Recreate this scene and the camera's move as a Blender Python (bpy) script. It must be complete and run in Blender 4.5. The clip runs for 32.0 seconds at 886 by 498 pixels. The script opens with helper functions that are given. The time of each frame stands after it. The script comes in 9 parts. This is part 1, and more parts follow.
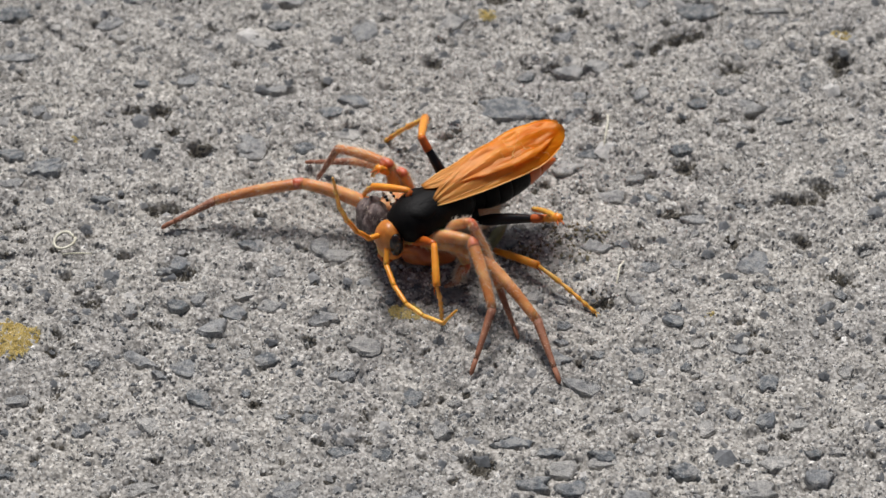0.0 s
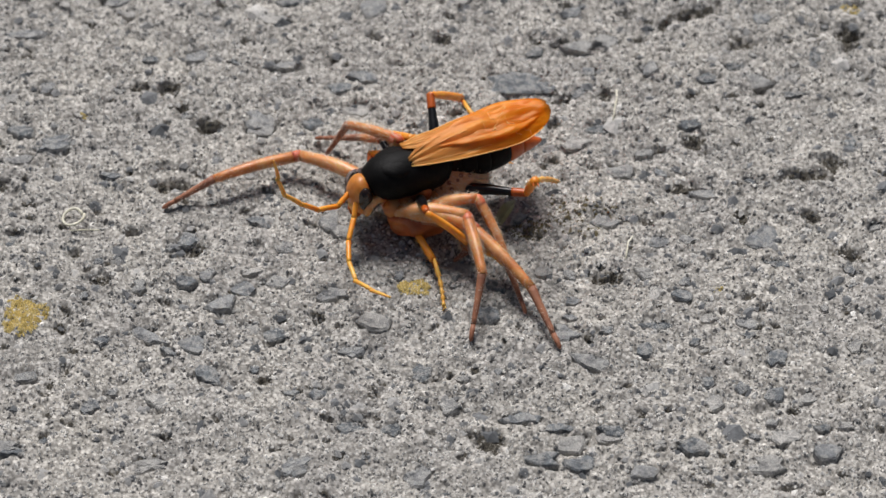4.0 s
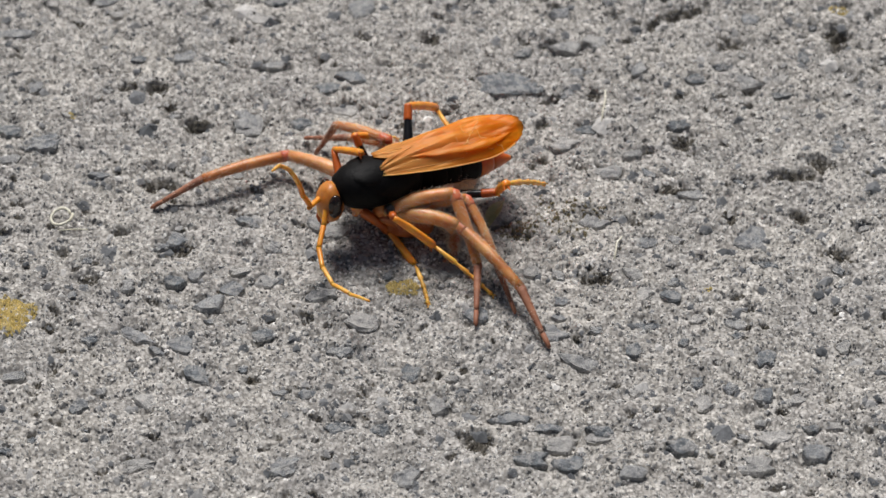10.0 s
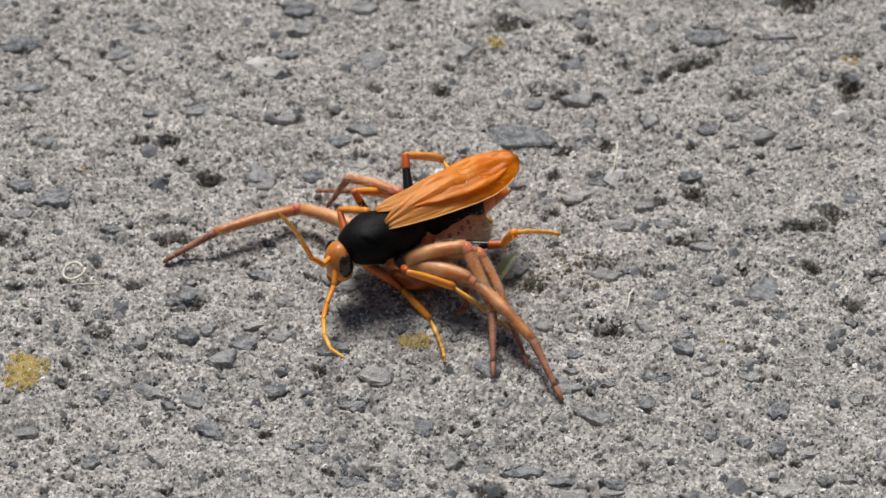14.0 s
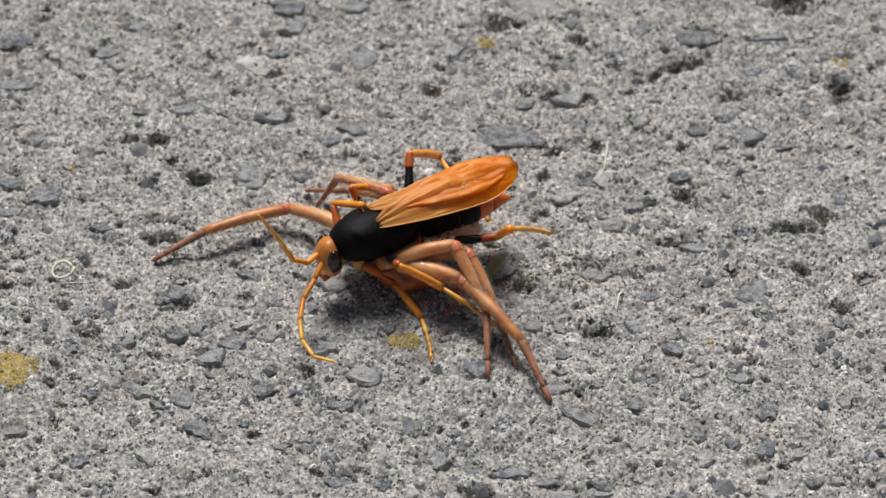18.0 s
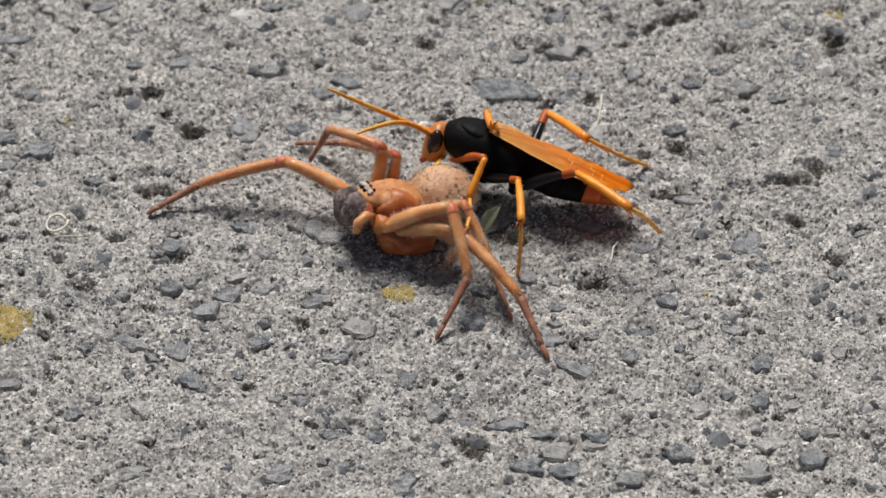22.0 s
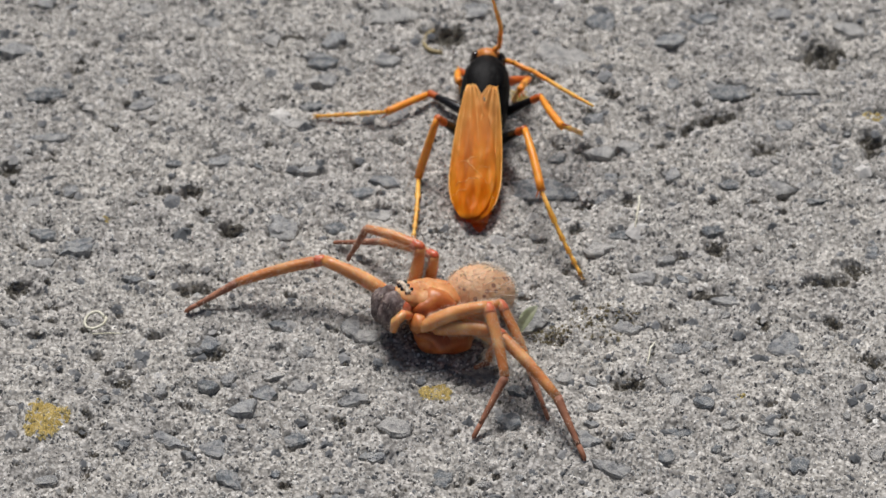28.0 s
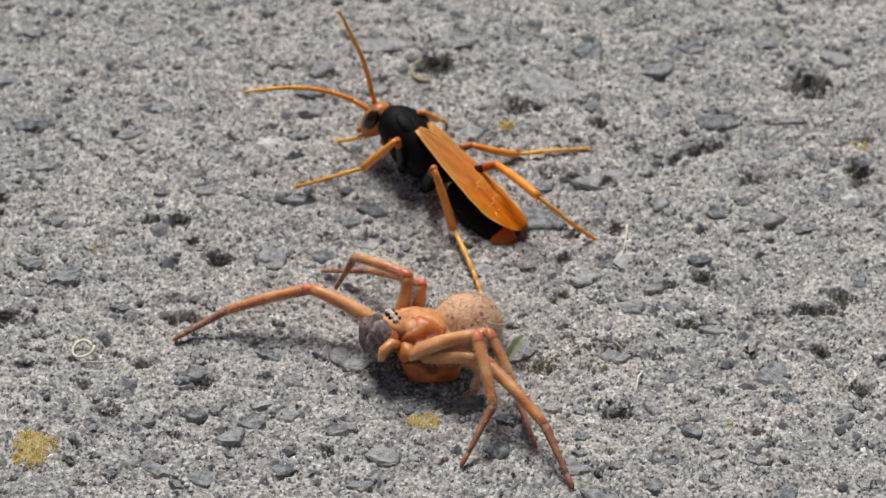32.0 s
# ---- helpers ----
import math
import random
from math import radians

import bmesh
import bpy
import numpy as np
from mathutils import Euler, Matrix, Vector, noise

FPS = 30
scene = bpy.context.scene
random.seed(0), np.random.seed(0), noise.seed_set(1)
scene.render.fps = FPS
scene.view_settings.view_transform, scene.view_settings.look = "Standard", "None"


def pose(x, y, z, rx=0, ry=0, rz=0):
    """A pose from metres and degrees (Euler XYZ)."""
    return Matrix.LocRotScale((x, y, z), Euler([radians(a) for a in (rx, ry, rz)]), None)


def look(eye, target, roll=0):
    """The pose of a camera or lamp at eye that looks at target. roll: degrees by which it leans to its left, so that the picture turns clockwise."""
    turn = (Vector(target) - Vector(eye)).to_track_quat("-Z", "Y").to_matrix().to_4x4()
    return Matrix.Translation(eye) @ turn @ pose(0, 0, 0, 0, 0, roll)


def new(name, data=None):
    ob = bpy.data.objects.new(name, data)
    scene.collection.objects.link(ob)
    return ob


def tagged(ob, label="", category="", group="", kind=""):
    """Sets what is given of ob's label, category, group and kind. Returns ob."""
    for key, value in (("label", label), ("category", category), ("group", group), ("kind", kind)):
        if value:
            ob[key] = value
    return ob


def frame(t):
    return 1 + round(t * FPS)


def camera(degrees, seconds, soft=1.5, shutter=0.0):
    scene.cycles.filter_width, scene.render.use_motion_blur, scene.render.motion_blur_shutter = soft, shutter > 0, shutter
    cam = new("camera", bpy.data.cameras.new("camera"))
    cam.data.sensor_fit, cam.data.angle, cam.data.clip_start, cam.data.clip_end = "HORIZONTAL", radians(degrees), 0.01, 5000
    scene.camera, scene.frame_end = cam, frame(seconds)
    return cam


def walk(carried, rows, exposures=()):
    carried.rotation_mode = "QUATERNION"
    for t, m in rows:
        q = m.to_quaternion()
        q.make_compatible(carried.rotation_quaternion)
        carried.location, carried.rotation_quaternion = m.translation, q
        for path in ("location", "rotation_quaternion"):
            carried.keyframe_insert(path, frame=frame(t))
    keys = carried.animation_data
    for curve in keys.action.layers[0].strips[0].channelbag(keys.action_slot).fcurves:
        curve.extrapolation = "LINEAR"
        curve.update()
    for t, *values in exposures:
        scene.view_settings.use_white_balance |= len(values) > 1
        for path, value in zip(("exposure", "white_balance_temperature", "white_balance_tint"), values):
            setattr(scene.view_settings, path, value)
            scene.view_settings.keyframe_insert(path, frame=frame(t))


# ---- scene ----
cam = camera(15.0, 32.0, soft=1.5)
cam.data.dof.use_dof, cam.data.dof.focus_distance, cam.data.dof.aperture_fstop = True, 0.446, 36.0
walk(cam, [
    (0, pose(-0.00096, -0.31582, 0.33987, 42.56, -0.55, -0.34)),
    (0.5, pose(0.00079, -0.31565, 0.33959, 42.70, -0.57, -0.61)),
    (1, pose(-0.00006, -0.31608, 0.33963, 42.83, -0.78, -0.85)),
    (1.5, pose(0.00132, -0.31615, 0.33967, 42.72, -0.45, -0.60)),
    (2, pose(-0.00014, -0.31575, 0.34003, 42.89, -0.60, -0.66)),
    (2.5, pose(-0.00139, -0.31658, 0.33926, 42.68, -0.67, -0.63)),
    (4.5, pose(0.00103, -0.31536, 0.33982, 42.16, -0.06, -0.14)),
    (5, pose(0.00094, -0.31482, 0.34009, 42.31, -0.02, -0.09)),
    (5.5, pose(0.00230, -0.31534, 0.33960, 42.83, 0.35, 0.26)),
    (6, pose(0.00241, -0.31499, 0.34018, 42.85, -0.03, -0.03)),
    (6.5, pose(0.00061, -0.31520, 0.33995, 42.86, -0.39, -0.08)),
    (7, pose(-0.00016, -0.31570, 0.33982, 43.00, -0.48, -0.13)),
    (7.5, pose(-0.00141, -0.31604, 0.33914, 42.70, -0.45, -0.18)),
    (8, pose(0.00174, -0.31436, 0.33986, 42.49, -0.37, -0.27)),
    (8.5, pose(0.00116, -0.31545, 0.33952, 42.79, -1.03, -0.94)),
    (9, pose(-0.00152, -0.31554, 0.33952, 42.34, -1.08, -0.79)),
    (9.5, pose(0.00071, -0.31523, 0.33964, 42.51, -0.43, -0.44)),
    (10, pose(-0.00069, -0.31612, 0.33911, 42.24, -0.52, -0.39)),
    (10.5, pose(-0.00014, -0.31452, 0.34015, 41.72, -0.75, -0.84)),
    (11, pose(0.00071, -0.31378, 0.34110, 42.09, -0.46, -0.75)),
    (11.5, pose(-0.00200, -0.31431, 0.34042, 42.41, -0.06, -0.33)),
    (12, pose(0.00169, -0.31486, 0.33999, 42.76, 0.34, 0.01)),
    (12.5, pose(0.00015, -0.31454, 0.34026, 42.85, -0.03, -0.23)),
    (13, pose(-0.00000, -0.31600, 0.33887, 43.00, -0.00, 0.00)),
    (13.5, pose(-0.00079, -0.31447, 0.34032, 42.86, -0.16, -0.44)),
    (15.5, pose(0.00178, -0.31411, 0.34041, 42.97, -0.13, -0.34)),
    (16, pose(-0.00210, -0.31637, 0.33834, 43.11, -0.38, -0.46)),
    (16.5, pose(0.00015, -0.31455, 0.33951, 42.21, 0.36, 0.15)),
    (17, pose(0.00068, -0.31442, 0.33980, 42.79, 0.33, 0.20)),
    (17.5, pose(0.00079, -0.31470, 0.33974, 42.77, -0.18, -0.22)),
    (18, pose(0.00026, -0.31356, 0.34085, 42.76, -0.39, -0.32)),
    (18.5, pose(-0.00013, -0.31521, 0.33930, 43.28, -0.46, -0.42)),
    (19, pose(-0.00090, -0.31479, 0.33968, 42.53, -0.49, -0.43)),
    (19.5, pose(0.00064, -0.31313, 0.34070, 42.65, 0.07, -0.01)),
    (20, pose(0.00078, -0.31500, 0.33953, 43.21, 0.03, -0.02)),
    (20.5, pose(0.00128, -0.31427, 0.34002, 42.87, -0.36, -0.25)),
    (21, pose(-0.00113, -0.31471, 0.33987, 43.38, -0.63, -0.44)),
    (21.5, pose(0.00086, -0.31600, 0.33880, 42.82, -0.40, -0.35)),
    (22, pose(0.00032, -0.31446, 0.33986, 42.12, -0.39, -0.45)),
    (22.5, pose(0.00145, -0.31454, 0.33994, 42.39, -0.28, -0.44)),
    (23, pose(0.00131, -0.31453, 0.33973, 42.55, -0.39, -0.43)),
    (23.5, pose(0.00169, -0.31483, 0.33961, 42.77, -0.45, -0.56)),
    (24, pose(0.00077, -0.31423, 0.34044, 42.78, -0.83, -0.73)),
    (24.5, pose(-0.00100, -0.31343, 0.34091, 43.51, -0.36, -0.18)),
    (25, pose(-0.00015, -0.31580, 0.33947, 44.30, 0.01, 0.15)),
    (25.5, pose(0.00011, -0.31456, 0.33999, 43.87, 0.17, 0.28)),
    (27.5, pose(0.00004, -0.31495, 0.34035, 43.69, -0.33, 0.03)),
    (28, pose(0.00045, -0.31529, 0.33992, 43.88, -0.13, 0.23)),
    (28.5, pose(0.00099, -0.31454, 0.34005, 43.52, -0.38, -0.11)),
    (29, pose(0.00134, -0.31515, 0.34020, 43.93, -0.90, -0.49)),
    (29.5, pose(0.00102, -0.31479, 0.34030, 44.10, -0.99, -0.55)),
    (30, pose(-0.00044, -0.31694, 0.34107, 44.58, -1.20, -0.75)),
    (30.5, pose(0.00055, -0.31574, 0.34019, 44.25, -0.53, -0.03)),
    (31, pose(0.00028, -0.31559, 0.33972, 44.58, -0.23, -0.01)),
    (31.5, pose(0.00035, -0.31573, 0.33978, 44.57, -0.19, 0.21)),
    (32, pose(0.00017, -0.31566, 0.33983, 44.41, -0.31, 0.07)),
])

# ---- world and light: an overcast afternoon, brightest behind the insects ----
world = bpy.data.worlds.new("sky")
scene.world = world
world.use_nodes = True
wt = world.node_tree
sky = wt.nodes.new("ShaderNodeTexSky")
sky.sky_type, sky.sun_disc = "NISHITA", False
sky.sun_elevation, sky.sun_rotation = radians(58), radians(-13)
sky.air_density, sky.dust_density, sky.ozone_density = 1.0, 4.0, 1.0
wt.links.new(sky.outputs[0], wt.nodes["Background"].inputs[0])
wt.nodes["Background"].inputs[1].default_value = 0.05
sun = new("sun", bpy.data.lights.new("sun", "SUN"))
sun.data.energy, sun.data.angle, sun.data.color = 5.0, radians(22), (1.0, 0.985, 0.985)
sun.matrix_world = look((-0.08, 0.36, 0.63), (0, 0, 0))
scene.view_settings.exposure = -0.37

MM = 0.001


# ---- materials ----
def material(name, build):
    m = bpy.data.materials.new(name)
    m.use_nodes = True
    t = m.node_tree
    build(t, t.nodes["Principled BSDF"])
    return m


def node(t, kind, **values):
    n = t.nodes.new(kind)
    for key, v in values.items():
        n.inputs[key].default_value = v
    return n


def ramp(t, source, stops):
    r = t.nodes.new("ShaderNodeValToRGB")
    e = r.color_ramp.elements
    while len(e) < len(stops):
        e.new(0.5)
    for el, (p, c) in zip(e, stops):
        el.position, el.color = p, (*c, 1)
    t.links.new(source, r.inputs[0])
    return r.outputs[0]


def coords(t, which="Object"):
    return t.nodes.new("ShaderNodeTexCoord").outputs[which]


def noise_tex(t, vec, scale, detail=4.0, rough=0.55):
    n = node(t, "ShaderNodeTexNoise", Scale=scale, Detail=detail, Roughness=rough)
    t.links.new(vec, n.inputs["Vector"])
    return n.outputs["Fac"]


def mix(t, a, b, fac, how="MIX"):
    n = t.nodes.new("ShaderNodeMix")
    n.data_type, n.blend_type = "RGBA", how
    for sock, v in ((n.inputs["Factor"], fac), (n.inputs["A"], a), (n.inputs["B"], b)):
        if isinstance(v, (int, float)):
            sock.default_value = v
        elif isinstance(v, tuple):
            sock.default_value = (*v, 1)
        else:
            t.links.new(v, sock)
    return n.outputs["Result"]


def bump(t, bsdf, height, strength, dist):
    b = node(t, "ShaderNodeBump", Strength=strength, Distance=dist)
    t.links.new(height, b.inputs["Height"])
    t.links.new(b.outputs[0], bsdf.inputs["Normal"])


def concrete(t, p):
    v = coords(t)
    grain = node(t, "ShaderNodeTexVoronoi", Scale=2050.0, Randomness=1.0)
    t.links.new(v, grain.inputs["Vector"])
    tone = ramp(t, grain.outputs["Color"], [(0.0, (0.24, 0.23, 0.215)), (0.3, (0.40, 0.385, 0.355)), (0.6, (0.53, 0.51, 0.475)), (1.0, (0.76, 0.735, 0.69))])
    fine = ramp(t, noise_tex(t, v, 1500, 3, 0.7), [(0.36, (0.28, 0.27, 0.26)), (0.52, (1, 1, 1))])
    wide = ramp(t, noise_tex(t, v, 60, 5, 0.65), [(0.32, (0.76, 0.755, 0.765)), (0.66, (1.0, 0.985, 0.96))])
    patch = ramp(t, noise_tex(t, v, 170, 5, 0.7), [(0.36, (0.52, 0.52, 0.53)), (0.52, (1, 1, 1))])
    mid = ramp(t, noise_tex(t, v, 480, 5, 0.7), [(0.34, (0.52, 0.51, 0.50)), (0.50, (1, 1, 1))])
    # grain edges darkened in the colour, like shade in the crevices between grains
    joint = ramp(t, grain.outputs["Distance"], [(0.42, (1.06, 1.06, 1.06)), (0.62, (0.72, 0.71, 0.69)), (0.85, (0.34, 0.33, 0.32))])
    tone = mix(t, tone, joint, 0.8, "MULTIPLY")
    c = mix(t, mix(t, mix(t, tone, fine, 0.5, "MULTIPLY"), wide, 1.0, "MULTIPLY"), mid, 0.4, "MULTIPLY")
    c = mix(t, c, patch, 0.52, "MULTIPLY")
    t.links.new(c, p.inputs["Base Color"])
    p.inputs["Roughness"].default_value = 0.9
    bump(t, p, grain.outputs["Distance"], -0.9, 0.0008)


def stone_mat(t, p):
    v = t.nodes.new("ShaderNodeNewGeometry").outputs["Position"]
    rnd = t.nodes.new("ShaderNodeObjectInfo").outputs["Random"]
    base = ramp(t, rnd, [(0.0, (0.13, 0.145, 0.157)), (0.3, (0.21, 0.225, 0.24)), (0.55, (0.30, 0.305, 0.31)), (0.8, (0.38, 0.37, 0.355)), (1.0, (0.52, 0.50, 0.475))])
    spot = ramp(t, noise_tex(t, v, 620, 6, 0.8), [(0.36, (0.42, 0.43, 0.45)), (0.64, (1.45, 1.44, 1.4))])
    c = mix(t, base, spot, 0.9, "MULTIPLY")
    dust = ramp(t, noise_tex(t, v, 1000, 5, 0.75), [(0.475, (0, 0, 0)), (0.545, (1, 1, 1))])
    c = mix(t, c, (0.54, 0.52, 0.485), mix(t, (0, 0, 0), dust, 0.5))
    t.links.new(c, p.inputs["Base Color"])
    p.inputs["Roughness"].default_value = 0.8
    bump(t, p, noise_tex(t, v, 900, 6, 0.8), 0.9, 0.0008)


def grit_mat(t, p):
    rnd = t.nodes.new("ShaderNodeNewGeometry").outputs["Random Per Island"]
    c = ramp(t, rnd, [(0.0, (0.10, 0.10, 0.10)), (0.22, (0.27, 0.26, 0.245)), (0.5, (0.54, 0.52, 0.485)), (1.0, (0.90, 0.87, 0.82))])
    t.links.new(c, p.inputs["Base Color"])
    p.inputs["Roughness"].default_value = 0.85


def chip_mat(t, p):
    rnd = t.nodes.new("ShaderNodeNewGeometry").outputs["Random Per Island"]
    c = ramp(t, rnd, [(0.0, (0.08, 0.085, 0.09)), (0.45, (0.17, 0.175, 0.18)), (0.75, (0.30, 0.295, 0.285)), (1.0, (0.56, 0.54, 0.51))])
    v = coords(t)
    c = mix(t, c, ramp(t, noise_tex(t, v, 1300, 4, 0.7), [(0.35, (0.6, 0.6, 0.6)), (0.65, (1.2, 1.2, 1.2))]), 0.8, "MULTIPLY")
    t.links.new(c, p.inputs["Base Color"])
    p.inputs["Roughness"].default_value = 0.85


def plain(colours, scale, rough=0.5, relief=0.3, depth=0.0002, coat=0.0, sub=0.0, spec=0.5):
    def build(t, p):
        v = coords(t)
        n = noise_tex(t, v, scale, 4, 0.6)
        k = len(colours) - 1
        c = ramp(t, n, [(0.28 + 0.44 * i / k, col) for i, col in enumerate(colours)])
        t.links.new(c, p.inputs["Base Color"])
        p.inputs["Roughness"].default_value = rough
        p.inputs["Coat Weight"].default_value = coat
        p.inputs["Specular IOR Level"].default_value = spec
        if sub:
            p.inputs["Subsurface Weight"].default_value = sub
            p.inputs["Subsurface Radius"].default_value = (1.0, 0.35, 0.12)
            p.inputs["Subsurface Scale"].default_value = 0.0012
        bump(t, p, noise_tex(t, v, scale * 3, 3, 0.6), relief, depth)
    return build


def wing_mat(t, p):
    """Amber membrane: streaked along its length, paler towards the root, a thin smoky rim at the tip."""
    v = coords(t)
    sep = t.nodes.new("ShaderNodeSeparateXYZ")
    t.links.new(v, sep.inputs[0])
    tip = node(t, "ShaderNodeMapRange", **{"From Min": -0.0203, "From Max": -0.0214, "To Max": 0.75})
    t.links.new(sep.outputs["X"], tip.inputs["Value"])
    stretch = node(t, "ShaderNodeMapping", Scale=(0.16, 1.0, 1.0))
    t.links.new(v, stretch.inputs["Vector"])
    col = ramp(t, noise_tex(t, stretch.outputs[0], 430, 4, 0.6), [(0.34, (0.74, 0.20, 0.004)), (0.46, (0.92, 0.34, 0.010)), (0.58, (1.0, 0.48, 0.03)), (0.68, (1.0, 0.74, 0.30))])
    along = node(t, "ShaderNodeMapRange", **{"From Min": -0.003, "From Max": -0.017, "To Min": 0.68, "To Max": 0.0})
    t.links.new(sep.outputs["X"], along.inputs["Value"])
    col = mix(t, col, (1.0, 0.68, 0.27), along.outputs[0])
    blotch = ramp(t, noise_tex(t, v, 260, 2, 0.5), [(0.40, (0.92, 0.74, 0.5)), (0.58, (1, 1, 1))])
    col = mix(t, col, blotch, 0.5, "MULTIPLY")
    col = mix(t, col, (0.16, 0.08, 0.03), tip.outputs[0])
    t.links.new(col, p.inputs["Base Color"])
    p.inputs["Roughness"].default_value = 0.36
    p.inputs["Specular IOR Level"].default_value = 0.55
    p.inputs["Specular Tint"].default_value = (1.0, 0.74, 0.42, 1)
    crease = node(t, "ShaderNodeMapping", Scale=(0.34, 1.0, 1.0))
    t.links.new(v, crease.inputs["Vector"])
    bump(t, p, noise_tex(t, crease.outputs[0], 300, 3, 0.55), 0.75, 0.0011)
    tr = t.nodes.new("ShaderNodeBsdfTranslucent")
    t.links.new(col, tr.inputs["Color"])
    clear = t.nodes.new("ShaderNodeBsdfTransparent")
    clear.inputs["Color"].default_value = (1.0, 0.62, 0.16, 1)
    a = t.nodes.new("ShaderNodeMixShader")
    a.inputs[0].default_value = 0.55
    t.links.new(p.outputs[0], a.inputs[1])
    t.links.new(tr.outputs[0], a.inputs[2])
    b = t.nodes.new("ShaderNodeMixShader")
    b.inputs[0].default_value = 0.16
    t.links.new(a.outputs[0], b.inputs[1])
    t.links.new(clear.outputs[0], b.inputs[2])
    t.links.new(b.outputs[0], t.nodes["Material Output"].inputs[0])


CONCRETE = material("concrete", concrete)
STONE = material("grey_stone", stone_mat)
CHIP = material("dark_chip", chip_mat)
GRIT = material("grit", grit_mat)
LICHEN = material("lichen", plain([(0.44, 0.34, 0.12), (0.62, 0.49, 0.19), (0.72, 0.61, 0.34)], 900, 0.9))
# dark grey-brown for the crumbs in the pits
DARK_CRUMB = material("moss", plain([(0.08, 0.072, 0.055), (0.22, 0.20, 0.165)], 900, 0.95))
OLIVE = material("olive_moss_shade", plain([(0.09, 0.072, 0.04), (0.20, 0.165, 0.09), (0.34, 0.30, 0.19)], 700, 0.85))
FIBRE = material("fibre", plain([(0.58, 0.54, 0.40), (0.82, 0.79, 0.66)], 500, 0.6))
STRAW = material("straw", plain([(0.20, 0.15, 0.07), (0.42, 0.34, 0.18)], 500, 0.8))
LEAF = material("dry_leaf", plain([(0.24, 0.27, 0.13), (0.46, 0.49, 0.33), (0.68, 0.68, 0.58)], 350, 0.6))
BLACK = material("black_cuticle", plain([(0.002, 0.002, 0.002), (0.006, 0.005, 0.005)], 900, 0.55, 0.4, 0.0002, spec=0.12))
GLOSS = material("glossy_black", plain([(0.004, 0.004, 0.005), (0.008, 0.008, 0.010)], 700, 0.28, 0.15, spec=0.35))
ORANGE = material("orange_cuticle", plain([(0.76, 0.23, 0.015), (0.92, 0.37, 0.04)], 500, 0.36, 0.2, sub=0.25))
HEAD = material("tan_head", plain([(0.34, 0.10, 0.016), (0.68, 0.26, 0.045)], 420, 0.4, 0.3, sub=0.15))
TIP = material("rust_abdomen", plain([(0.42, 0.07, 0.006), (0.66, 0.15, 0.012)], 420, 0.36, 0.25, sub=0.2))
RUST = material("rust_cuticle", plain([(0.36, 0.06, 0.008), (0.58, 0.13, 0.012)], 500, 0.4, 0.2))
YELLOW = material("yellow_cuticle", plain([(0.72, 0.30, 0.03), (0.90, 0.50, 0.10)], 700, 0.42, 0.2, sub=0.25))
EYE = material("compound_eye", plain([(0.010, 0.006, 0.005), (0.03, 0.016, 0.012)], 900, 0.18, 0.1))
WING = material("amber_wing", wing_mat)
VEIN = material("wing_vein", plain([(0.84, 0.36, 0.05), (0.98, 0.60, 0.20)], 300, 0.4))
TAN = material("spider_tan", plain([(0.46, 0.13, 0.03), (0.68, 0.28, 0.08)], 380, 0.45, 0.5, sub=0.3))
TAN_LEG = material("spider_leg", plain([(0.50, 0.17, 0.05), (0.65, 0.28, 0.09), (0.77, 0.43, 0.19)], 330, 0.40, 0.35, coat=0.12, sub=0.5))
SHIN = material("spider_shin", plain([(0.42, 0.12, 0.03), (0.58, 0.22, 0.06), (0.72, 0.36, 0.14)], 300, 0.42, 0.4, coat=0.1, sub=0.45))
RUST_TAN = material("spider_rust", plain([(0.26, 0.05, 0.012), (0.40, 0.10, 0.022), (0.58, 0.20, 0.05)], 300, 0.42, 0.5, sub=0.2))
DUSK_LEG = material("spider_dusky_leg", plain([(0.20, 0.07, 0.04), (0.40, 0.17, 0.09)], 450, 0.6, 0.6))
RED_JOINT = material("red_joint", plain([(0.52, 0.07, 0.035), (0.60, 0.16, 0.07), (0.68, 0.31, 0.13)], 380, 0.4, sub=0.4))
PALE = material("pale_hair", plain([(0.62, 0.50, 0.38), (0.80, 0.70, 0.58)], 900, 0.7))
CHEL = material("chelicera_brown", plain([(0.05, 0.028, 0.026), (0.13, 0.09, 0.082), (0.34, 0.27, 0.25)], 1100, 0.5, 0.8))


def carapace_mat(t, p):
    v = coords(t)
    sep = t.nodes.new("ShaderNodeSeparateXYZ")
    t.links.new(v, sep.inputs[0])
    base = ramp(t, noise_tex(t, v, 420, 5, 0.65), [(0.32, (0.46, 0.15, 0.04)), (0.5, (0.61, 0.27, 0.095)), (0.68, (0.73, 0.41, 0.19))])
    across = node(t, "ShaderNodeMapping", Scale=(1.0, 0.8, 0.8))
    t.links.new(v, across.inputs["Vector"])
    streak = ramp(t, noise_tex(t, across.outputs[0], 400, 3, 0.6), [(0.36, (0.72, 0.60, 0.52)), (0.5, (1, 1, 1))])
    c = mix(t, base, streak, 0.45, "MULTIPLY")
    t.links.new(c, p.inputs["Base Color"])
    p.inputs["Roughness"].default_value = 0.6
    p.inputs["Subsurface Weight"].default_value = 0.3
    p.inputs["Subsurface Scale"].default_value = 0.001
    bump(t, p, noise_tex(t, across.outputs[0], 700, 3, 0.6), 0.4, 0.0004)


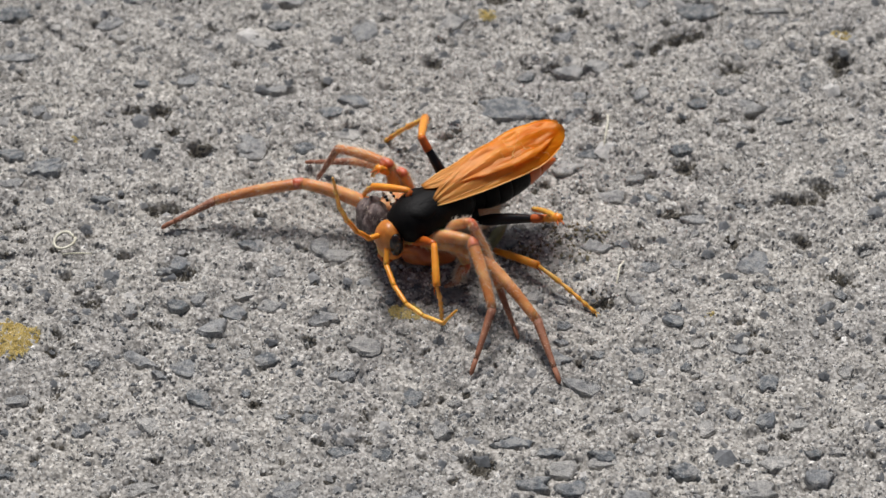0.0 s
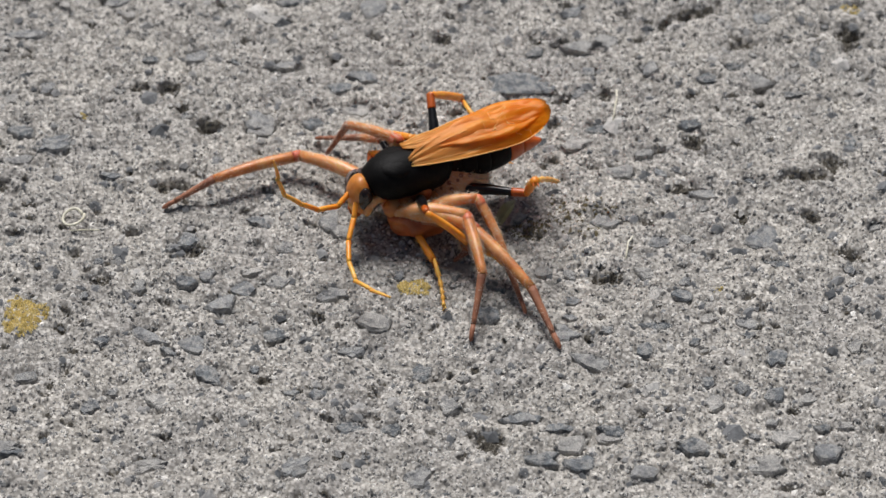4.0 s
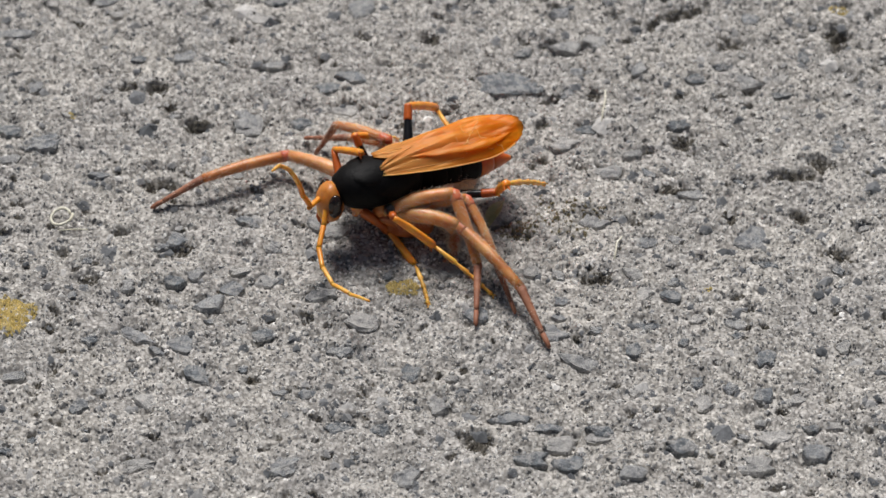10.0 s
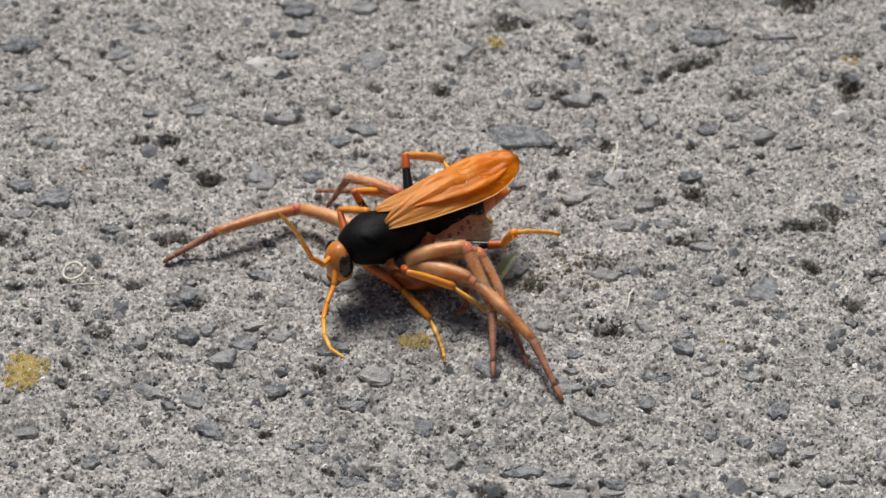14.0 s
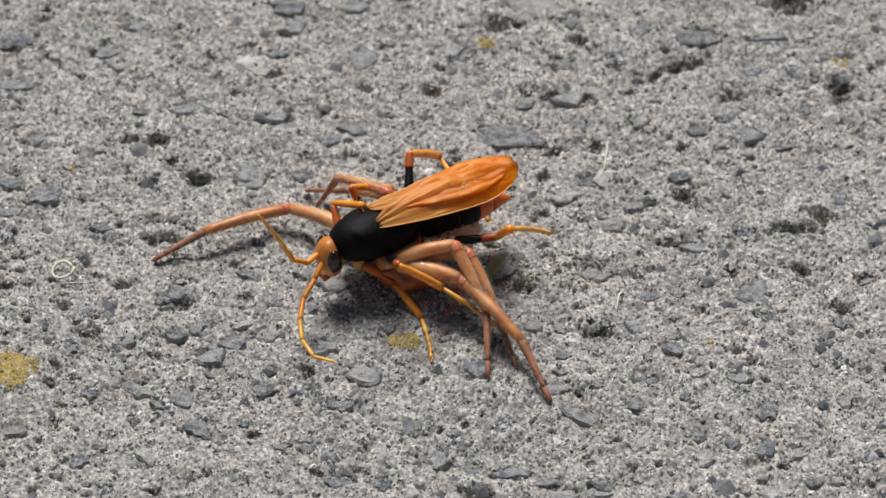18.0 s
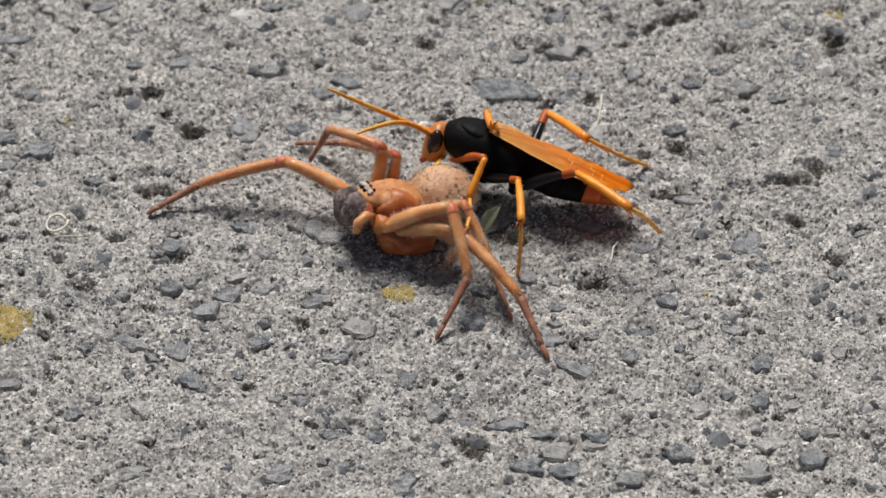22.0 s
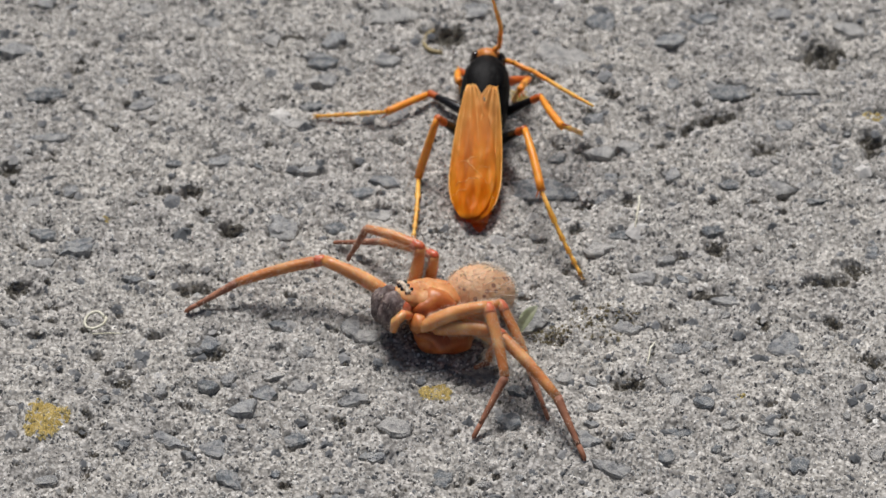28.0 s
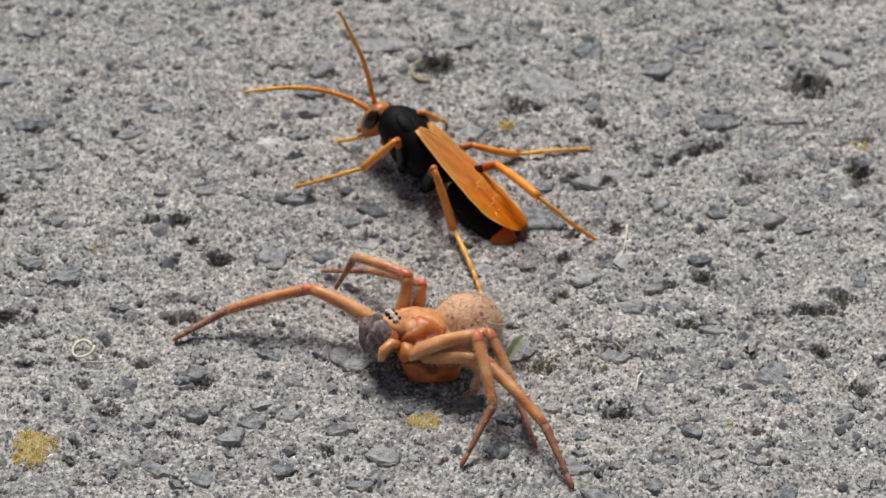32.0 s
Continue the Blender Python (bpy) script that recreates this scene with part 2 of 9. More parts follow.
def abdomen_mat(t, p):
    v = coords(t)
    base = ramp(t, noise_tex(t, v, 350, 4, 0.6), [(0.3, (0.54, 0.29, 0.15)), (0.7, (0.70, 0.45, 0.27))])
    dots = node(t, "ShaderNodeTexVoronoi", Scale=900.0)
    t.links.new(v, dots.inputs["Vector"])
    dark = ramp(t, dots.outputs["Distance"], [(0.24, (1, 1, 1)), (0.36, (0, 0, 0))])
    where = ramp(t, noise_tex(t, v, 230, 2, 0.5), [(0.46, (0, 0, 0)), (0.54, (1, 1, 1))])
    c = mix(t, base, (0.24, 0.12, 0.08), mix(t, dark, where, 1.0, "MULTIPLY"))
    t.links.new(c, p.inputs["Base Color"])
    p.inputs["Roughness"].default_value = 0.65
    p.inputs["Subsurface Weight"].default_value = 0.2
    p.inputs["Subsurface Scale"].default_value = 0.001
    bump(t, p, noise_tex(t, v, 1800, 3, 0.6), 0.5, 0.0003)


ABDOMEN = material("spider_abdomen", abdomen_mat)
CARAPACE = material("spider_carapace", carapace_mat)


# ---- building blocks; lengths here are in millimetres ----
def finish(bm, name, mat, smooth=True):
    bmesh.ops.recalc_face_normals(bm, faces=bm.faces)
    me = bpy.data.meshes.new(name)
    bmesh.ops.scale(bm, vec=(MM, MM, MM), verts=bm.verts)
    bm.to_mesh(me)
    bm.free()
    for f in me.polygons:
        f.use_smooth = smooth
    me.materials.append(mat)
    return me


def part(name, bm, mat, parent=None, label="", smooth=True):
    ob = new(name, finish(bm, name, mat, smooth))
    ob.parent = parent
    return tagged(ob, label)


def empty(name, label, category, m=None):
    ob = new(name)
    ob.empty_display_size = 0.005
    if m is not None:
        ob.matrix_basis = m
    return tagged(ob, label, category)


def tube(bm, pts, radii, sides=10, squash=1.0):
    """A closed round bar along pts; squash flattens it across."""
    pts = [Vector(p) for p in pts]
    rings = []
    side = Vector((0, 1, 0))
    for i, (p, r) in enumerate(zip(pts, radii)):
        d = (pts[min(i + 1, len(pts) - 1)] - pts[max(i - 1, 0)]).normalized()
        side = side - d * side.dot(d)
        if side.length < 1e-4:
            side = d.orthogonal()
        side.normalize()
        up = d.cross(side)
        rings.append([bm.verts.new(p + side * (math.cos(a) * r * squash) + up * (math.sin(a) * r))
                      for a in (2 * math.pi * k / sides for k in range(sides))])
    for a, b in zip(rings, rings[1:]):
        for k in range(sides):
            bm.faces.new((a[k], a[(k + 1) % sides], b[(k + 1) % sides], b[k]))
    bm.faces.new(rings[0][::-1])
    bm.faces.new(rings[-1])
    return bm


def blob(bm, centre, size, lumps=0.0, seg=20, rings=14, turn=None):
    """An ellipsoid of half-axes size, with shallow lumps."""
    made = bmesh.ops.create_uvsphere(bm, u_segments=seg, v_segments=rings, radius=1.0)["verts"]
    for v in made:
        k = 1 + lumps * noise.noise(v.co * 1.7 + Vector(centre))
        q = Vector((v.co.x * size[0] * k, v.co.y * size[1] * k, v.co.z * size[2] * k))
        if turn is not None:
            q = turn @ q
        v.co = q + Vector(centre)
    return bm


def hairs(bm, pts, radii, count, length, rng, lean=0.5, thick=0.035):
    """Short bristles standing off a bar."""
    pts = [Vector(p) for p in pts]
    for _ in range(count):
        i = rng.randrange(len(pts) - 1)
        w = rng.random()
        p = pts[i].lerp(pts[i + 1], w)
        r = radii[i] * (1 - w) + radii[i + 1] * w
        d = (pts[i + 1] - pts[i]).normalized()
        o = d.orthogonal().normalized()
        o.rotate(Matrix.Rotation(rng.uniform(0, 6.283), 3, d))
        q = p + o * r * 0.9
        tip = q + (o + d * lean).normalized() * length * rng.uniform(0.6, 1.3)
        s = d.cross(o) * thick
        a, b, c = bm.verts.new(q + s), bm.verts.new(q - s), bm.verts.new(q + d * thick * 2)
        e = bm.verts.new(tip)
        for f in ((a, b, e), (b, c, e), (c, a, e)):
            bm.faces.new(f)


# ---- ground ----
def value_noise(x, y, seed):
    """Smooth lattice noise in -1..1 on arrays, one cell a unit."""
    xi, yi = np.floor(x).astype(np.int64), np.floor(y).astype(np.int64)
    fx, fy = x - xi, y - yi
    fx, fy = fx * fx * (3 - 2 * fx), fy * fy * (3 - 2 * fy)

    def h(a, b):
        n = (a * 374761393 + b * 668265263 + seed * 974634533) & 0x7FFFFFFF
        n = ((n ^ (n >> 13)) * 1274126177) & 0x7FFFFFFF
        return ((n ^ (n >> 16)) & 0xFFFF) / 32767.5 - 1

    return (h(xi, yi) * (1 - fx) + h(xi + 1, yi) * fx) * (1 - fy) + (h(xi, yi + 1) * (1 - fx) + h(xi + 1, yi + 1) * fx) * fy


# stones set in the surface: x, y, length, width, turn in degrees, height
STONE_ROWS = []
STONE_ROWS += [(-58.5, 42.9, 7.1, 2.5, 0, 1.20), (-44.0, 41.1, 4.7, 3.3, 0, 1.43), (-39.8, 46.1, 3.1, 2.2, 0, 1.12), (-57.1, 33.7, 6.6, 2.2, 5, 1.12), (-53.2, 22.7, 3.0, 2.7, 0, 1.22), (-58.1, 20.6, 2.8, 2.7, 0, 1.16), (-56.4, 14.2, 3.9, 2.9, 0, 1.35), (-51.2, 11.4, 6.8, 3.7, 15, 1.59), (-32.0, 29.2, 4.4, 2.4, 8, 1.20), (-21.4, 36.7, 5.1, 2.2, 0, 1.12), (-19.5, 27.1, 4.2, 1.9, 0, 1.04), (-43.2, 5.5, 3.1, 1.3, 0, 0.89), (-47.4, 46.2, 2.9, 2.5, 0, 1.16), (-62.1, 35.7, 2.4, 1.6, 0, 0.97), (-28.6, 8.3, 2.2, 2.3, 0, 1.05)]
STONE_ROWS += [(-22.5, 15.8, 5.0, 4.7, 10, 0.35), (-18.8, 46.6, 3.3, 2.8, 0, 1.28), (-19.4, 40.7, 3.8, 2.2, 0, 1.12), (-55.9, 8.3, 4.5, 2.1, 0, 0.20), (-54.9, 44.5, 1.4, 1.4, 0, 0.83), (-59.4, -2.7, 3.1, 1.8, 0, 1.04), (-55.9, -6.0, 4.0, 2.6, 0, 0.25), (-22.4, -2.7, 3.5, 2.6, -25, 1.28), (-31.9, -6.3, 3.1, 3.1, 30, 1.28), (-33.8, -8.1, 2.6, 1.5, 0, 0.97), (-18.5, -7.8, 2.6, 2.5, 0, 1.16), (-28.8, -13.1, 2.8, 2.3, 0, 1.20), (-38.0, -15.1, 2.2, 2.5, 0, 1.05), (-32.0, -14.2, 3.5, 2.3, -15, 1.20), (-23.9, -15.5, 5.0, 2.5, -5, 1.28)]
STONE_ROWS += [(-23.1, -12.8, 2.6, 1.5, 0, 0.97), (-19.0, -13.9, 4.8, 3.0, 0, 1.43), (-43.7, -10.4, 1.8, 1.5, 0, 0.94), (-36.5, -23.4, 6.0, 2.5, -25, 1.28), (-30.4, -24.8, 4.3, 3.0, -10, 0.30), (-42.6, -24.2, 2.6, 2.5, 0, 0.30), (-27.8, -30.4, 5.1, 3.5, 0, 0.50), (-34.5, -35.0, 3.4, 2.9, 15, 1.39), (-43.1, -35.8, 3.0, 2.9, 0, 1.28), (-52.3, -30.9, 3.2, 2.5, 0, 1.28), (-53.8, -43.1, 3.8, 1.9, 0, 1.12), (-57.2, -35.3, 2.1, 2.0, 0, 1.05), (-19.8, -23.1, 3.9, 2.5, 0, 1.28), (-26.7, -21.4, 1.7, 1.2, 0, 0.89), (-39.4, -41.5, 2.1, 1.7, 0, 1.04)]
STONE_ROWS += [(-45.3, -16.5, 1.7, 1.5, 0, 0.94), (-33.5, -26.2, 2.6, 1.5, -20, 0.97), (-22.1, -29.5, 2.1, 1.5, 0, 0.97), (33.7, 45.5, 2.4, 2.8, 0, 1.05), (41.7, 44.2, 5.7, 3.3, 0, 0.30), (22.6, 31.0, 5.1, 3.2, -10, 1.43), (26.6, 32.0, 3.7, 3.2, 0, 1.39), (23.9, 26.4, 3.0, 2.1, 0, 1.12), (32.8, 26.4, 3.5, 2.7, 0, 1.28), (47.6, 24.1, 5.1, 3.2, -15, 1.43), (21.9, 38.4, 3.8, 2.7, 0, 1.28), (25.3, 15.2, 5.0, 2.6, -10, 1.28), (37.7, 15.2, 3.2, 2.1, 0, 1.12), (27.9, 6.4, 4.5, 3.4, 0, 1.51), (31.2, 10.1, 4.1, 2.4, 15, 1.20)]
STONE_ROWS += [(33.2, 6.4, 2.2, 1.6, -30, 0.97), (39.3, 2.7, 4.0, 2.6, 0, 1.28), (33.5, 21.2, 6.0, 3.2, 10, 0.20), (41.0, 24.8, 4.1, 2.1, 0, 1.12), (44.6, 26.7, 2.8, 1.6, 0, 0.97), (56.6, 30.0, 4.7, 3.8, 0, 0.30), (52.9, 24.5, 3.2, 2.1, 0, 0.30), (52.5, 43.8, 5.7, 1.1, 0, 0.81), (49.2, 37.4, 3.3, 2.7, 0, 0.30), (60.1, 12.3, 2.7, 3.2, 0, 0.30), (52.7, 21.2, 2.8, 1.6, 0, 0.30), (25.7, -3.0, 6.2, 3.1, -5, 1.43), (32.4, -6.6, 3.5, 2.3, 0, 1.20), (36.4, -6.0, 2.6, 2.0, 0, 1.12), (46.5, -6.0, 5.7, 4.1, 12, 1.74)]
STONE_ROWS += [(48.1, -11.0, 4.4, 1.8, -15, 1.04), (20.1, -12.8, 2.6, 2.3, 0, 1.16), (30.1, -12.8, 3.0, 2.5, 0, 1.28), (31.5, -16.3, 3.0, 3.0, 20, 1.28), (34.9, -16.5, 3.0, 3.0, -30, 1.28), (35.7, -14.2, 1.7, 1.5, 0, 0.94), (38.4, -20.8, 2.6, 2.0, 0, 1.12), (31.5, -21.4, 4.7, 2.0, -5, 0.40), (43.5, -21.7, 3.4, 2.5, 0, 0.40), (43.7, -24.1, 2.4, 1.2, 10, 0.89), (47.3, -27.3, 3.6, 3.5, -5, 1.44), (19.9, -20.6, 2.2, 1.5, 0, 0.97), (24.7, -23.1, 2.6, 1.7, 0, 1.04), (29.7, -26.8, 2.8, 2.7, 0, 1.22), (19.4, -23.4, 3.9, 3.0, -10, 0.50)]
STONE_ROWS += [(22.6, -28.4, 6.4, 3.0, -28, 0.80), (29.2, -33.1, 2.5, 2.5, 0, 1.16), (37.7, -31.7, 2.5, 2.0, 0, 1.12), (38.6, -35.3, 3.2, 2.7, 0, 1.33), (42.1, -32.8, 2.1, 2.0, 0, 1.05), (46.4, -33.9, 3.4, 3.0, 0, 1.39), (50.6, -34.5, 3.0, 2.5, 0, 1.28), (47.2, -41.2, 4.6, 2.9, 0, 1.43), (52.3, -39.9, 2.5, 1.7, 0, 1.04), (45.7, -38.6, 2.5, 2.0, 0, 1.12), (24.7, -40.4, 3.3, 2.4, 0, 1.28), (20.1, -41.8, 3.8, 2.4, 0, 1.28), (18.1, -39.4, 4.6, 1.9, 5, 1.12), (35.4, -42.6, 4.2, 2.9, 0, 1.43), (30.9, -42.3, 2.1, 1.9, 0, 1.05)]
STONE_ROWS += [(36.4, -24.8, 1.7, 1.5, 0, 0.94), (57.7, -25.6, 2.6, 2.5, 0, 1.16), (55.2, -39.4, 2.5, 1.5, 0, 0.97), (54.0, -18.8, 1.3, 1.5, 0, 0.83), (58.2, -11.9, 2.2, 1.5, 0, 0.97), (13.8, 23.4, 8.5, 5.2, -8, 0.70), (6.1, 41.3, 5.0, 4.3, 0, 1.67), (-6.9, 39.5, 4.9, 4.3, 40, 1.67), (-10.0, -5.2, 5.6, 2.8, 5, 0.45), (-12.7, -3.1, 3.1, 3.6, 0, 1.28), (4.7, -11.9, 5.4, 3.7, -8, 1.00), (10.2, -15.0, 3.8, 2.5, 0, 1.26), (8.6, -20.2, 3.8, 3.2, 15, 1.47), (-11.8, -16.7, 4.9, 2.6, -5, 1.32), (-6.5, -21.5, 4.5, 4.4, -30, 1.67)]
STONE_ROWS += [(12.1, -2.2, 4.7, 3.6, 20, 1.59), (-22.6, 15.9, 4.0, 3.7, 0, 1.47), (-15.4, 15.9, 3.2, 2.3, 0, 1.18), (-9.0, 18.5, 4.8, 3.3, 10, 1.48), (-11.6, 22.6, 4.8, 2.4, 0, 1.21), (-19.3, 27.2, 4.1, 1.7, 0, 0.99), (-8.4, 24.9, 4.8, 2.8, 0, 1.32), (-17.4, 46.1, 5.0, 2.9, 0, 1.32), (-20.8, 36.5, 4.1, 2.1, 0, 1.10), (-22.6, 16.5, 4.8, 3.7, 0, 1.59), (16.3, 30.1, 3.3, 2.4, 0, 0.50), (-4.0, -39.8, 2.9, 2.6, 15, 1.28), (0.1, -29.9, 3.7, 3.5, -20, 1.47), (3.8, -35.7, 3.3, 2.6, 0, 1.32), (-13.6, -33.8, 2.7, 1.9, 0, 1.10)]
STONE_ROWS += [(19.4, -41.8, 5.1, 3.4, 0, 1.59), (24.6, -40.9, 4.4, 3.4, 0, 1.59), (-9.1, -39.0, 4.4, 2.2, 0, 0.30), (20.8, -45.7, 4.4, 3.4, 0, 1.59), (28.7, -47.1, 5.1, 3.4, 0, 0.40), (35.4, -42.5, 3.7, 2.6, 0, 1.32), (15.7, -44.6, 4.4, 3.1, 0, 1.48), (-52.7, -43.7, 3.7, 2.2, 0, 1.21), (12.9, -37.6, 5.2, 2.1, 0, 1.15), (-35.1, -45.6, 5.8, 2.5, 0, 1.32), (-16.2, -46.0, 4.4, 3.4, 0, 1.59), (-0.3, -47.4, 4.4, 3.4, 0, 1.59), (44.7, -46.0, 5.1, 3.4, 0, 1.59), (52.1, -43.7, 4.4, 3.4, 0, 1.59), (-25.7, 55.3, 3.8, 3.3, 0, 1.38)]
STONE_ROWS += [(-8.0, 60.4, 6.8, 4.9, 0, 0.40), (-8.0, 50.4, 5.9, 3.5, 0, 1.48), (-17.9, 50.4, 5.0, 3.9, 0, 1.59), (17.9, 51.6, 10.1, 5.5, -6, 0.40), (23.4, 59.7, 5.1, 4.0, 0, 1.59), (-64.2, 52.2, 7.6, 3.3, 0, 1.43), (-60.3, 62.9, 4.3, 3.0, 0, 1.32), (38.6, 60.4, 5.1, 3.0, 0, 0.40), (-16.3, 54.7, 4.2, 3.9, 0, 1.47), (33.3, 55.3, 4.2, 3.9, 0, 0.30), (41.9, 44.3, 6.7, 3.9, 0, 0.30), (-40.2, 46.1, 3.3, 2.5, 0, 1.21), (-45.3, 61.6, 4.3, 3.0, 0, 1.32), (-35.0, 59.1, 5.1, 3.0, 0, 1.32), (4.8, 61.6, 5.1, 4.0, 0, 0.40)]
STONE_ROWS += [(50.6, 61.6, 5.1, 3.0, 0, 1.32), (60.5, 57.8, 5.1, 4.0, 0, 1.59), (-1.1, 4.4, 4.7, 3.3, 0, 0.60), (16.5, -12.4, 3.1, 2.3, 0, 1.21), (21.9, 12.0, 4.8, 2.8, 0, 0.30), (-26.8, -18.5, 4.6, 3.5, 0, 1.59), (-9.3, -26.5, 3.7, 2.1, 0, 1.15), (-22.9, -22.5, 3.8, 2.3, 0, 0.30)]
rng = random.Random(17)
while len(STONE_ROWS) < 250:
    a, b, r = rng.uniform(-70, 70), rng.uniform(-56, 74), rng.uniform(0.6, 1.3)
    if all((a - q[0]) ** 2 + (b - q[1]) ** 2 > (r + q[2] / 2) ** 2 for q in STONE_ROWS):
        STONE_ROWS.append((a, b, 2 * r, r * rng.uniform(0.9, 1.6), rng.uniform(-40, 40), rng.uniform(0.3, 0.6)))

# pits in the surface: x, y, length, width, turn in degrees, depth
PITS = [
    (-62.2, 26.7, 3.3, 2.9, 0, 1.34),
    (-59.1, 3.6, 4.0, 3.3, 0, 1.44),
    (-35.6, 22.8, 4.1, 2.3, 0, 1.20),
    (-40.2, 23.2, 3.2, 1.7, 0, 1.08),
    (-29.8, 15.2, 3.6, 2.8, 0, 1.32),
    (-34.0, 19.3, 2.3, 2.2, 0, 1.16),
    (-34.6, 3.9, 5.4, 2.2, 0, 1.19),
    (-54.4, 47.6, 2.4, 1.8, 0, 1.09),
    (-20.6, -31.5, 2.1, 2.1, 0, 1.12),
    (-47.1, -8.7, 1.3, 1.4, 0, 0.96),
    (-48.3, -22.3, 1.9, 1.8, 0, 1.09),
    (-49.0, -41.0, 1.3, 1.5, 0, 0.95),
    (-43.3, -13.9, 3.9, 2.1, 0, 1.18),
    (-47.1, -29.8, 1.7, 2.1, 0, 1.04),
    (-48.8, -32.0, 1.3, 2.1, 0, 0.96),
    (35.6, 36.0, 2.3, 2.9, 0, 1.17),
]
PITS += [
    (39.5, 38.2, 8.5, 2.0, 8, 1.14),
    (61.7, 33.3, 3.8, 4.0, 0, 1.45),
    (24.7, 43.1, 2.8, 1.7, 0, 1.09),
    (47.9, 21.9, 2.1, 2.0, 0, 1.11),
    (46.5, 31.7, 5.1, 2.3, 0, 1.21),
    (29.4, 37.7, 1.9, 1.7, 0, 1.08),
    (18.7, 15.8, 2.3, 2.2, 0, 1.15),
    (38.5, 12.3, 3.6, 2.5, 0, 1.26),
    (36.2, 3.3, 4.0, 2.7, 0, 1.31),
    (20.2, 20.6, 4.1, 1.4, 15, 1.01),
    (26.2, 21.2, 1.8, 2.3, 0, 1.07),
    (53.3, 5.5, 8.1, 2.2, 10, 1.19),
    (57.5, 8.0, 5.0, 1.9, -15, 1.13),
    (56.3, 49.8, 4.3, 1.5, 0, 1.03),
    (43.9, -2.1, 2.7, 2.2, 0, 1.19),
    (53.4, -1.8, 3.6, 2.2, 0, 1.19),
]
PITS += [
    (58.1, -9.0, 4.8, 2.2, -10, 1.18),
    (25.1, -13.4, 4.8, 2.7, 0, 1.29),
    (45.6, -19.1, 1.3, 1.3, 0, 0.96),
    (44.9, -22.5, 1.1, 1.1, 0, 0.92),
    (48.7, -36.7, 2.1, 1.6, 0, 1.05),
    (28.6, -37.5, 1.3, 1.6, 0, 0.95),
    (32.4, -36.7, 1.3, 1.0, 0, 0.93),
    (-30.6, 15.3, 3.2, 2.6, 0, 1.27),
    (2.9, 32.4, 3.3, 2.4, 0, 1.24),
    (8.8, -41.6, 4.1, 3.6, 0, 1.50),
    (0.3, 56.0, 5.9, 5.0, 0, 1.81),
    (56.5, 52.2, 7.6, 4.2, 0, 1.63),
    (13.0, 46.7, 5.8, 2.7, 0, 1.29),
    (61.2, 32.4, 4.1, 3.0, 0, 1.38),
    (15.1, -5.2, 2.8, 2.5, 0, 1.25),
    (-31.0, -8.3, 3.9, 2.3, 0, 1.21),
]
rng = random.Random(5)
for _ in range(720):
    a, b = rng.uniform(-85, 85), rng.uniform(-72, 90)
    r = rng.uniform(0.45, 1.2)
    PITS.append((a, b, r * rng.uniform(1, 2.6), r, rng.uniform(-40, 40), rng.uniform(0.6, 1.1)))


def relief(x, y):
    """Height of the concrete, in millimetres."""
    wx, wy = x + 0.8 * value_noise(x / 2.1, y / 2.1, 11), y + 0.8 * value_noise(x / 2.1, y / 2.1, 12)
    z = 0.35 * value_noise(x / 9, y / 9, 1) + 0.38 * value_noise(wx / 3.1, wy / 3.1, 2) + 0.28 * value_noise(wx / 1.3, wy / 1.3, 3)
    g = value_noise(x / 0.62, y / 0.62, 4)
    z = z + 0.28 * np.abs(g) + 0.17 * value_noise(x / 0.40, y / 0.40, 6)
    rough = value_noise(wx / 5.0, wy / 5.0, 7)
    z = z - 0.7 * np.clip(rough - 0.42, 0, 1) - 0.4 * np.clip(value_noise(x / 3.4, y / 1.9, 8) - 0.5, 0, 1)
    return z


def axis(lo, hi, step):
    inner = np.arange(lo, hi + step / 2, step)
    out = [1.0]
    while out[-1] < 400000:
        out.append(out[-1] * 1.9 + 0.5)
    out = np.array(out)
    return np.concatenate([lo - out[::-1], inner, hi + out])


LAND = {}


def height(x, y):
    """Height of the finished ground, pits and all, in millimetres."""
    i = np.clip(np.searchsorted(LAND["xs"], x), 0, len(LAND["xs"]) - 1)
    j = np.clip(np.searchsorted(LAND["ys"], y), 0, len(LAND["ys"]) - 1)
    return LAND["z"][j, i]


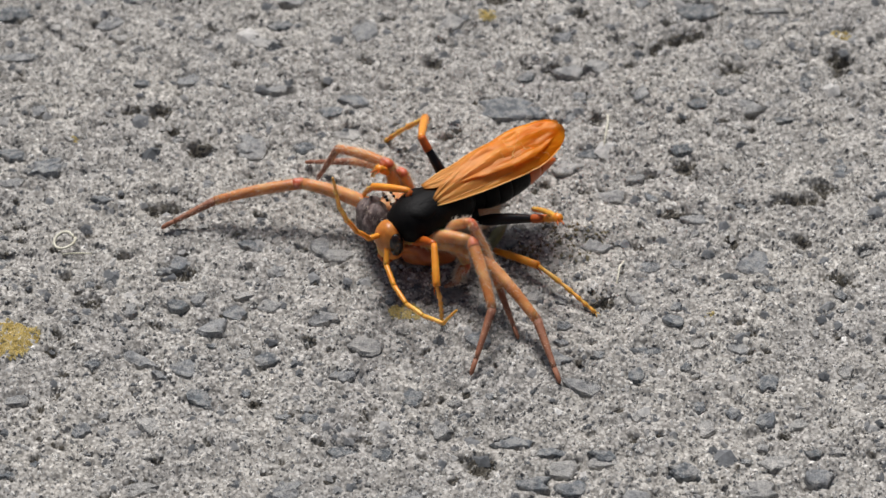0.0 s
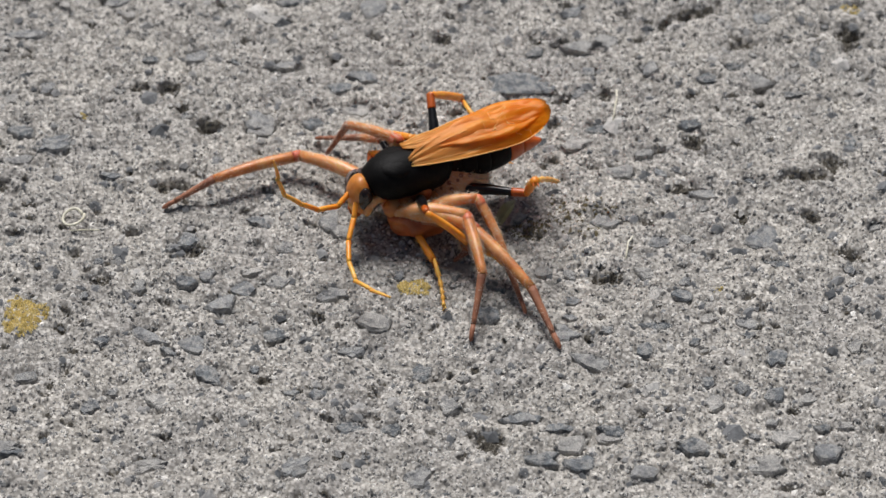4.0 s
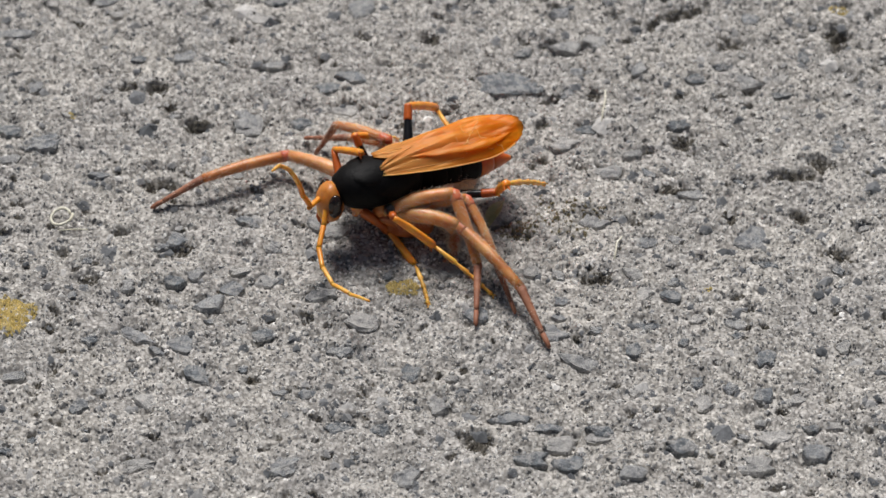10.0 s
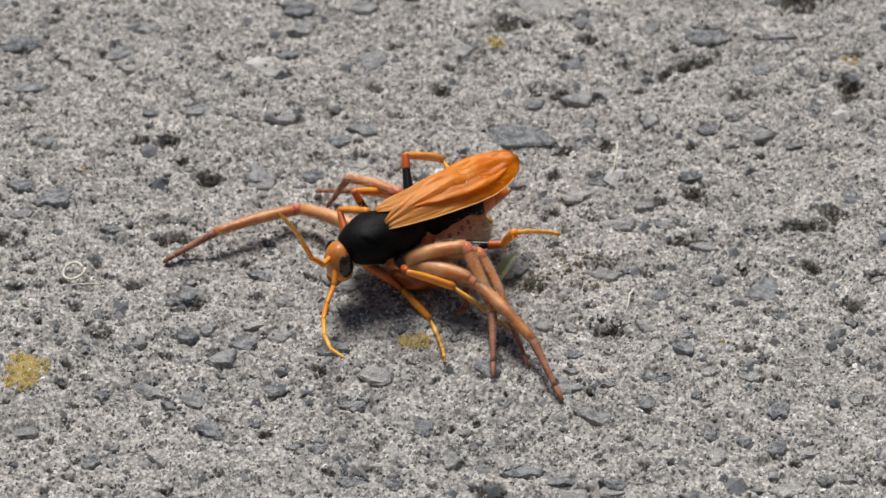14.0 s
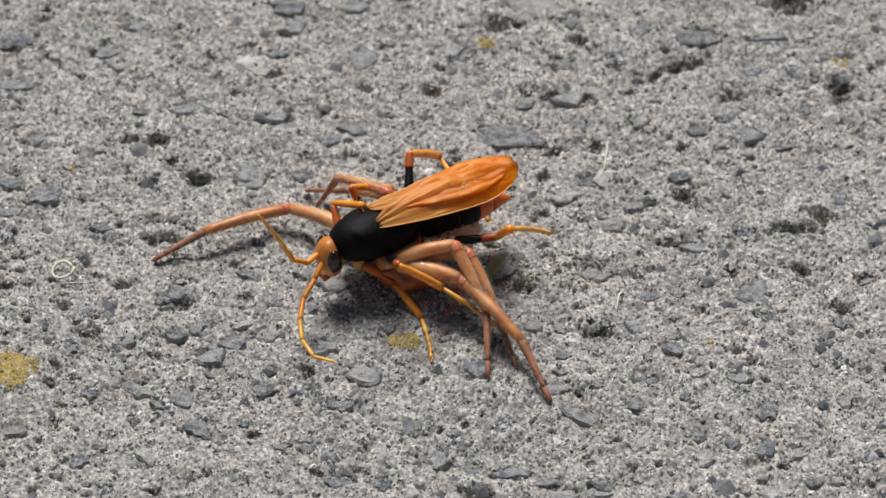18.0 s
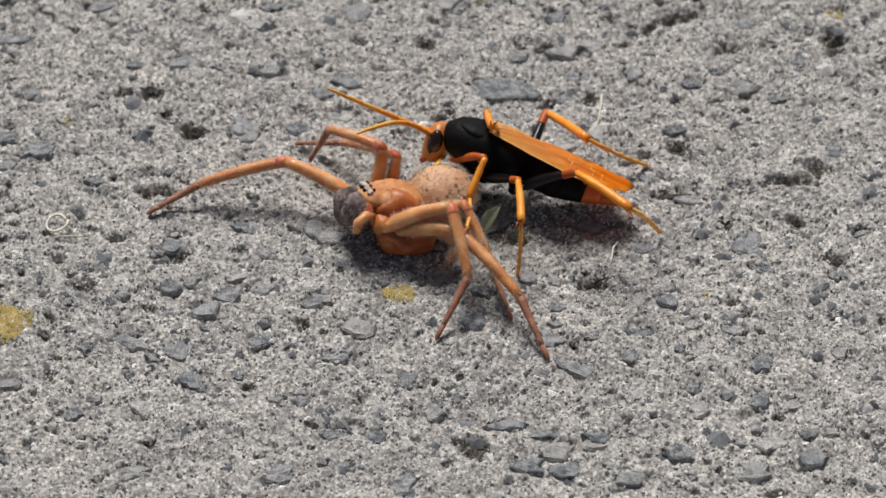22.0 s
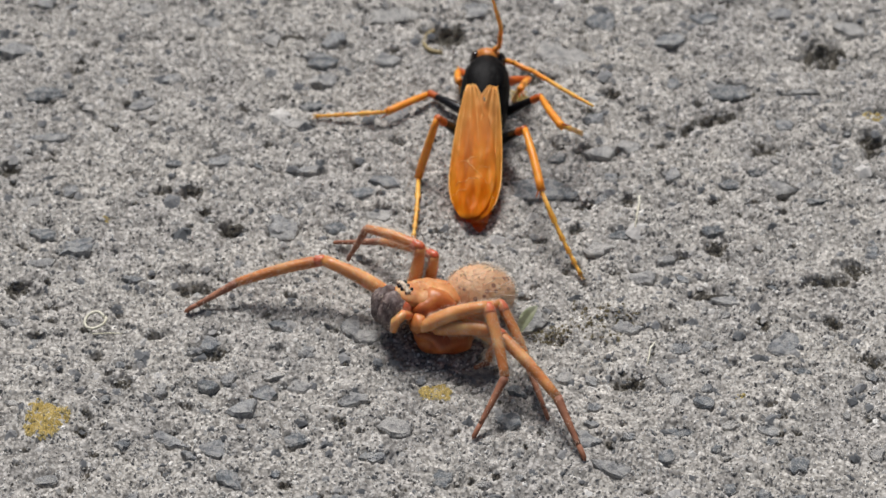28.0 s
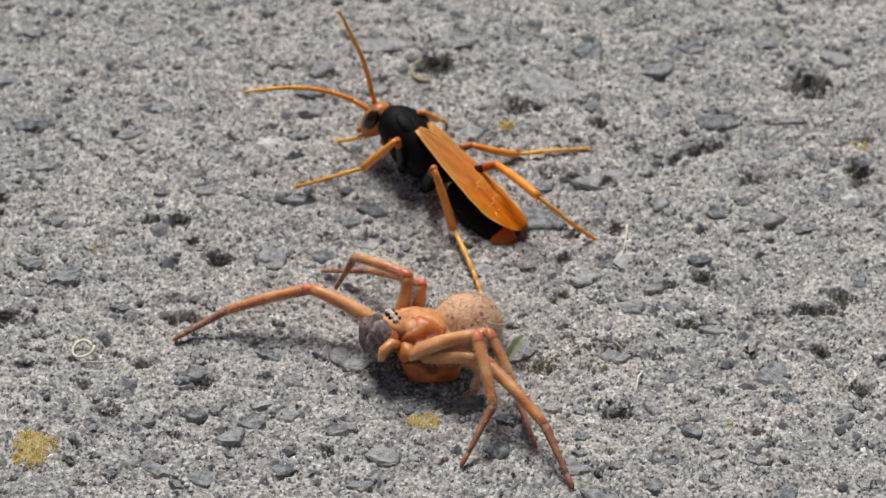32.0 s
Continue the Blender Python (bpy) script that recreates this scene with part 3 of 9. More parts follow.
def build_ground():
    xs, ys = axis(-84, 84, 0.27), axis(-70, 88, 0.30)
    X, Y = np.meshgrid(xs, ys)
    jx = 0.12 * value_noise(X * 7.1, Y * 7.1, 21)
    jy = 0.12 * value_noise(X * 7.1, Y * 7.1, 22)
    near = (np.abs(X) < 84) & (Y > -70) & (Y < 88)
    Z = relief(X, Y)
    for (px_, py_, lx, ly, turn, depth) in PITS:
        i0, i1 = np.searchsorted(xs, [px_ - lx * 1.3, px_ + lx * 1.3])
        j0, j1 = np.searchsorted(ys, [py_ - lx * 1.3, py_ + lx * 1.3])
        x, y = X[j0:j1, i0:i1] - px_, Y[j0:j1, i0:i1] - py_
        c, s = math.cos(radians(turn)), math.sin(radians(turn))
        u, v = (x * c + y * s) / (lx * 0.5), (y * c - x * s) / (ly * 0.5)
        d = np.hypot(u, v) + 0.55 * value_noise((x + px_) / 0.9, (y + py_) / 0.9, 31)
        Z[j0:j1, i0:i1] -= depth * 0.95 * np.clip((1.15 - d) / 0.7, 0, 1)
    for (px_, py_, lx, ly, turn, h) in STONE_ROWS:
        i0, i1 = np.searchsorted(xs, [px_ - lx * 1.1, px_ + lx * 1.1])
        j0, j1 = np.searchsorted(ys, [py_ - lx * 1.1, py_ + lx * 1.1])
        x, y = X[j0:j1, i0:i1] - px_, Y[j0:j1, i0:i1] - py_
        c, s = math.cos(radians(turn)), math.sin(radians(turn))
        u, v = (x * c + y * s) / (lx * 0.5), (y * c - x * s) / (ly * 0.5)
        d = np.hypot(u, v) + 0.32 * value_noise((x + px_) / 0.8, (y + py_) / 0.8, 33)
        Z[j0:j1, i0:i1] -= 0.4 * np.clip((1.0 - d) / 0.25, 0, 1) + 0.55 * np.exp(-((d - 1.0) / 0.2) ** 2) * np.clip(-y / (0.5 * ly), 0, 1)
    Z = np.where(near, Z, 0.0)
    LAND.update(xs=xs, ys=ys, z=Z)
    co = np.stack([np.where(near, X + jx, X), np.where(near, Y + jy, Y), Z], -1).reshape(-1, 3) * MM
    ny, nx = X.shape
    a = (np.arange(ny - 1)[:, None] * nx + np.arange(nx - 1)[None, :]).reshape(-1)
    quads = np.stack([a, a + 1, a + 1 + nx, a + nx], 1)
    me = bpy.data.meshes.new("ground")
    me.vertices.add(len(co))
    me.vertices.foreach_set("co", co.astype(np.float32).ravel())
    me.loops.add(quads.size)
    me.loops.foreach_set("vertex_index", quads.astype(np.int32).ravel())
    me.polygons.add(len(quads))
    me.polygons.foreach_set("loop_start", np.arange(0, quads.size, 4, dtype=np.int32))
    me.polygons.foreach_set("loop_total", np.full(len(quads), 4, dtype=np.int32))
    me.update(calc_edges=True)
    me.polygons.foreach_set("use_smooth", np.ones(len(quads), dtype=bool))
    me.materials.append(CONCRETE)
    return tagged(new("ground", me), "weathered grey concrete with exposed aggregate and small pits", "concrete ground", kind="structure")


ground = build_ground()


# ---- legs and other insect parts ----
def leg_bar(length, radii, bend=0.0, n=9):
    """Points and radii of a limb segment along +x, bowed by bend."""
    pts, rs = [], []
    for i in range(n):
        u = i / (n - 1)
        pts.append((length * u, 0, bend * math.sin(math.pi * u)))
        k = u * (len(radii) - 1)
        j = min(int(k), len(radii) - 2)
        rs.append(radii[j] * (1 - (k - j)) + radii[j + 1] * (k - j))
    return pts, rs


def limb(name, parent, mat, length, radii, bend=0.0, bristles=0, bristle=0.5, seed=1, label="", sides=10):
    pts, rs = leg_bar(length, radii, bend)
    bm = tube(bmesh.new(), pts, rs, sides)
    if bristles:
        hairs(bm, pts, rs, bristles, bristle, random.Random(seed))
    return part(name, bm, mat, parent, label)


def tarsus_part(parent, mat, length, r, seed):
    """Five joints that swell at their ends, and a pair of claws."""
    pts, rs = [], []
    cuts = (0, 0.38, 0.58, 0.73, 0.85, 1.0)
    for a, b in zip(cuts, cuts[1:]):
        for w, k in ((0.04, 0.62), (0.5, 0.8), (0.93, 1.1)):
            u = a + (b - a) * w
            pts.append((length * u, 0, 0.25 * math.sin(math.pi * u)))
            rs.append(r * k * (1 - 0.25 * u))
    bm = tube(bmesh.new(), pts, rs, 8)
    hairs(bm, pts, rs, 26, 0.5, random.Random(seed), 0.9)
    for s in (-1, 1):
        tube(bm, [(length * 0.99, 0, 0), (length + 0.35, 0.25 * s, 0.1), (length + 0.6, 0.35 * s, -0.2)], [0.11, 0.08, 0.02], 6)
    return part("tarsus", bm, mat, parent)


# ---- the wasp ----
def wing_sheet(side, lift):
    """A long folded fore wing, pleated lengthwise; root at the shoulder, tip behind."""
    nu, nv = 34, 22
    bm = bmesh.new()
    top, low = [], []
    for i in range(nu):
        u = i / (nu - 1)
        x = -0.4 - 20.9 * u
        grow = math.sin(math.pi * 0.5 * min(u / 0.74, 1.0)) ** 0.8
        outer = 2.1 + 1.6 * grow - 0.5 * max(u - 0.7, 0)
        inner = 0.9 - 3.9 * grow + 1.2 * max(u - 0.7, 0)
        close = math.sqrt(max(0.0, 1 - ((u - 0.68) / 0.322) ** 2)) if u > 0.68 else 1.0
        mid = 0.5 * (outer + inner)
        outer, inner = mid + (outer - mid) * max(close, 0.06), mid + (inner - mid) * max(close, 0.06)
        ra, rb = [], []
        for j in range(nv):
            v = j / (nv - 1)
            y = inner + (outer - inner) * v
            z = 2.95 - 1.65 * u ** 1.2 + lift - 0.055 * y * y - 0.04 * abs(y)
            z += 0.11 * math.sin(v * 19 + 2.2 * u) * math.sin(math.pi * v) * min(1, 3 * (1 - u)) + 0.24 * noise.noise(Vector((x * 0.45, y * 1.1, lift * 9)))
            ra.append(bm.verts.new((x, y * side, z)))
            rb.append(bm.verts.new((x, y * side, z - 0.05)))
        top.append(ra)
        low.append(rb)
    for i in range(nu - 1):
        for j in range(nv - 1):
            bm.faces.new((top[i][j], top[i + 1][j], top[i + 1][j + 1], top[i][j + 1]))
            bm.faces.new((low[i][j], low[i][j + 1], low[i + 1][j + 1], low[i + 1][j]))
        for j in (0, nv - 1):
            bm.faces.new((top[i][j], low[i][j], low[i + 1][j], top[i + 1][j]))
    for i in (0, nu - 1):
        for j in range(nv - 1):
            bm.faces.new((top[i][j], top[i][j + 1], low[i][j + 1], low[i][j]))
    lines = [[top[i][nv - 1].co.copy() for i in range(0, 31, 2)]]
    for j, a, b in ((18, 0, 19), (13, 0, 11), (8, 0, 16), (3, 0, 10)):
        lines.append([top[i][j].co.copy() for i in range(a, b, 2)])
    for i, a, b in ((18, 8, 18), (23, 8, 19), (26, 13, 21), (20, 3, 9)):
        lines.append([top[i + (j - a) // 5][j].co.copy() for j in range(a, b)])
    lines.append([top[24 - (j - 3) // 2][j].co.copy() for j in range(3, 14)])
    return bm, lines


HINGE = (-7.4, 0, -1.1)
WINGS = []


def build_wasp():
    w = empty("spider_wasp", "orange and black spider wasp with amber wings", "wasp")
    # thorax: a hunched black box of a body
    bm = bmesh.new()
    prof = [(5.4, 1.1, -1.3), (4.7, 2.2, -0.9), (3.4, 2.85, -0.45), (1.6, 3.15, -0.35), (0.0, 3.2, -0.4), (-1.8, 3.1, -0.5),
            (-3.4, 3.05, -0.7), (-4.8, 2.8, -0.8), (-5.9, 2.3, -0.9), (-6.8, 1.4, -1.0)]
    tube(bm, [(x, 0, z) for x, r, z in prof], [r * 1.07 for x, r, z in prof], 22, 1.04)
    hairs(bm, [(x, 0, z) for x, r, z in prof], [r for x, r, z in prof], 500, 0.35, random.Random(3), 0.3, 0.03)
    part("thorax", bm, BLACK, w, "velvety black thorax")
    bm = blob(bmesh.new(), (1.2, 0, 1.75), (3.0, 2.9, 1.15), 0.1)
    part("scutum", bm, BLACK, w)
    bm = blob(bmesh.new(), (-1.4, 0, -2.6), (4.6, 2.7, 2.3), 0.1)
    part("breastplate", bm, BLACK, w)
    bm = blob(bmesh.new(), (-2.9, 0, 2.2), (1.5, 1.0, 0.65))
    part("scutellum", bm, GLOSS, w)
    bm = bmesh.new()
    ring = [(4.75 - 0.5 * abs(math.cos(a)), 2.0 * math.cos(a), -0.95 + 2.15 * math.sin(a)) for a in [radians(-20 + 11 * k) for k in range(21)]]
    tube(bm, ring, [0.28] * len(ring), 8)
    part("pronotum", bm, RUST, w, "rust-orange collar behind the head")
    bm = tube(bmesh.new(), [(-6.2, 0, -1.0), (-7.0, 0, -1.1), (-7.8, 0, -1.0)], [0.7, 0.5, 0.8], 10)
    part("waist", bm, BLACK, w)
    # abdomen of overlapping rings, black with orange
    cuts = [(-7.0, -9.4, 1.3, 2.6, BLACK), (-9.3, -11.6, 2.58, 2.95, BLACK), (-11.5, -13.6, 2.95, 3.0, BLACK),
            (-13.5, -17.0, 2.92, 2.3, BLACK), (-16.9, -19.3, 2.27, 1.6, TIP), (-19.2, -22.6, 1.57, 0.3, TIP)]
    gaster = None
    for x0, x1, r0, r1, mat in cuts:
        pts, rs = [], []
        for i in range(6):
            u = i / 5
            x = x0 + (x1 - x0) * u
            drop = -1.1 - 0.2 * min(-7.4 - x, 4) / 4 - 0.005 * (x + 7.4) ** 2
            pts.append((x, 0, drop))
            rs.append((r0 + (r1 - r0) * u) * 0.93 + 0.10 * math.sin(math.pi * u) + 0.03)
        pts.append((x1 - 0.05, 0, drop))
        rs.append(r1 * 0.84)
        bm = tube(bmesh.new(), [(x - HINGE[0], y, z - HINGE[2]) for x, y, z in pts], rs, 18, 1.02)
        if gaster is None:
            gaster = part("abdomen", bm, mat, w, "black abdomen with an orange tip")
        else:
            part("tergite", bm, mat, gaster, "black ring" if mat is BLACK else "orange-red ring")
    bm = tube(bmesh.new(), [(x - HINGE[0], 0, z - HINGE[2]) for x, z in ((-22.3, -2.35), (-22.8, -2.45), (-23.2, -2.6))], [0.22, 0.12, 0.02], 8)
    part("stinger", bm, GLOSS, gaster)
    # wings
    for side, lift, name in ((1, 0.28, "wing"), (-1, 0.08, "wing")):
        bm, lines = wing_sheet(side, lift)
        wing = part(name, bm, WING, w, "translucent amber wing with a smoky tip")
        WINGS.append(wing)
        vb = bmesh.new()
        for k, line in enumerate(lines):
            tube(vb, [p + Vector((0, 0, 0.02)) for p in line], [0.09 if k == 0 else 0.04] * len(line), 6)
        part("venation", vb, VEIN, wing)
    # head
    head = part("head", blob(bmesh.new(), (6.2, 0, -2.1), (1.85, 2.45, 3.0), 0.06), HEAD, w, "orange face with black eyes")
    for s in (-1, 1):
        part("eye", blob(bmesh.new(), (6.25, 1.75 * s, -1.6), (1.05, 0.92, 1.95)), EYE, head, "dark compound eye")
        part("mandible", tube(bmesh.new(), [(6.9, 0.95 * s, -4.3), (7.4, 0.75 * s, -5.1), (7.5, 0.15 * s, -5.6)], [0.55, 0.42, 0.12], 8), RUST, head)
    part("crown", blob(bmesh.new(), (5.8, 0, -0.1), (0.95, 1.45, 0.85)), RUST, head, "dark orange crown between the eyes")
    for y, x in ((0, 6.1), (0.45, 5.7), (-0.45, 5.7)):
        part("ocellus", blob(bmesh.new(), (x - 0.1, y, 0.72), (0.18, 0.18, 0.18), 0, 8, 6), GLOSS, head)
    part("face_plate", blob(bmesh.new(), (7.3, 0, -3.3), (0.65, 1.3, 1.35)), YELLOW, head)
    part("neck", tube(bmesh.new(), [(4.2, 0, -1.2), (5.9, 0, -2.0)], [1.4, 1.0], 12), BLACK, w)
    # hips
    for name, (x, y, z) in (("front", (3.0, 1.5, -2.0)), ("mid", (-1.6, 1.9, -3.1)), ("hind", (-6.0, 1.8, -3.1))):
        for s in (-1, 1):
            bm = tube(bmesh.new(), [(x, y * 0.5 * s, z + 0.4), (x, y * 0.9 * s, z - 0.6), (x, y * s, z - 1.1)], [1.2, 1.05, 0.65], 10)
            part("coxa", bm, ORANGE if name == "front" else BLACK, w)
    return w, gaster


wasp, wasp_abdomen = build_wasp()
WASP_LEGS = {}
for leg, (fl, tl, sl), fr, fm in (("F", (6.4, 5.8, 7.5), 0.54, RUST), ("M", (8.4, 7.8, 10.5), 0.57, BLACK), ("H", (11, 10.2, 13.4), 0.64, BLACK)):
    for side in "LR":
        dark = fm is BLACK
        femur = limb("femur", wasp, GLOSS if dark else fm, fl, [fr * 0.85, fr * 1.32, fr * 1.22, fr * 0.92, fr * 0.74], 0.25, 20, 0.25, 5,
                     "black thigh with an orange knee" if dark else "rust-orange thigh")
        part("trochanter", blob(bmesh.new(), (0.1, 0, 0), (1.0, fr * 1.2, fr * 1.2), 0, 12, 8), fm, femur)
        if dark:
            a, b = leg_bar(fl * 0.2, [fr * 0.98, fr * 0.93, fr * 0.84])
            knee = part("knee", tube(bmesh.new(), [(x + fl * 0.815, y, z + 0.12) for x, y, z in a], b, 10), RUST, femur)
        tibia = limb("tibia", wasp, ORANGE, tl, [fr * 0.70, fr * 0.92, fr * 0.97, fr * 0.97], 0.15, 34, 0.55, 7, "orange shin with fine spines")
        spur = bmesh.new()
        for s in (-1, 1):
            tube(spur, [(tl * 0.97, 0.2 * s, -0.2), (tl + 0.5, 0.35 * s, -0.7), (tl + 1.0, 0.4 * s, -1.0)], [0.13, 0.1, 0.02], 6)
        part("spur", spur, RUST, tibia)
        WASP_LEGS[leg + side] = (femur, tibia, tarsus_part(wasp, YELLOW, sl, fr * 0.70, 9))
ANTENNAE = {}
for side in "LR":
    pieces = []
    for r0, r1, mat in ((0.40, 0.38, ORANGE), (0.37, 0.36, ORANGE), (0.36, 0.34, ORANGE), (0.33, 0.31, YELLOW), (0.31, 0.27, YELLOW), (0.27, 0.17, YELLOW)):
        pts, rs = leg_bar(3.4, [r0, r1], 0.06, 8)
        bm = tube(bmesh.new(), pts, [r * (1.06 if i % 2 else 0.95) for i, r in enumerate(rs)], 8)
        blob(bm, (3.4, 0, 0), (r1, r1, r1), 0, 8, 6)
        pieces.append(part("antenna", bm, mat, wasp))
    ANTENNAE[side] = pieces


# ---- the spider ----
def fuzz(name, parent, pts, radii, count, length, seed):
    """Fine pale hair on a part."""
    bm = bmesh.new()
    hairs(bm, pts, radii, count, length, random.Random(seed), 0.7, 0.022)
    return tagged(part(name, bm, PALE, parent), kind="stuff")


def build_spider():
    s = empty("huntsman_spider", "limp tan huntsman spider lying on concrete", "spider")
    bm = bmesh.new()
    prof = [(5.2, 1.2, 0.2), (4.9, 1.9, 0.3), (4.2, 2.4, 0.4), (3.0, 2.75, 0.4), (1.6, 3.2, 0.3), (0.4, 3.5, 0.15), (-0.8, 3.5, 0.0), (-2.0, 3.2, -0.2), (-3.0, 2.6, -0.4), (-3.7, 1.8, -0.55), (-4.2, 0.8, -0.7)]
    fine = [tuple(a + (b - a) * w / 3 for a, b in zip(p, q)) for p, q in zip(prof, prof[1:]) for w in range(3)] + [prof[-1]]
    prof = [(x, r * 0.97, z - 0.1) for x, r, z in fine]
    rr = [r * 0.6 for x, r, z in prof]
    tube(bm, [(x, 0, z) for x, r, z in prof], rr, 44, 1.85)
    for v in bm.verts:
        x, y, z = v.co
        if z > 0:
            groove = 0.42 * math.exp(-((x - 1.5 - 0.5 * abs(y)) / 0.42) ** 2) * min(1, 0.25 + abs(y) / 1.5)
            middle = 0.4 * math.exp(-(y / 0.38) ** 2 - ((x + 0.9) / 0.9) ** 2)
            a = math.atan2(y, x + 0.9)
            ribs = 0.13 * (0.5 - 0.5 * math.cos(a * 10)) * min(1, math.hypot(x + 0.9, y) / 2) * (x < 2.2)
            v.co.z = z - groove - middle - ribs + 0.12 * noise.noise(v.co * 0.8)
    carapace = part("carapace", bm, CARAPACE, s, "orange-tan carapace with darker streaks")
    fuzz("carapace_fuzz", carapace, [(x, 0, z) for x, r, z in prof], rr, 900, 0.5, 4)
    for x, y, z, r in ((3.9, 0.5, 2.0, 0.27), (3.7, 1.4, 1.8, 0.23), (4.7, 0.5, 1.55, 0.32), (4.45, 1.5, 1.35, 0.27)):
        for k in (-1, 1):
            part("eye", blob(bmesh.new(), (x, y * k, z), (r, r, r), 0, 12, 8), GLOSS, carapace, "black bead-like eye")
    bm = bmesh.new()
    for k in range(150):
        r = random.Random(k)
        y = r.uniform(-1.9, 1.9)
        x, z = 4.35 + r.uniform(-0.2, 0.2), 1.8 + 0.2 * r.random() - 0.12 * y * y
        tube(bm, [(x, y, z - 0.2), (x + 0.3 * r.uniform(-1, 1), y + r.uniform(-0.2, 0.2), z + 0.25)], [0.11, 0.05], 4)
    part("eye_band", bm, PALE, carapace, "white hair between the eyes")
    for k in (-1, 1):
        bm = blob(bmesh.new(), (6.2, 1.4 * k, -1.3), (2.05, 1.62, 2.8), 0.22)
        hairs(bm, [(6.1, 1.3 * k, 0.5), (6.3, 1.3 * k, -3.2)], [1.75, 1.6], 300, 0.5, random.Random(8), 0.5, 0.05)
        chel = part("chelicera", bm, CHEL, s, "dark hairy brown jaw")
        fuzz("jaw_fuzz", chel, [(6.1, 1.3 * k, 0.9), (6.3, 1.3 * k, -2.8)], [1.75, 1.65], 170, 0.6, 14)
        part("fang", tube(bmesh.new(), [(6.2, 0.9 * k, -3.7), (6.2, 0.5 * k, -4.3), (5.6, 0.1 * k, -4.4)], [0.4, 0.28, 0.05], 8), GLOSS, chel)
        pts = [(4.2, 2.6 * k, -1.6), (5.6, 3.5 * k, -0.9), (6.7, 3.6 * k, -1.8), (6.9, 3.3 * k, -3.3)]
        palp = part("pedipalp", tube(bmesh.new(), pts, [0.62, 0.68, 0.7, 0.45], 10), TAN_LEG, s, "short bristly feeler")
        fuzz("palp_fuzz", palp, pts, [0.62, 0.68, 0.7, 0.45], 80, 0.6, 2)
    for k in (-1, 1):
        part("jaw_base", blob(bmesh.new(), (4.9, 2.0 * k, -0.7), (1.05, 0.9, 1.15), 0.1), RED_JOINT, s, "reddish skin beside the jaw")
    part("sternum", blob(bmesh.new(), (0.1, 0.5, -1.8), (4.5, 4.1, 3.4), 0.3, 30, 22), RUST_TAN, s, "rust-brown flank below the carapace")
    part("underside", blob(bmesh.new(), (-0.9, 2.6, -4.5), (4.7, 3.6, 3.0), 0.35, 28, 20), RUST_TAN, s, "rust-red sunken flank")
    for x, y in ((3.2, 3.4), (1.5, 4.1), (-0.6, 4.1), (-2.5, 3.4)):
        for k in (-1, 1):
            part("coxa", blob(bmesh.new(), (x, y * k * 0.9, -2.5), (1.25, 1.9, 1.5), 0.1), TAN, s)
    bm = blob(bmesh.new(), (-6.8, 0, -0.5), (4.9, 4.4, 4.0), 0.08, 28, 20)
    abd = part("abdomen", bm, ABDOMEN, s, "round pinkish-tan abdomen with small dark speckles")
    r = random.Random(6)
    bm = bmesh.new()
    for _ in range(1700):
        d = Vector((r.gauss(0, 1), r.gauss(0, 1), r.gauss(0, 1))).normalized()
        q = Vector((-6.8 + d.x * 4.85, d.y * 4.35, -0.5 + d.z * 3.95))
        tube(bm, [q, q + (d + Vector((-0.5, 0, 0))) * 0.5], [0.04, 0.012], 3)
    tagged(part("abdomen_fuzz", bm, PALE, abd), kind="stuff")
    part("spinneret", tube(bmesh.new(), [(-11.0, 0, -1.2), (-11.9, 0, -1.6)], [0.6, 0.25], 8), TAN_LEG, abd)
    part("pedicel", tube(bmesh.new(), [(-3.2, 0, -0.6), (-4.4, 0, -0.6)], [0.9, 1.0], 10), TAN, s)
    return s


spider = build_spider()
SPIDER_LEGS = {}


def spider_leg(key, fl, tl, ml, thick):
    radii = [thick * 0.8, thick * 1.12, thick * 1.1, thick * 0.95, thick * 0.85]
    femur = limb("femur", spider, TAN_LEG, fl, radii, 0.5, 0, 0.5, 11, "tan hairy thigh")
    fuzz("thigh_fuzz", femur, *leg_bar(fl, radii, 0.5), 520, 0.75, 11)
    radii = [thick * 0.86, thick * 0.86, thick * 0.78, thick * 0.66]
    tibia = limb("tibia", spider, SHIN, tl, radii, 0.3, 0, 0.55, 12, "reddish-tan hairy shin")
    fuzz("shin_fuzz", tibia, *leg_bar(tl, radii, 0.3), 520, 0.85, 12)
    part("patella", tube(bmesh.new(), [(-0.6, 0, -0.02), (-0.42, 0, 0.0), (-0.1, 0, 0.03), (0.4, 0, 0.07), (0.8, 0, 0.09), (1.2, 0, 0.12)], [thick * 0.25, thick * 0.55, thick * 0.80, thick * 0.87, thick * 0.88, thick * 0.86], 12), RED_JOINT, tibia, "reddish knee joint")
    radii = [thick * 0.66, thick * 0.55, thick * 0.45, thick * 0.36]
    meta = limb("metatarsus", spider, DUSK_LEG, ml * 0.76, radii, 0.0, 0, 0.5, 13, "dusky brown lower leg")
    fuzz("foot_fuzz", meta, *leg_bar(ml * 0.76, radii), 90, 0.5, 13)
    pts = [(ml * 0.75, 0, 0), (ml * 0.86, 0, 0.05), (ml * 0.96, 0, 0.0), (ml, 0, -0.05)]
    part("tarsus", tube(bmesh.new(), pts, [thick * 0.36, thick * 0.38, thick * 0.34, thick * 0.1], 8), DUSK_LEG, meta)
    SPIDER_LEGS[key] = (femur, tibia, meta)


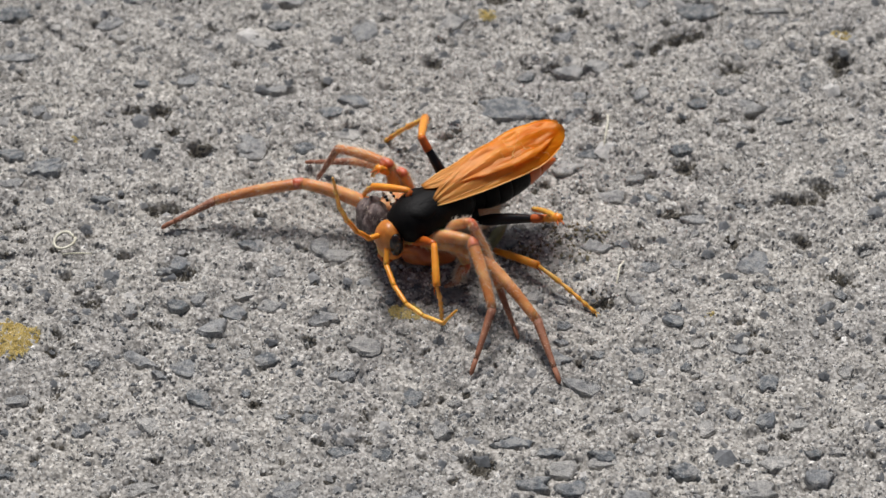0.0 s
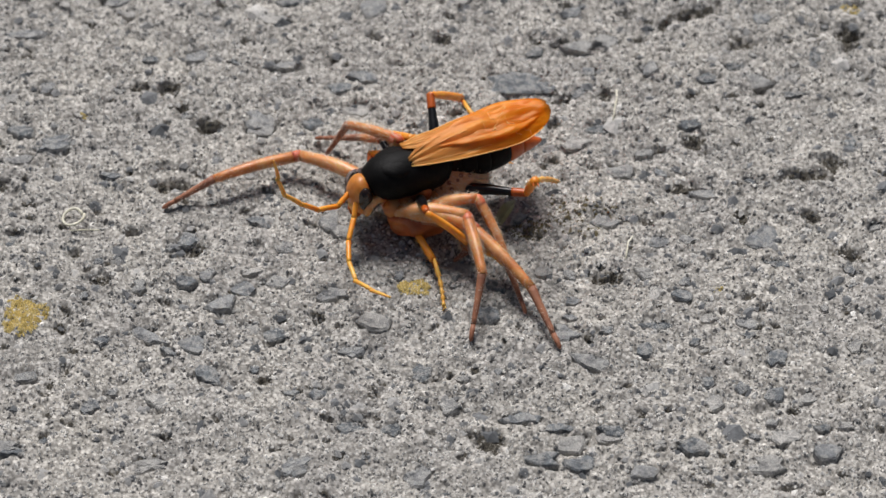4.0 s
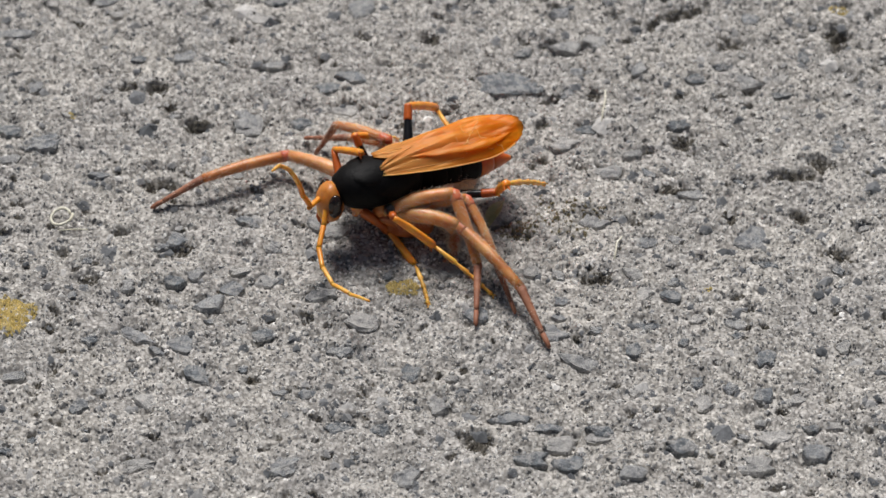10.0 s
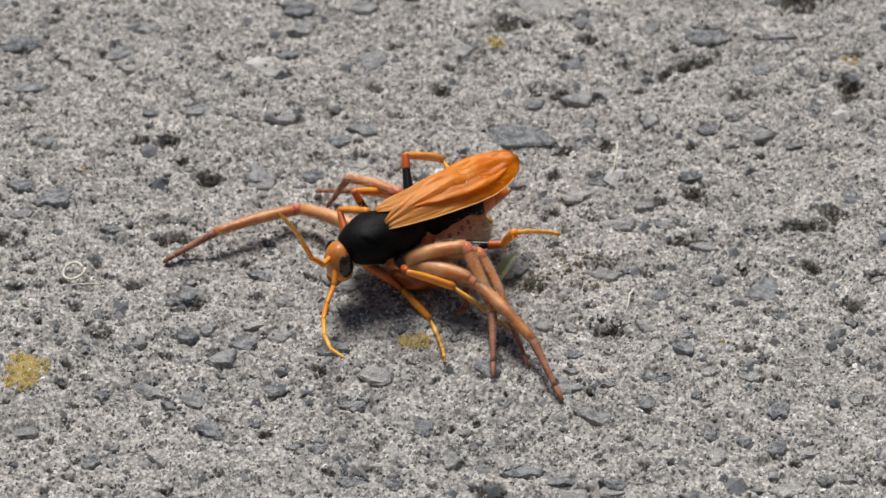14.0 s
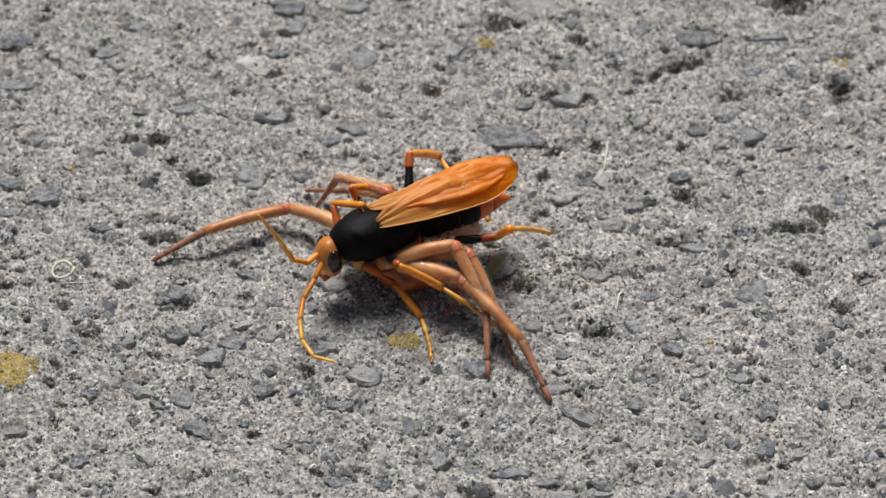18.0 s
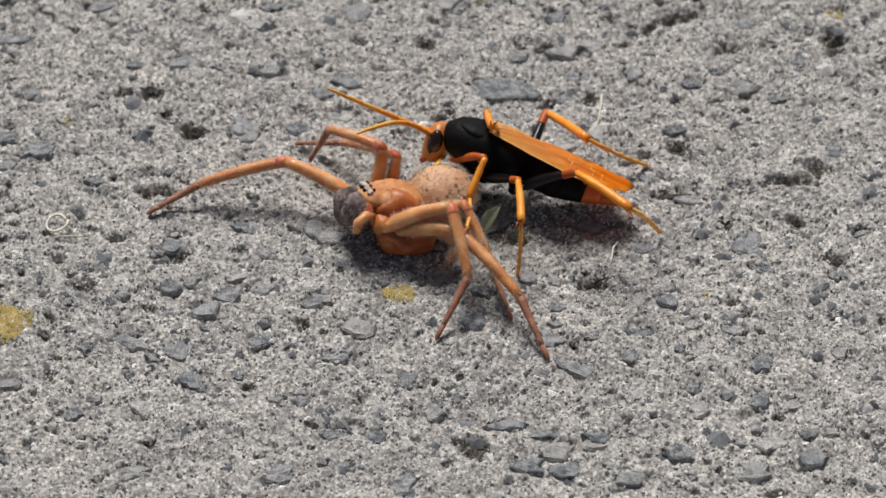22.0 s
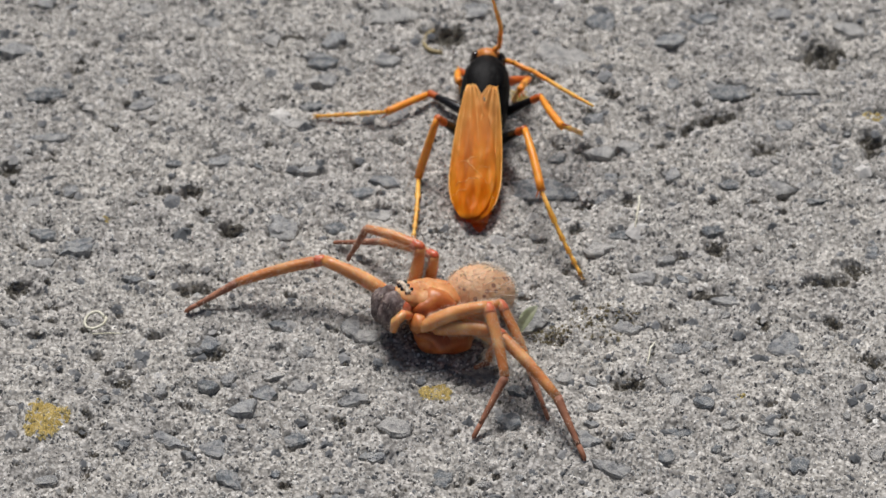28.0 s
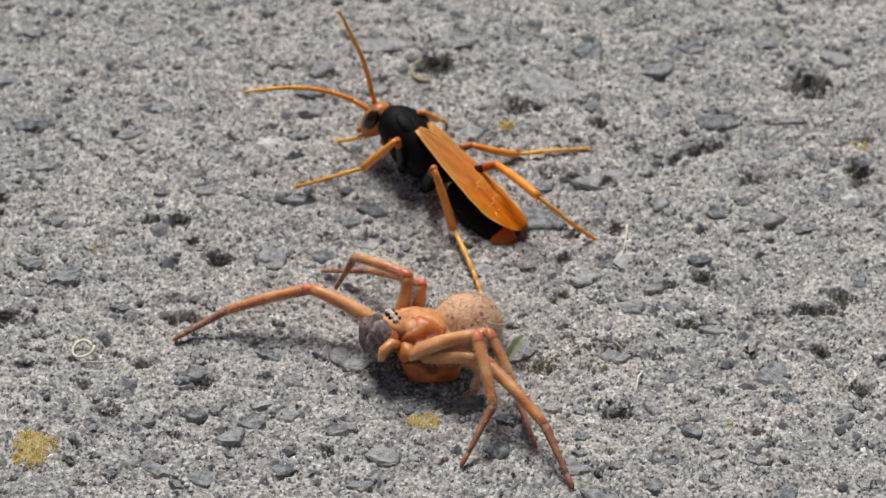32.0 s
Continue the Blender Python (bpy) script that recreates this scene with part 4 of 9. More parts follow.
spider_leg("L1", 11.81, 12.56, 8.27, 0.92)
spider_leg("L2", 7.63, 9.06, 7.98, 0.88)
spider_leg("L3", 6.32, 10.68, 8.27, 0.80)
spider_leg("R1", 9.87, 9.99, 9.35, 0.95)
spider_leg("R2", 8.77, 12.33, 9.39, 1.00)
spider_leg("R3", 7.78, 9.99, 7.36, 0.80)
spider_leg("R4", 5.87, 2.50, 2.17, 0.75)

# ---- small things lying about ----
def crumb_mesh(name, spots, mat, seed):
    """Many small five-sided crumbs in one mesh; spots are x, y, z, radius in millimetres."""
    spots = np.array(spots)
    r = np.random.RandomState(seed)
    n = len(spots)
    a = np.arange(5)[None] * 1.2566 + r.uniform(-0.3, 0.3, (n, 5))
    q = spots[:, 3:4] * r.uniform(0.75, 1.2, (n, 5))
    foot = np.stack([spots[:, 0:1] + q * np.cos(a), spots[:, 1:2] + q * np.sin(a), spots[:, 2:3] - 0.6 * q], -1)
    top = np.stack([spots[:, 0], spots[:, 1], spots[:, 2] + 0.5 * spots[:, 3]], -1)[:, None]
    co = np.concatenate([foot, top], 1).reshape(-1, 3) * MM
    k = np.arange(5)
    tri = np.stack([k, (k + 1) % 5, np.full(5, 5)], 1)
    faces = (tri[None] + 6 * np.arange(n)[:, None, None]).reshape(-1, 3)
    me = bpy.data.meshes.new(name)
    me.from_pydata(co.tolist(), [], faces.tolist())
    me.materials.append(mat)
    return new(name, me)


def lichen(x, y, length, width, turn, count, seed, mat=LICHEN, label="thin mustard-yellow lichen crust on concrete", kind="lichen"):
    r = random.Random(seed)
    spots = []
    c, s = math.cos(radians(turn)), math.sin(radians(turn))
    for _ in range(count):
        a, b = r.uniform(-0.5, 0.5), r.uniform(-0.5, 0.5)
        edge = max(abs(a), abs(b)) + 0.35 * max(abs(a) + abs(b) - 0.6, 0)
        n = noise.noise(Vector((x + a * length * 0.9, y + b * width * 0.9, seed)))
        if edge > 0.42 + 0.2 * n or n < -0.5:
            continue
        u, v = length * a * (1 + 0.3 * b), width * b
        spots.append((x + u * c - v * s, y + u * s + v * c, r.uniform(0.12, 0.34)))
    spots = np.array(spots)
    z = height(spots[:, 0], spots[:, 1]) + 0.12
    ob = crumb_mesh(kind + "_patch", np.stack([spots[:, 0], spots[:, 1], z, spots[:, 2]], 1), mat, seed)
    tagged(ob, label, kind, kind + " patches")


lichen(-53.12, -20.53, 5.8, 6.6, -12, 1250, 1)
lichen(-1.06, -15.49, 5.0, 3.0, 0, 360, 2)
lichen(10.83, 42.50, 2.6, 2.6, 0, 110, 3)
lichen(-47.75, 16.68, 1.4, 1.2, 0, 16, 4)
lichen(62.55, 38.32, 3.6, 2.2, 0, 110, 5)
lichen(39.96, -16.00, 1.6, 1.2, 0, 14, 6)
# sparse moss whose dark colour also deepens the shadow below the wasp
lichen(21.5, -2.2, 11.0, 7.5, -15, 240, 7, OLIVE, "thin olive-brown moss film, also standing in for the wasp's shadow", "moss")
lichen(14.5, -4.5, 7.0, 4.0, 10, 260, 9, OLIVE, "dark moss crumbs beside the leaf scrap, also standing in for shade", "moss")


def thread(pts, r, label, mat=FIBRE, name="plant_fibre"):
    tube_pts = [Vector(p) for p in pts]
    ob = part(name, tube(bmesh.new(), tube_pts, [r] * len(tube_pts), 6), mat)
    tagged(ob, label, "fibre")


cx, cy = -47.71, -3.07
thread([(cx + 1.25 * math.cos(a) * (1 + 0.04 * a), cy + 1.4 * math.sin(a), 0.8 + 0.3 * math.sin(a * 1.3)) for a in [0.3 + 0.33 * k for k in range(20)]], 0.21, "pale curled plant fibre on concrete")
cx, cy = -45.88, -4.96
thread([(cx - 2 + k, cy - 0.3 + 0.12 * k * k % 0.3, 0.45) for k in range(5)], 0.1, "pale plant fibre lying flat on concrete")
cx, cy = 27.95, -8.82
thread([(cx - 0.4, cy - 2.2, 0.4), (cx, cy - 0.5, 0.8), (cx + 0.2, cy + 1.0, 0.9), (cx + 0.9, cy + 2.4, 0.5)], 0.12, "short pale straw on concrete")
cx, cy = 27.26, 18.69
thread([(cx - 0.3, cy - 3.0, 0.35), (cx, cy - 1, 0.5), (cx + 0.4, cy + 1.4, 0.5), (cx + 0.5, cy + 3.2, 0.4)], 0.13, "pale straw bleached nearly white")


def leaf_scrap(x, y, length, width, turn, lift, mat, label):
    """A folded scrap of leaf with a keel."""
    bm = bmesh.new()
    rows = []
    for i in range(9):
        u = i / 8
        wd = width * math.sin(math.pi * min(0.12 + 0.88 * u, 0.97)) ** 0.8
        rows.append([bm.verts.new((length * (u - 0.5), wd * (v - 0.5), 0.35 + lift * u * (1 - 0.3 * u) + 0.9 * abs(v - 0.5) * wd * 0.8)) for v in (0, 0.2, 0.4, 0.5, 0.6, 0.8, 1)])
    for a, b in zip(rows, rows[1:]):
        for k in range(6):
            bm.faces.new((a[k], a[k + 1], b[k + 1], b[k]))
    made = bmesh.ops.solidify(bm, geom=list(bm.faces), thickness=0.12)
    ob = part("leaf_scrap", bm, mat)
    ob.matrix_basis = pose(x * MM, y * MM, 0, 0, 0, turn)
    tagged(ob, label, "leaf")


leaf_scrap(11.45, -3.91, 3.6, 1.9, 40, 4.8, LEAF, "folded grey-green leaf scrap beside the spider")
cx, cy = -0.50, 54.72
thread([(cx + 2.6 * math.cos(a), cy + 2.5 * math.sin(a), -0.05 + 0.2 * math.cos(a)) for a in [2.0 + 0.25 * k for k in range(12)]], 0.34, "dry curled straw round a dark pit", STRAW)

# ---- stones set in the concrete ----
def stone_mesh(seed):
    """A split, angular chip with a ragged outline: foot, shoulder and an uneven top. Unit size."""
    r = random.Random(seed)
    n = r.choice((8, 9, 11, 13))
    ang = [2 * math.pi * (k + r.uniform(-0.38, 0.38)) / n for k in range(n)]
    lop = r.uniform(0, 6.283)
    rad = [r.uniform(0.58, 1.2) * (1 + 0.06 * math.cos(2 * a + lop) + 0.08 * math.cos(3 * a + 2 * lop)) for a in ang]
    bm = bmesh.new()
    rings = []
    for z, k, j in ((-1.6, 1.02, 0.0), (0.3, 1.0, 0.3), (0.8, 0.86, 0.35)):
        rings.append([bm.verts.new((0.5 * math.cos(a) * q * k * r.uniform(0.93, 1.05), 0.5 * math.sin(a) * q * k * r.uniform(0.93, 1.05), z + r.uniform(-j, j))) for a, q in zip(ang, rad)])
    for a, b in zip(rings, rings[1:]):
        for k in range(n):
            bm.faces.new((a[k], a[(k + 1) % n], b[(k + 1) % n], b[k]))
    top = bm.verts.new((r.uniform(-0.15, 0.15), r.uniform(-0.15, 0.15), 0.85 + r.uniform(-0.2, 0.25)))
    for k in range(n):
        bm.faces.new((rings[-1][k], rings[-1][(k + 1) % n], top))
    bmesh.ops.triangulate(bm, faces=bm.faces)
    bmesh.ops.recalc_face_normals(bm, faces=bm.faces)
    me = bpy.data.meshes.new("stone")
    bm.to_mesh(me)
    bm.free()
    me.materials.append(STONE)
    return me


STONES = [stone_mesh(k) for k in range(40)]


def lay_stone(x, y, length, width, turn, height, pick):
    ob = new("stone", STONES[pick % len(STONES)])
    ob.parent = ground
    z = float(relief(np.array([x]), np.array([y]))[0])
    ob.location = (x * MM, y * MM, (z * 0.8 - 0.2 - 0.03 * (pick * 29 % 10)) * MM)
    ob.rotation_euler = (radians(2 - (pick * 37 % 9)), radians((pick * 53 % 13) - 6), radians(turn))
    ob.scale = (length * 1.02 * MM, width * 1.02 * MM, (0.2 + 0.25 * height) * MM)


for k, row in enumerate(STONE_ROWS[:300]):
    lay_stone(*row, k)

def scatter_chips(count, seed, name, size, spread, mat, flat, label):
    """Loose-set grains and chips too many to count, as one mesh."""
    r = np.random.RandomState(seed)
    x, y = r.uniform(-82, 82, count), r.uniform(-68, 86, count)
    keep = height(x, y) > -0.85
    x, y = x[keep], y[keep]
    count = len(x)
    z = height(x, y)
    s = np.exp(r.normal(size, spread, count))
    base = np.array([(1, 0, -0.4), (0.3, 0.95, -0.4), (-0.8, 0.6, -0.4), (-0.8, -0.6, -0.4), (0.3, -0.95, -0.4), (0.1, 0.05, 0.75), (0.45, -0.2, 0.6)])
    tri = np.array([(0, 1, 6), (1, 5, 6), (1, 2, 5), (2, 3, 5), (3, 4, 5), (4, 6, 5), (4, 0, 6)])
    a = r.uniform(0, 6.283, count)
    c, d = np.cos(a), np.sin(a)
    j = base[None] * (1 + r.uniform(-0.3, 0.3, (count, 7, 3)))
    j[..., 1] *= r.uniform(0.6, 1.0, count)[:, None]
    co = np.stack([j[..., 0] * c[:, None] - j[..., 1] * d[:, None], j[..., 0] * d[:, None] + j[..., 1] * c[:, None], j[..., 2] * flat], -1) * s[:, None, None]
    co = (co + np.stack([x, y, z], -1)[:, None]) * MM
    faces = (tri[None] + (np.arange(count) * 7)[:, None, None]).reshape(-1, 3)
    me = bpy.data.meshes.new(name)
    me.from_pydata(co.reshape(-1, 3).tolist(), [], faces.tolist())
    me.materials.append(mat)
    ob = new(name, me)
    ob.parent = ground
    return tagged(ob, label, kind="stuff")


scatter_chips(135000, 3, "grit", -1.62, 0.34, GRIT, 0.9, "pale and dark sand grains in the concrete")
scatter_chips(7000, 6, "sand_grains", -1.12, 0.3, GRIT, 0.6, "coarse pale sand grains in the concrete")
scatter_chips(3600, 4, "stone_chips", -0.55, 0.45, CHIP, 0.42, "small grey stone chips in the concrete")


def pit_dirt(seed):
    """Dark crumbs gathered in the pits."""
    r = np.random.RandomState(seed)
    spots = []
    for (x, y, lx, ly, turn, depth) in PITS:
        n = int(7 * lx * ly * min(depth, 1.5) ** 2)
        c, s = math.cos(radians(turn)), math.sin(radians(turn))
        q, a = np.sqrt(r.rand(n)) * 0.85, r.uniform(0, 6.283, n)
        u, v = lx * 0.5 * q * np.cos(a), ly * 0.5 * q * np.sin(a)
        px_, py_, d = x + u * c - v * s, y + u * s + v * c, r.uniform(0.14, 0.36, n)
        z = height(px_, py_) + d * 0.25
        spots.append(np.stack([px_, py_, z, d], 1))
    ob = crumb_mesh("pit_dirt", np.concatenate(spots), DARK_CRUMB, seed)
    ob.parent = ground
    tagged(ob, "dark crumbs in the pits", kind="stuff")


pit_dirt(8)



# ---- what moves ----
def wing_lift(angle, aside=0.0, droop=0.0, spread=0.0):
    """The pose of a wing turned about its root: lifted, drooping over the flank, spread outwards, shifted across the back."""
    root = pose(0.0004, 0, 0.0029)
    return pose(0, aside, 0) @ root @ pose(0, 0, 0, droop, angle, spread) @ root.inverted()


def motions():
    for wing, droop, spread in zip(WINGS, (-20, 5), (-4, 0)):
        walk(wing, [
            (0, wing_lift(9, 0, droop, spread)),
            (18, wing_lift(9, 0, droop, spread)),
            (18.5, wing_lift(5, 0, droop * 0.7, spread)),
            (19, wing_lift(2, 0, droop * 0.4, spread * 0.5)),
            (20, wing_lift(0)),
            (23, wing_lift(0)),
            (25, wing_lift(0, 0.0004)),
            (32, wing_lift(0, 0.0004)),
        ])
    walk(wasp_abdomen, [
        (0, pose(-0.0058, 0, -0.0010, 0, -1, 2)),
        (18, pose(-0.0058, 0, -0.0010, 0, -1, 2)),
        (18.8, pose(-0.0055, 0, -0.0009, 0, 3, 4)),
        (19.5, pose(-0.0052, 0, -0.0010, 0, 2, 2)),
        (22, pose(-0.0055, 0, -0.0010, 0, 2, 3)),
        (23, pose(-0.0072, 0, -0.0010, 0, 0, -2)),
        (24, pose(-0.0074, 0.0004, -0.0010, 0, -2, -2)),
        (25, pose(-0.0086, 0.0005, -0.0007, 0, -1, 4)),
        (30, pose(-0.0089, 0.0005, -0.0007, 0, -1, 3)),
        (31, pose(-0.0084, 0.0005, -0.0009, 0, -1, -1)),
        (32, pose(-0.0092, 0.0005, -0.0010, 0, -1, -5)),
    ])
    walk(wasp, [
        (0, pose(0.00199, -0.00545, 0.00962, 3.02, 1.28, -147.39)),
        (1, pose(0.00068, -0.00445, 0.00963, 2.77, -0.24, -156.43)),
        (2, pose(-0.00114, -0.00316, 0.00965, 2.74, -1.28, -157.94)),
        (5, pose(-0.00259, -0.00240, 0.00963, 2.57, -1.99, -154.25)),
        (7, pose(-0.00294, -0.00186, 0.00963, 3.15, -0.07, -152.01)),
        (9, pose(-0.00415, -0.00351, 0.00960, 3.07, -5.43, -156.87)),
        (11, pose(-0.00556, -0.00454, 0.00960, 3.66, -4.53, -154.71)),
        (13, pose(-0.00577, -0.00445, 0.00962, 3.76, -1.32, -149.36)),
        (16, pose(-0.00590, -0.00445, 0.00961, 3.65, -2.63, -149.83)),
        (18, pose(-0.00543, -0.00407, 0.00964, 3.77, -0.35, -155.41)),
        (18.5, pose(-0.00482, -0.00357, 0.01004, 1.55, -1.88, -163.69)),
        (19, pose(0.00076, -0.00020, 0.00989, 3, -9.33, -167.08)),
        (19.5, pose(0.00518, 0.00476, 0.00784, 25.4, -3.15, 160.91)),
        (20, pose(0.00691, 0.00582, 0.00806, 25.98, -1.26, 162.4)),
        (21, pose(0.01194, 0.00452, 0.00821, 26.24, -7.99, 161.97)),
        (22, pose(0.01068, 0.00488, 0.00814, 26.19, -8.75, 161.15)),
        (22.5, pose(0.01180, 0.00729, 0.00746, 20.18, -15.73, 158.49)),
        (23, pose(0.01261, 0.00699, 0.00747, 20.24, -17.91, 153.57)),
        (23.5, pose(0.00829, 0.01210, 0.00680, 15.74, -15.7, 143.96)),
        (24, pose(0.00746, 0.02015, 0.00680, 19.61, -14.56, 133.33)),
        (24.5, pose(0.00424, 0.03115, 0.00681, 14.04, -20.59, 127.76)),
        (25, pose(0.00492, 0.03683, 0.00681, -0.27, -17.72, 99.01)),
        (25.5, pose(0.00446, 0.03811, 0.00681, -0.25, -22.2, 89.75)),
        (27.5, pose(0.00497, 0.03590, 0.00681, 0.21, -19.58, 87.65)),
        (28, pose(0.00584, 0.03622, 0.00680, 0.35, -17.27, 85.82)),
        (29, pose(0.00296, 0.03635, 0.00681, 4.84, -18.53, 102.58)),
        (30, pose(0.00340, 0.03570, 0.00681, 5.45, -19.05, 104.41)),
        (31, pose(0.00036, 0.03419, 0.00681, 13.12, -18.38, 119.72)),
        (32, pose(-0.00260, 0.03296, 0.00681, 19.74, -17.96, 140.04)),
    ])
    walk(WASP_LEGS["FL"][0], [
        (0, pose(0.00300, 0.00150, -0.00300, 0, -37.25, 87.99)),
        (1, pose(0.00300, 0.00150, -0.00300, -1.58, -33.34, 90.73)),
        (2, pose(0.00300, 0.00150, -0.00300, -2.24, -23.27, 92.12)),
        (3.5, pose(0.00300, 0.00150, -0.00300, -3.51, 17.06, 113.84)),
        (5, pose(0.00300, 0.00150, -0.00300, 18.28, 53.69, 148.87)),
        (7, pose(0.00300, 0.00150, -0.00300, -11.27, 26.19, 105.36)),
        (9, pose(0.00300, 0.00150, -0.00300, 21.01, 42.28, 159.34)),
        (11, pose(0.00300, 0.00150, -0.00300, 20.94, 41.8, 159.25)),
        (13, pose(0.00300, 0.00150, -0.00300, 14.84, 44.74, 150.35)),
        (16, pose(0.00300, 0.00150, -0.00300, 9.34, 36.4, 141.93)),
        (18, pose(0.00300, 0.00150, -0.00300, 13.13, 36.16, 148.33)),
        (18.5, pose(0.00300, 0.00150, -0.00300, 8.71, 16.6, 138.55)),
        (19, pose(0.00300, 0.00150, -0.00300, 5.08, 7.19, 121.11)),
        (19.5, pose(0.00300, 0.00150, -0.00300, 3.93, -12.13, 146.86)),
        (20, pose(0.00300, 0.00150, -0.00300, 7.33, -15.64, 132.76)),
        (21, pose(0.00300, 0.00150, -0.00300, 5.53, -42.32, 136.39)),
        (22, pose(0.00300, 0.00150, -0.00300, 3.34, -30.3, 140.06)),
        (22.5, pose(0.00300, 0.00150, -0.00300, 24.44, -49.97, 108.28)),
        (23, pose(0.00300, 0.00150, -0.00300, 50.13, -58.08, 76.88)),
        (23.5, pose(0.00300, 0.00150, -0.00300, 37.99, -60.35, 90.98)),
        (24, pose(0.00300, 0.00150, -0.00300, 38.77, -47.84, 90.04)),
        (24.5, pose(0.00300, 0.00150, -0.00300, 49.61, -40.85, 74.6)),
        (25, pose(0.00300, 0.00150, -0.00300, 26.41, -52.07, 106.08)),
        (25.5, pose(0.00300, 0.00150, -0.00300, 77.05, -60.48, 46.95)),
        (26.5, pose(0.00300, 0.00150, -0.00300, 70.4, -16.74, 56.82)),
        (27.5, pose(0.00300, 0.00150, -0.00300, 70.94, 27.26, 62.28)),
        (28, pose(0.00300, 0.00150, -0.00300, 56.07, 35.38, 34.17)),
        (28.5, pose(0.00300, 0.00150, -0.00300, 62.77, -12.65, 64.52)),
        (29, pose(0.00300, 0.00150, -0.00300, 33.66, -55.5, 111.18)),
        (30, pose(0.00300, 0.00150, -0.00300, 39.61, -50.38, 103.74)),
        (30.5, pose(0.00300, 0.00150, -0.00300, 99.68, -18.92, 14.97)),
        (31, pose(0.00300, 0.00150, -0.00300, 89.65, 36.87, -37.87)),
        (32, pose(0.00300, 0.00150, -0.00300, 72.07, 16.26, -75.45)),
    ])
    walk(WASP_LEGS["FL"][1], [
        (0, pose(0.00318, 0.00659, 0.00087, 0, 30.76, 59.87)),
        (1, pose(0.00293, 0.00685, 0.00052, 14.15, 33.48, 86.15)),
        (2, pose(0.00278, 0.00738, -0.00047, 17.9, 21.18, 94.27)),
        (5, pose(-0.00024, 0.00346, -0.00816, 18.53, 14.52, 96.29)),
        (7, pose(0.00148, 0.00704, -0.00582, 24.58, 40.32, 109.06)),
        (9, pose(-0.00143, 0.00317, -0.00731, 22.8, 20.28, 105.6)),
        (11, pose(-0.00146, 0.00319, -0.00727, 23.65, 21.42, 107.98)),
        (13, pose(-0.00095, 0.00375, -0.00751, 22.23, 22.19, 104.16)),
        (16, pose(-0.00106, 0.00468, -0.00680, 24.41, 27.64, 109.31)),
        (18, pose(-0.00140, 0.00421, -0.00678, 24.13, 28.88, 108.73)),
        (18.5, pose(-0.00160, 0.00556, -0.00483, 36.97, 51.81, 128.06)),
        (19, pose(-0.00028, 0.00694, -0.00380, 11.07, 27.34, 89.2)),
        (19.5, pose(-0.00224, 0.00492, -0.00165, 8.04, 28.92, 82.78)),
        (20, pose(-0.00118, 0.00602, -0.00128, 10.78, 41.18, 87.52)),
        (21, pose(-0.00043, 0.00476, 0.00131, 1.54, 66.22, 76.35)),
        (22, pose(-0.00124, 0.00505, 0.00023, 10.43, 66.75, 86.04)),
        (22.5, pose(0.00171, 0.00541, 0.00190, 5.95, 37.58, 80.54)),
        (23, pose(0.00377, 0.00480, 0.00243, -38.95, 69.99, 28.17)),
        (23.5, pose(0.00295, 0.00467, 0.00256, 20.52, 77.78, 89.52)),
        (24, pose(0.00300, 0.00580, 0.00174, -7.01, 64.13, 60.66)),
        (24.5, pose(0.00429, 0.00617, 0.00119, 23.44, 70.81, 93.44)),
        (25, pose(0.00191, 0.00528, 0.00205, 62.26, 33.52, 139.28)),
        (25.5, pose(0.00515, 0.00380, 0.00257, 23.39, 63.87, 90.5)),
        (26.5, pose(0.00540, 0.00517, -0.00168, 88.13, 20.02, 173.18)),
        (27.5, pose(0.00565, 0.00654, -0.00593, 80.61, -40.63, -151.67)),
        (28, pose(0.00732, 0.00443, -0.00671, 96.18, -43.86, -174.65)),
        (28.5, pose(0.00450, 0.00466, -0.00222, 103.71, 20.3, 154.8)),
        (29, pose(0.00169, 0.00488, 0.00227, 31.87, 68.46, 68)),
        (30, pose(0.00203, 0.00546, 0.00193, -157.66, 70.75, -120.93)),
        (30.5, pose(0.00454, 0.00191, -0.00246, 103.86, 40.03, 131.75)),
        (31, pose(0.00704, -0.00164, -0.00684, 99.18, -15.05, 112.73)),
        (32, pose(0.00454, -0.00445, -0.00479, 104.75, -0.97, 74.51)),
    ])
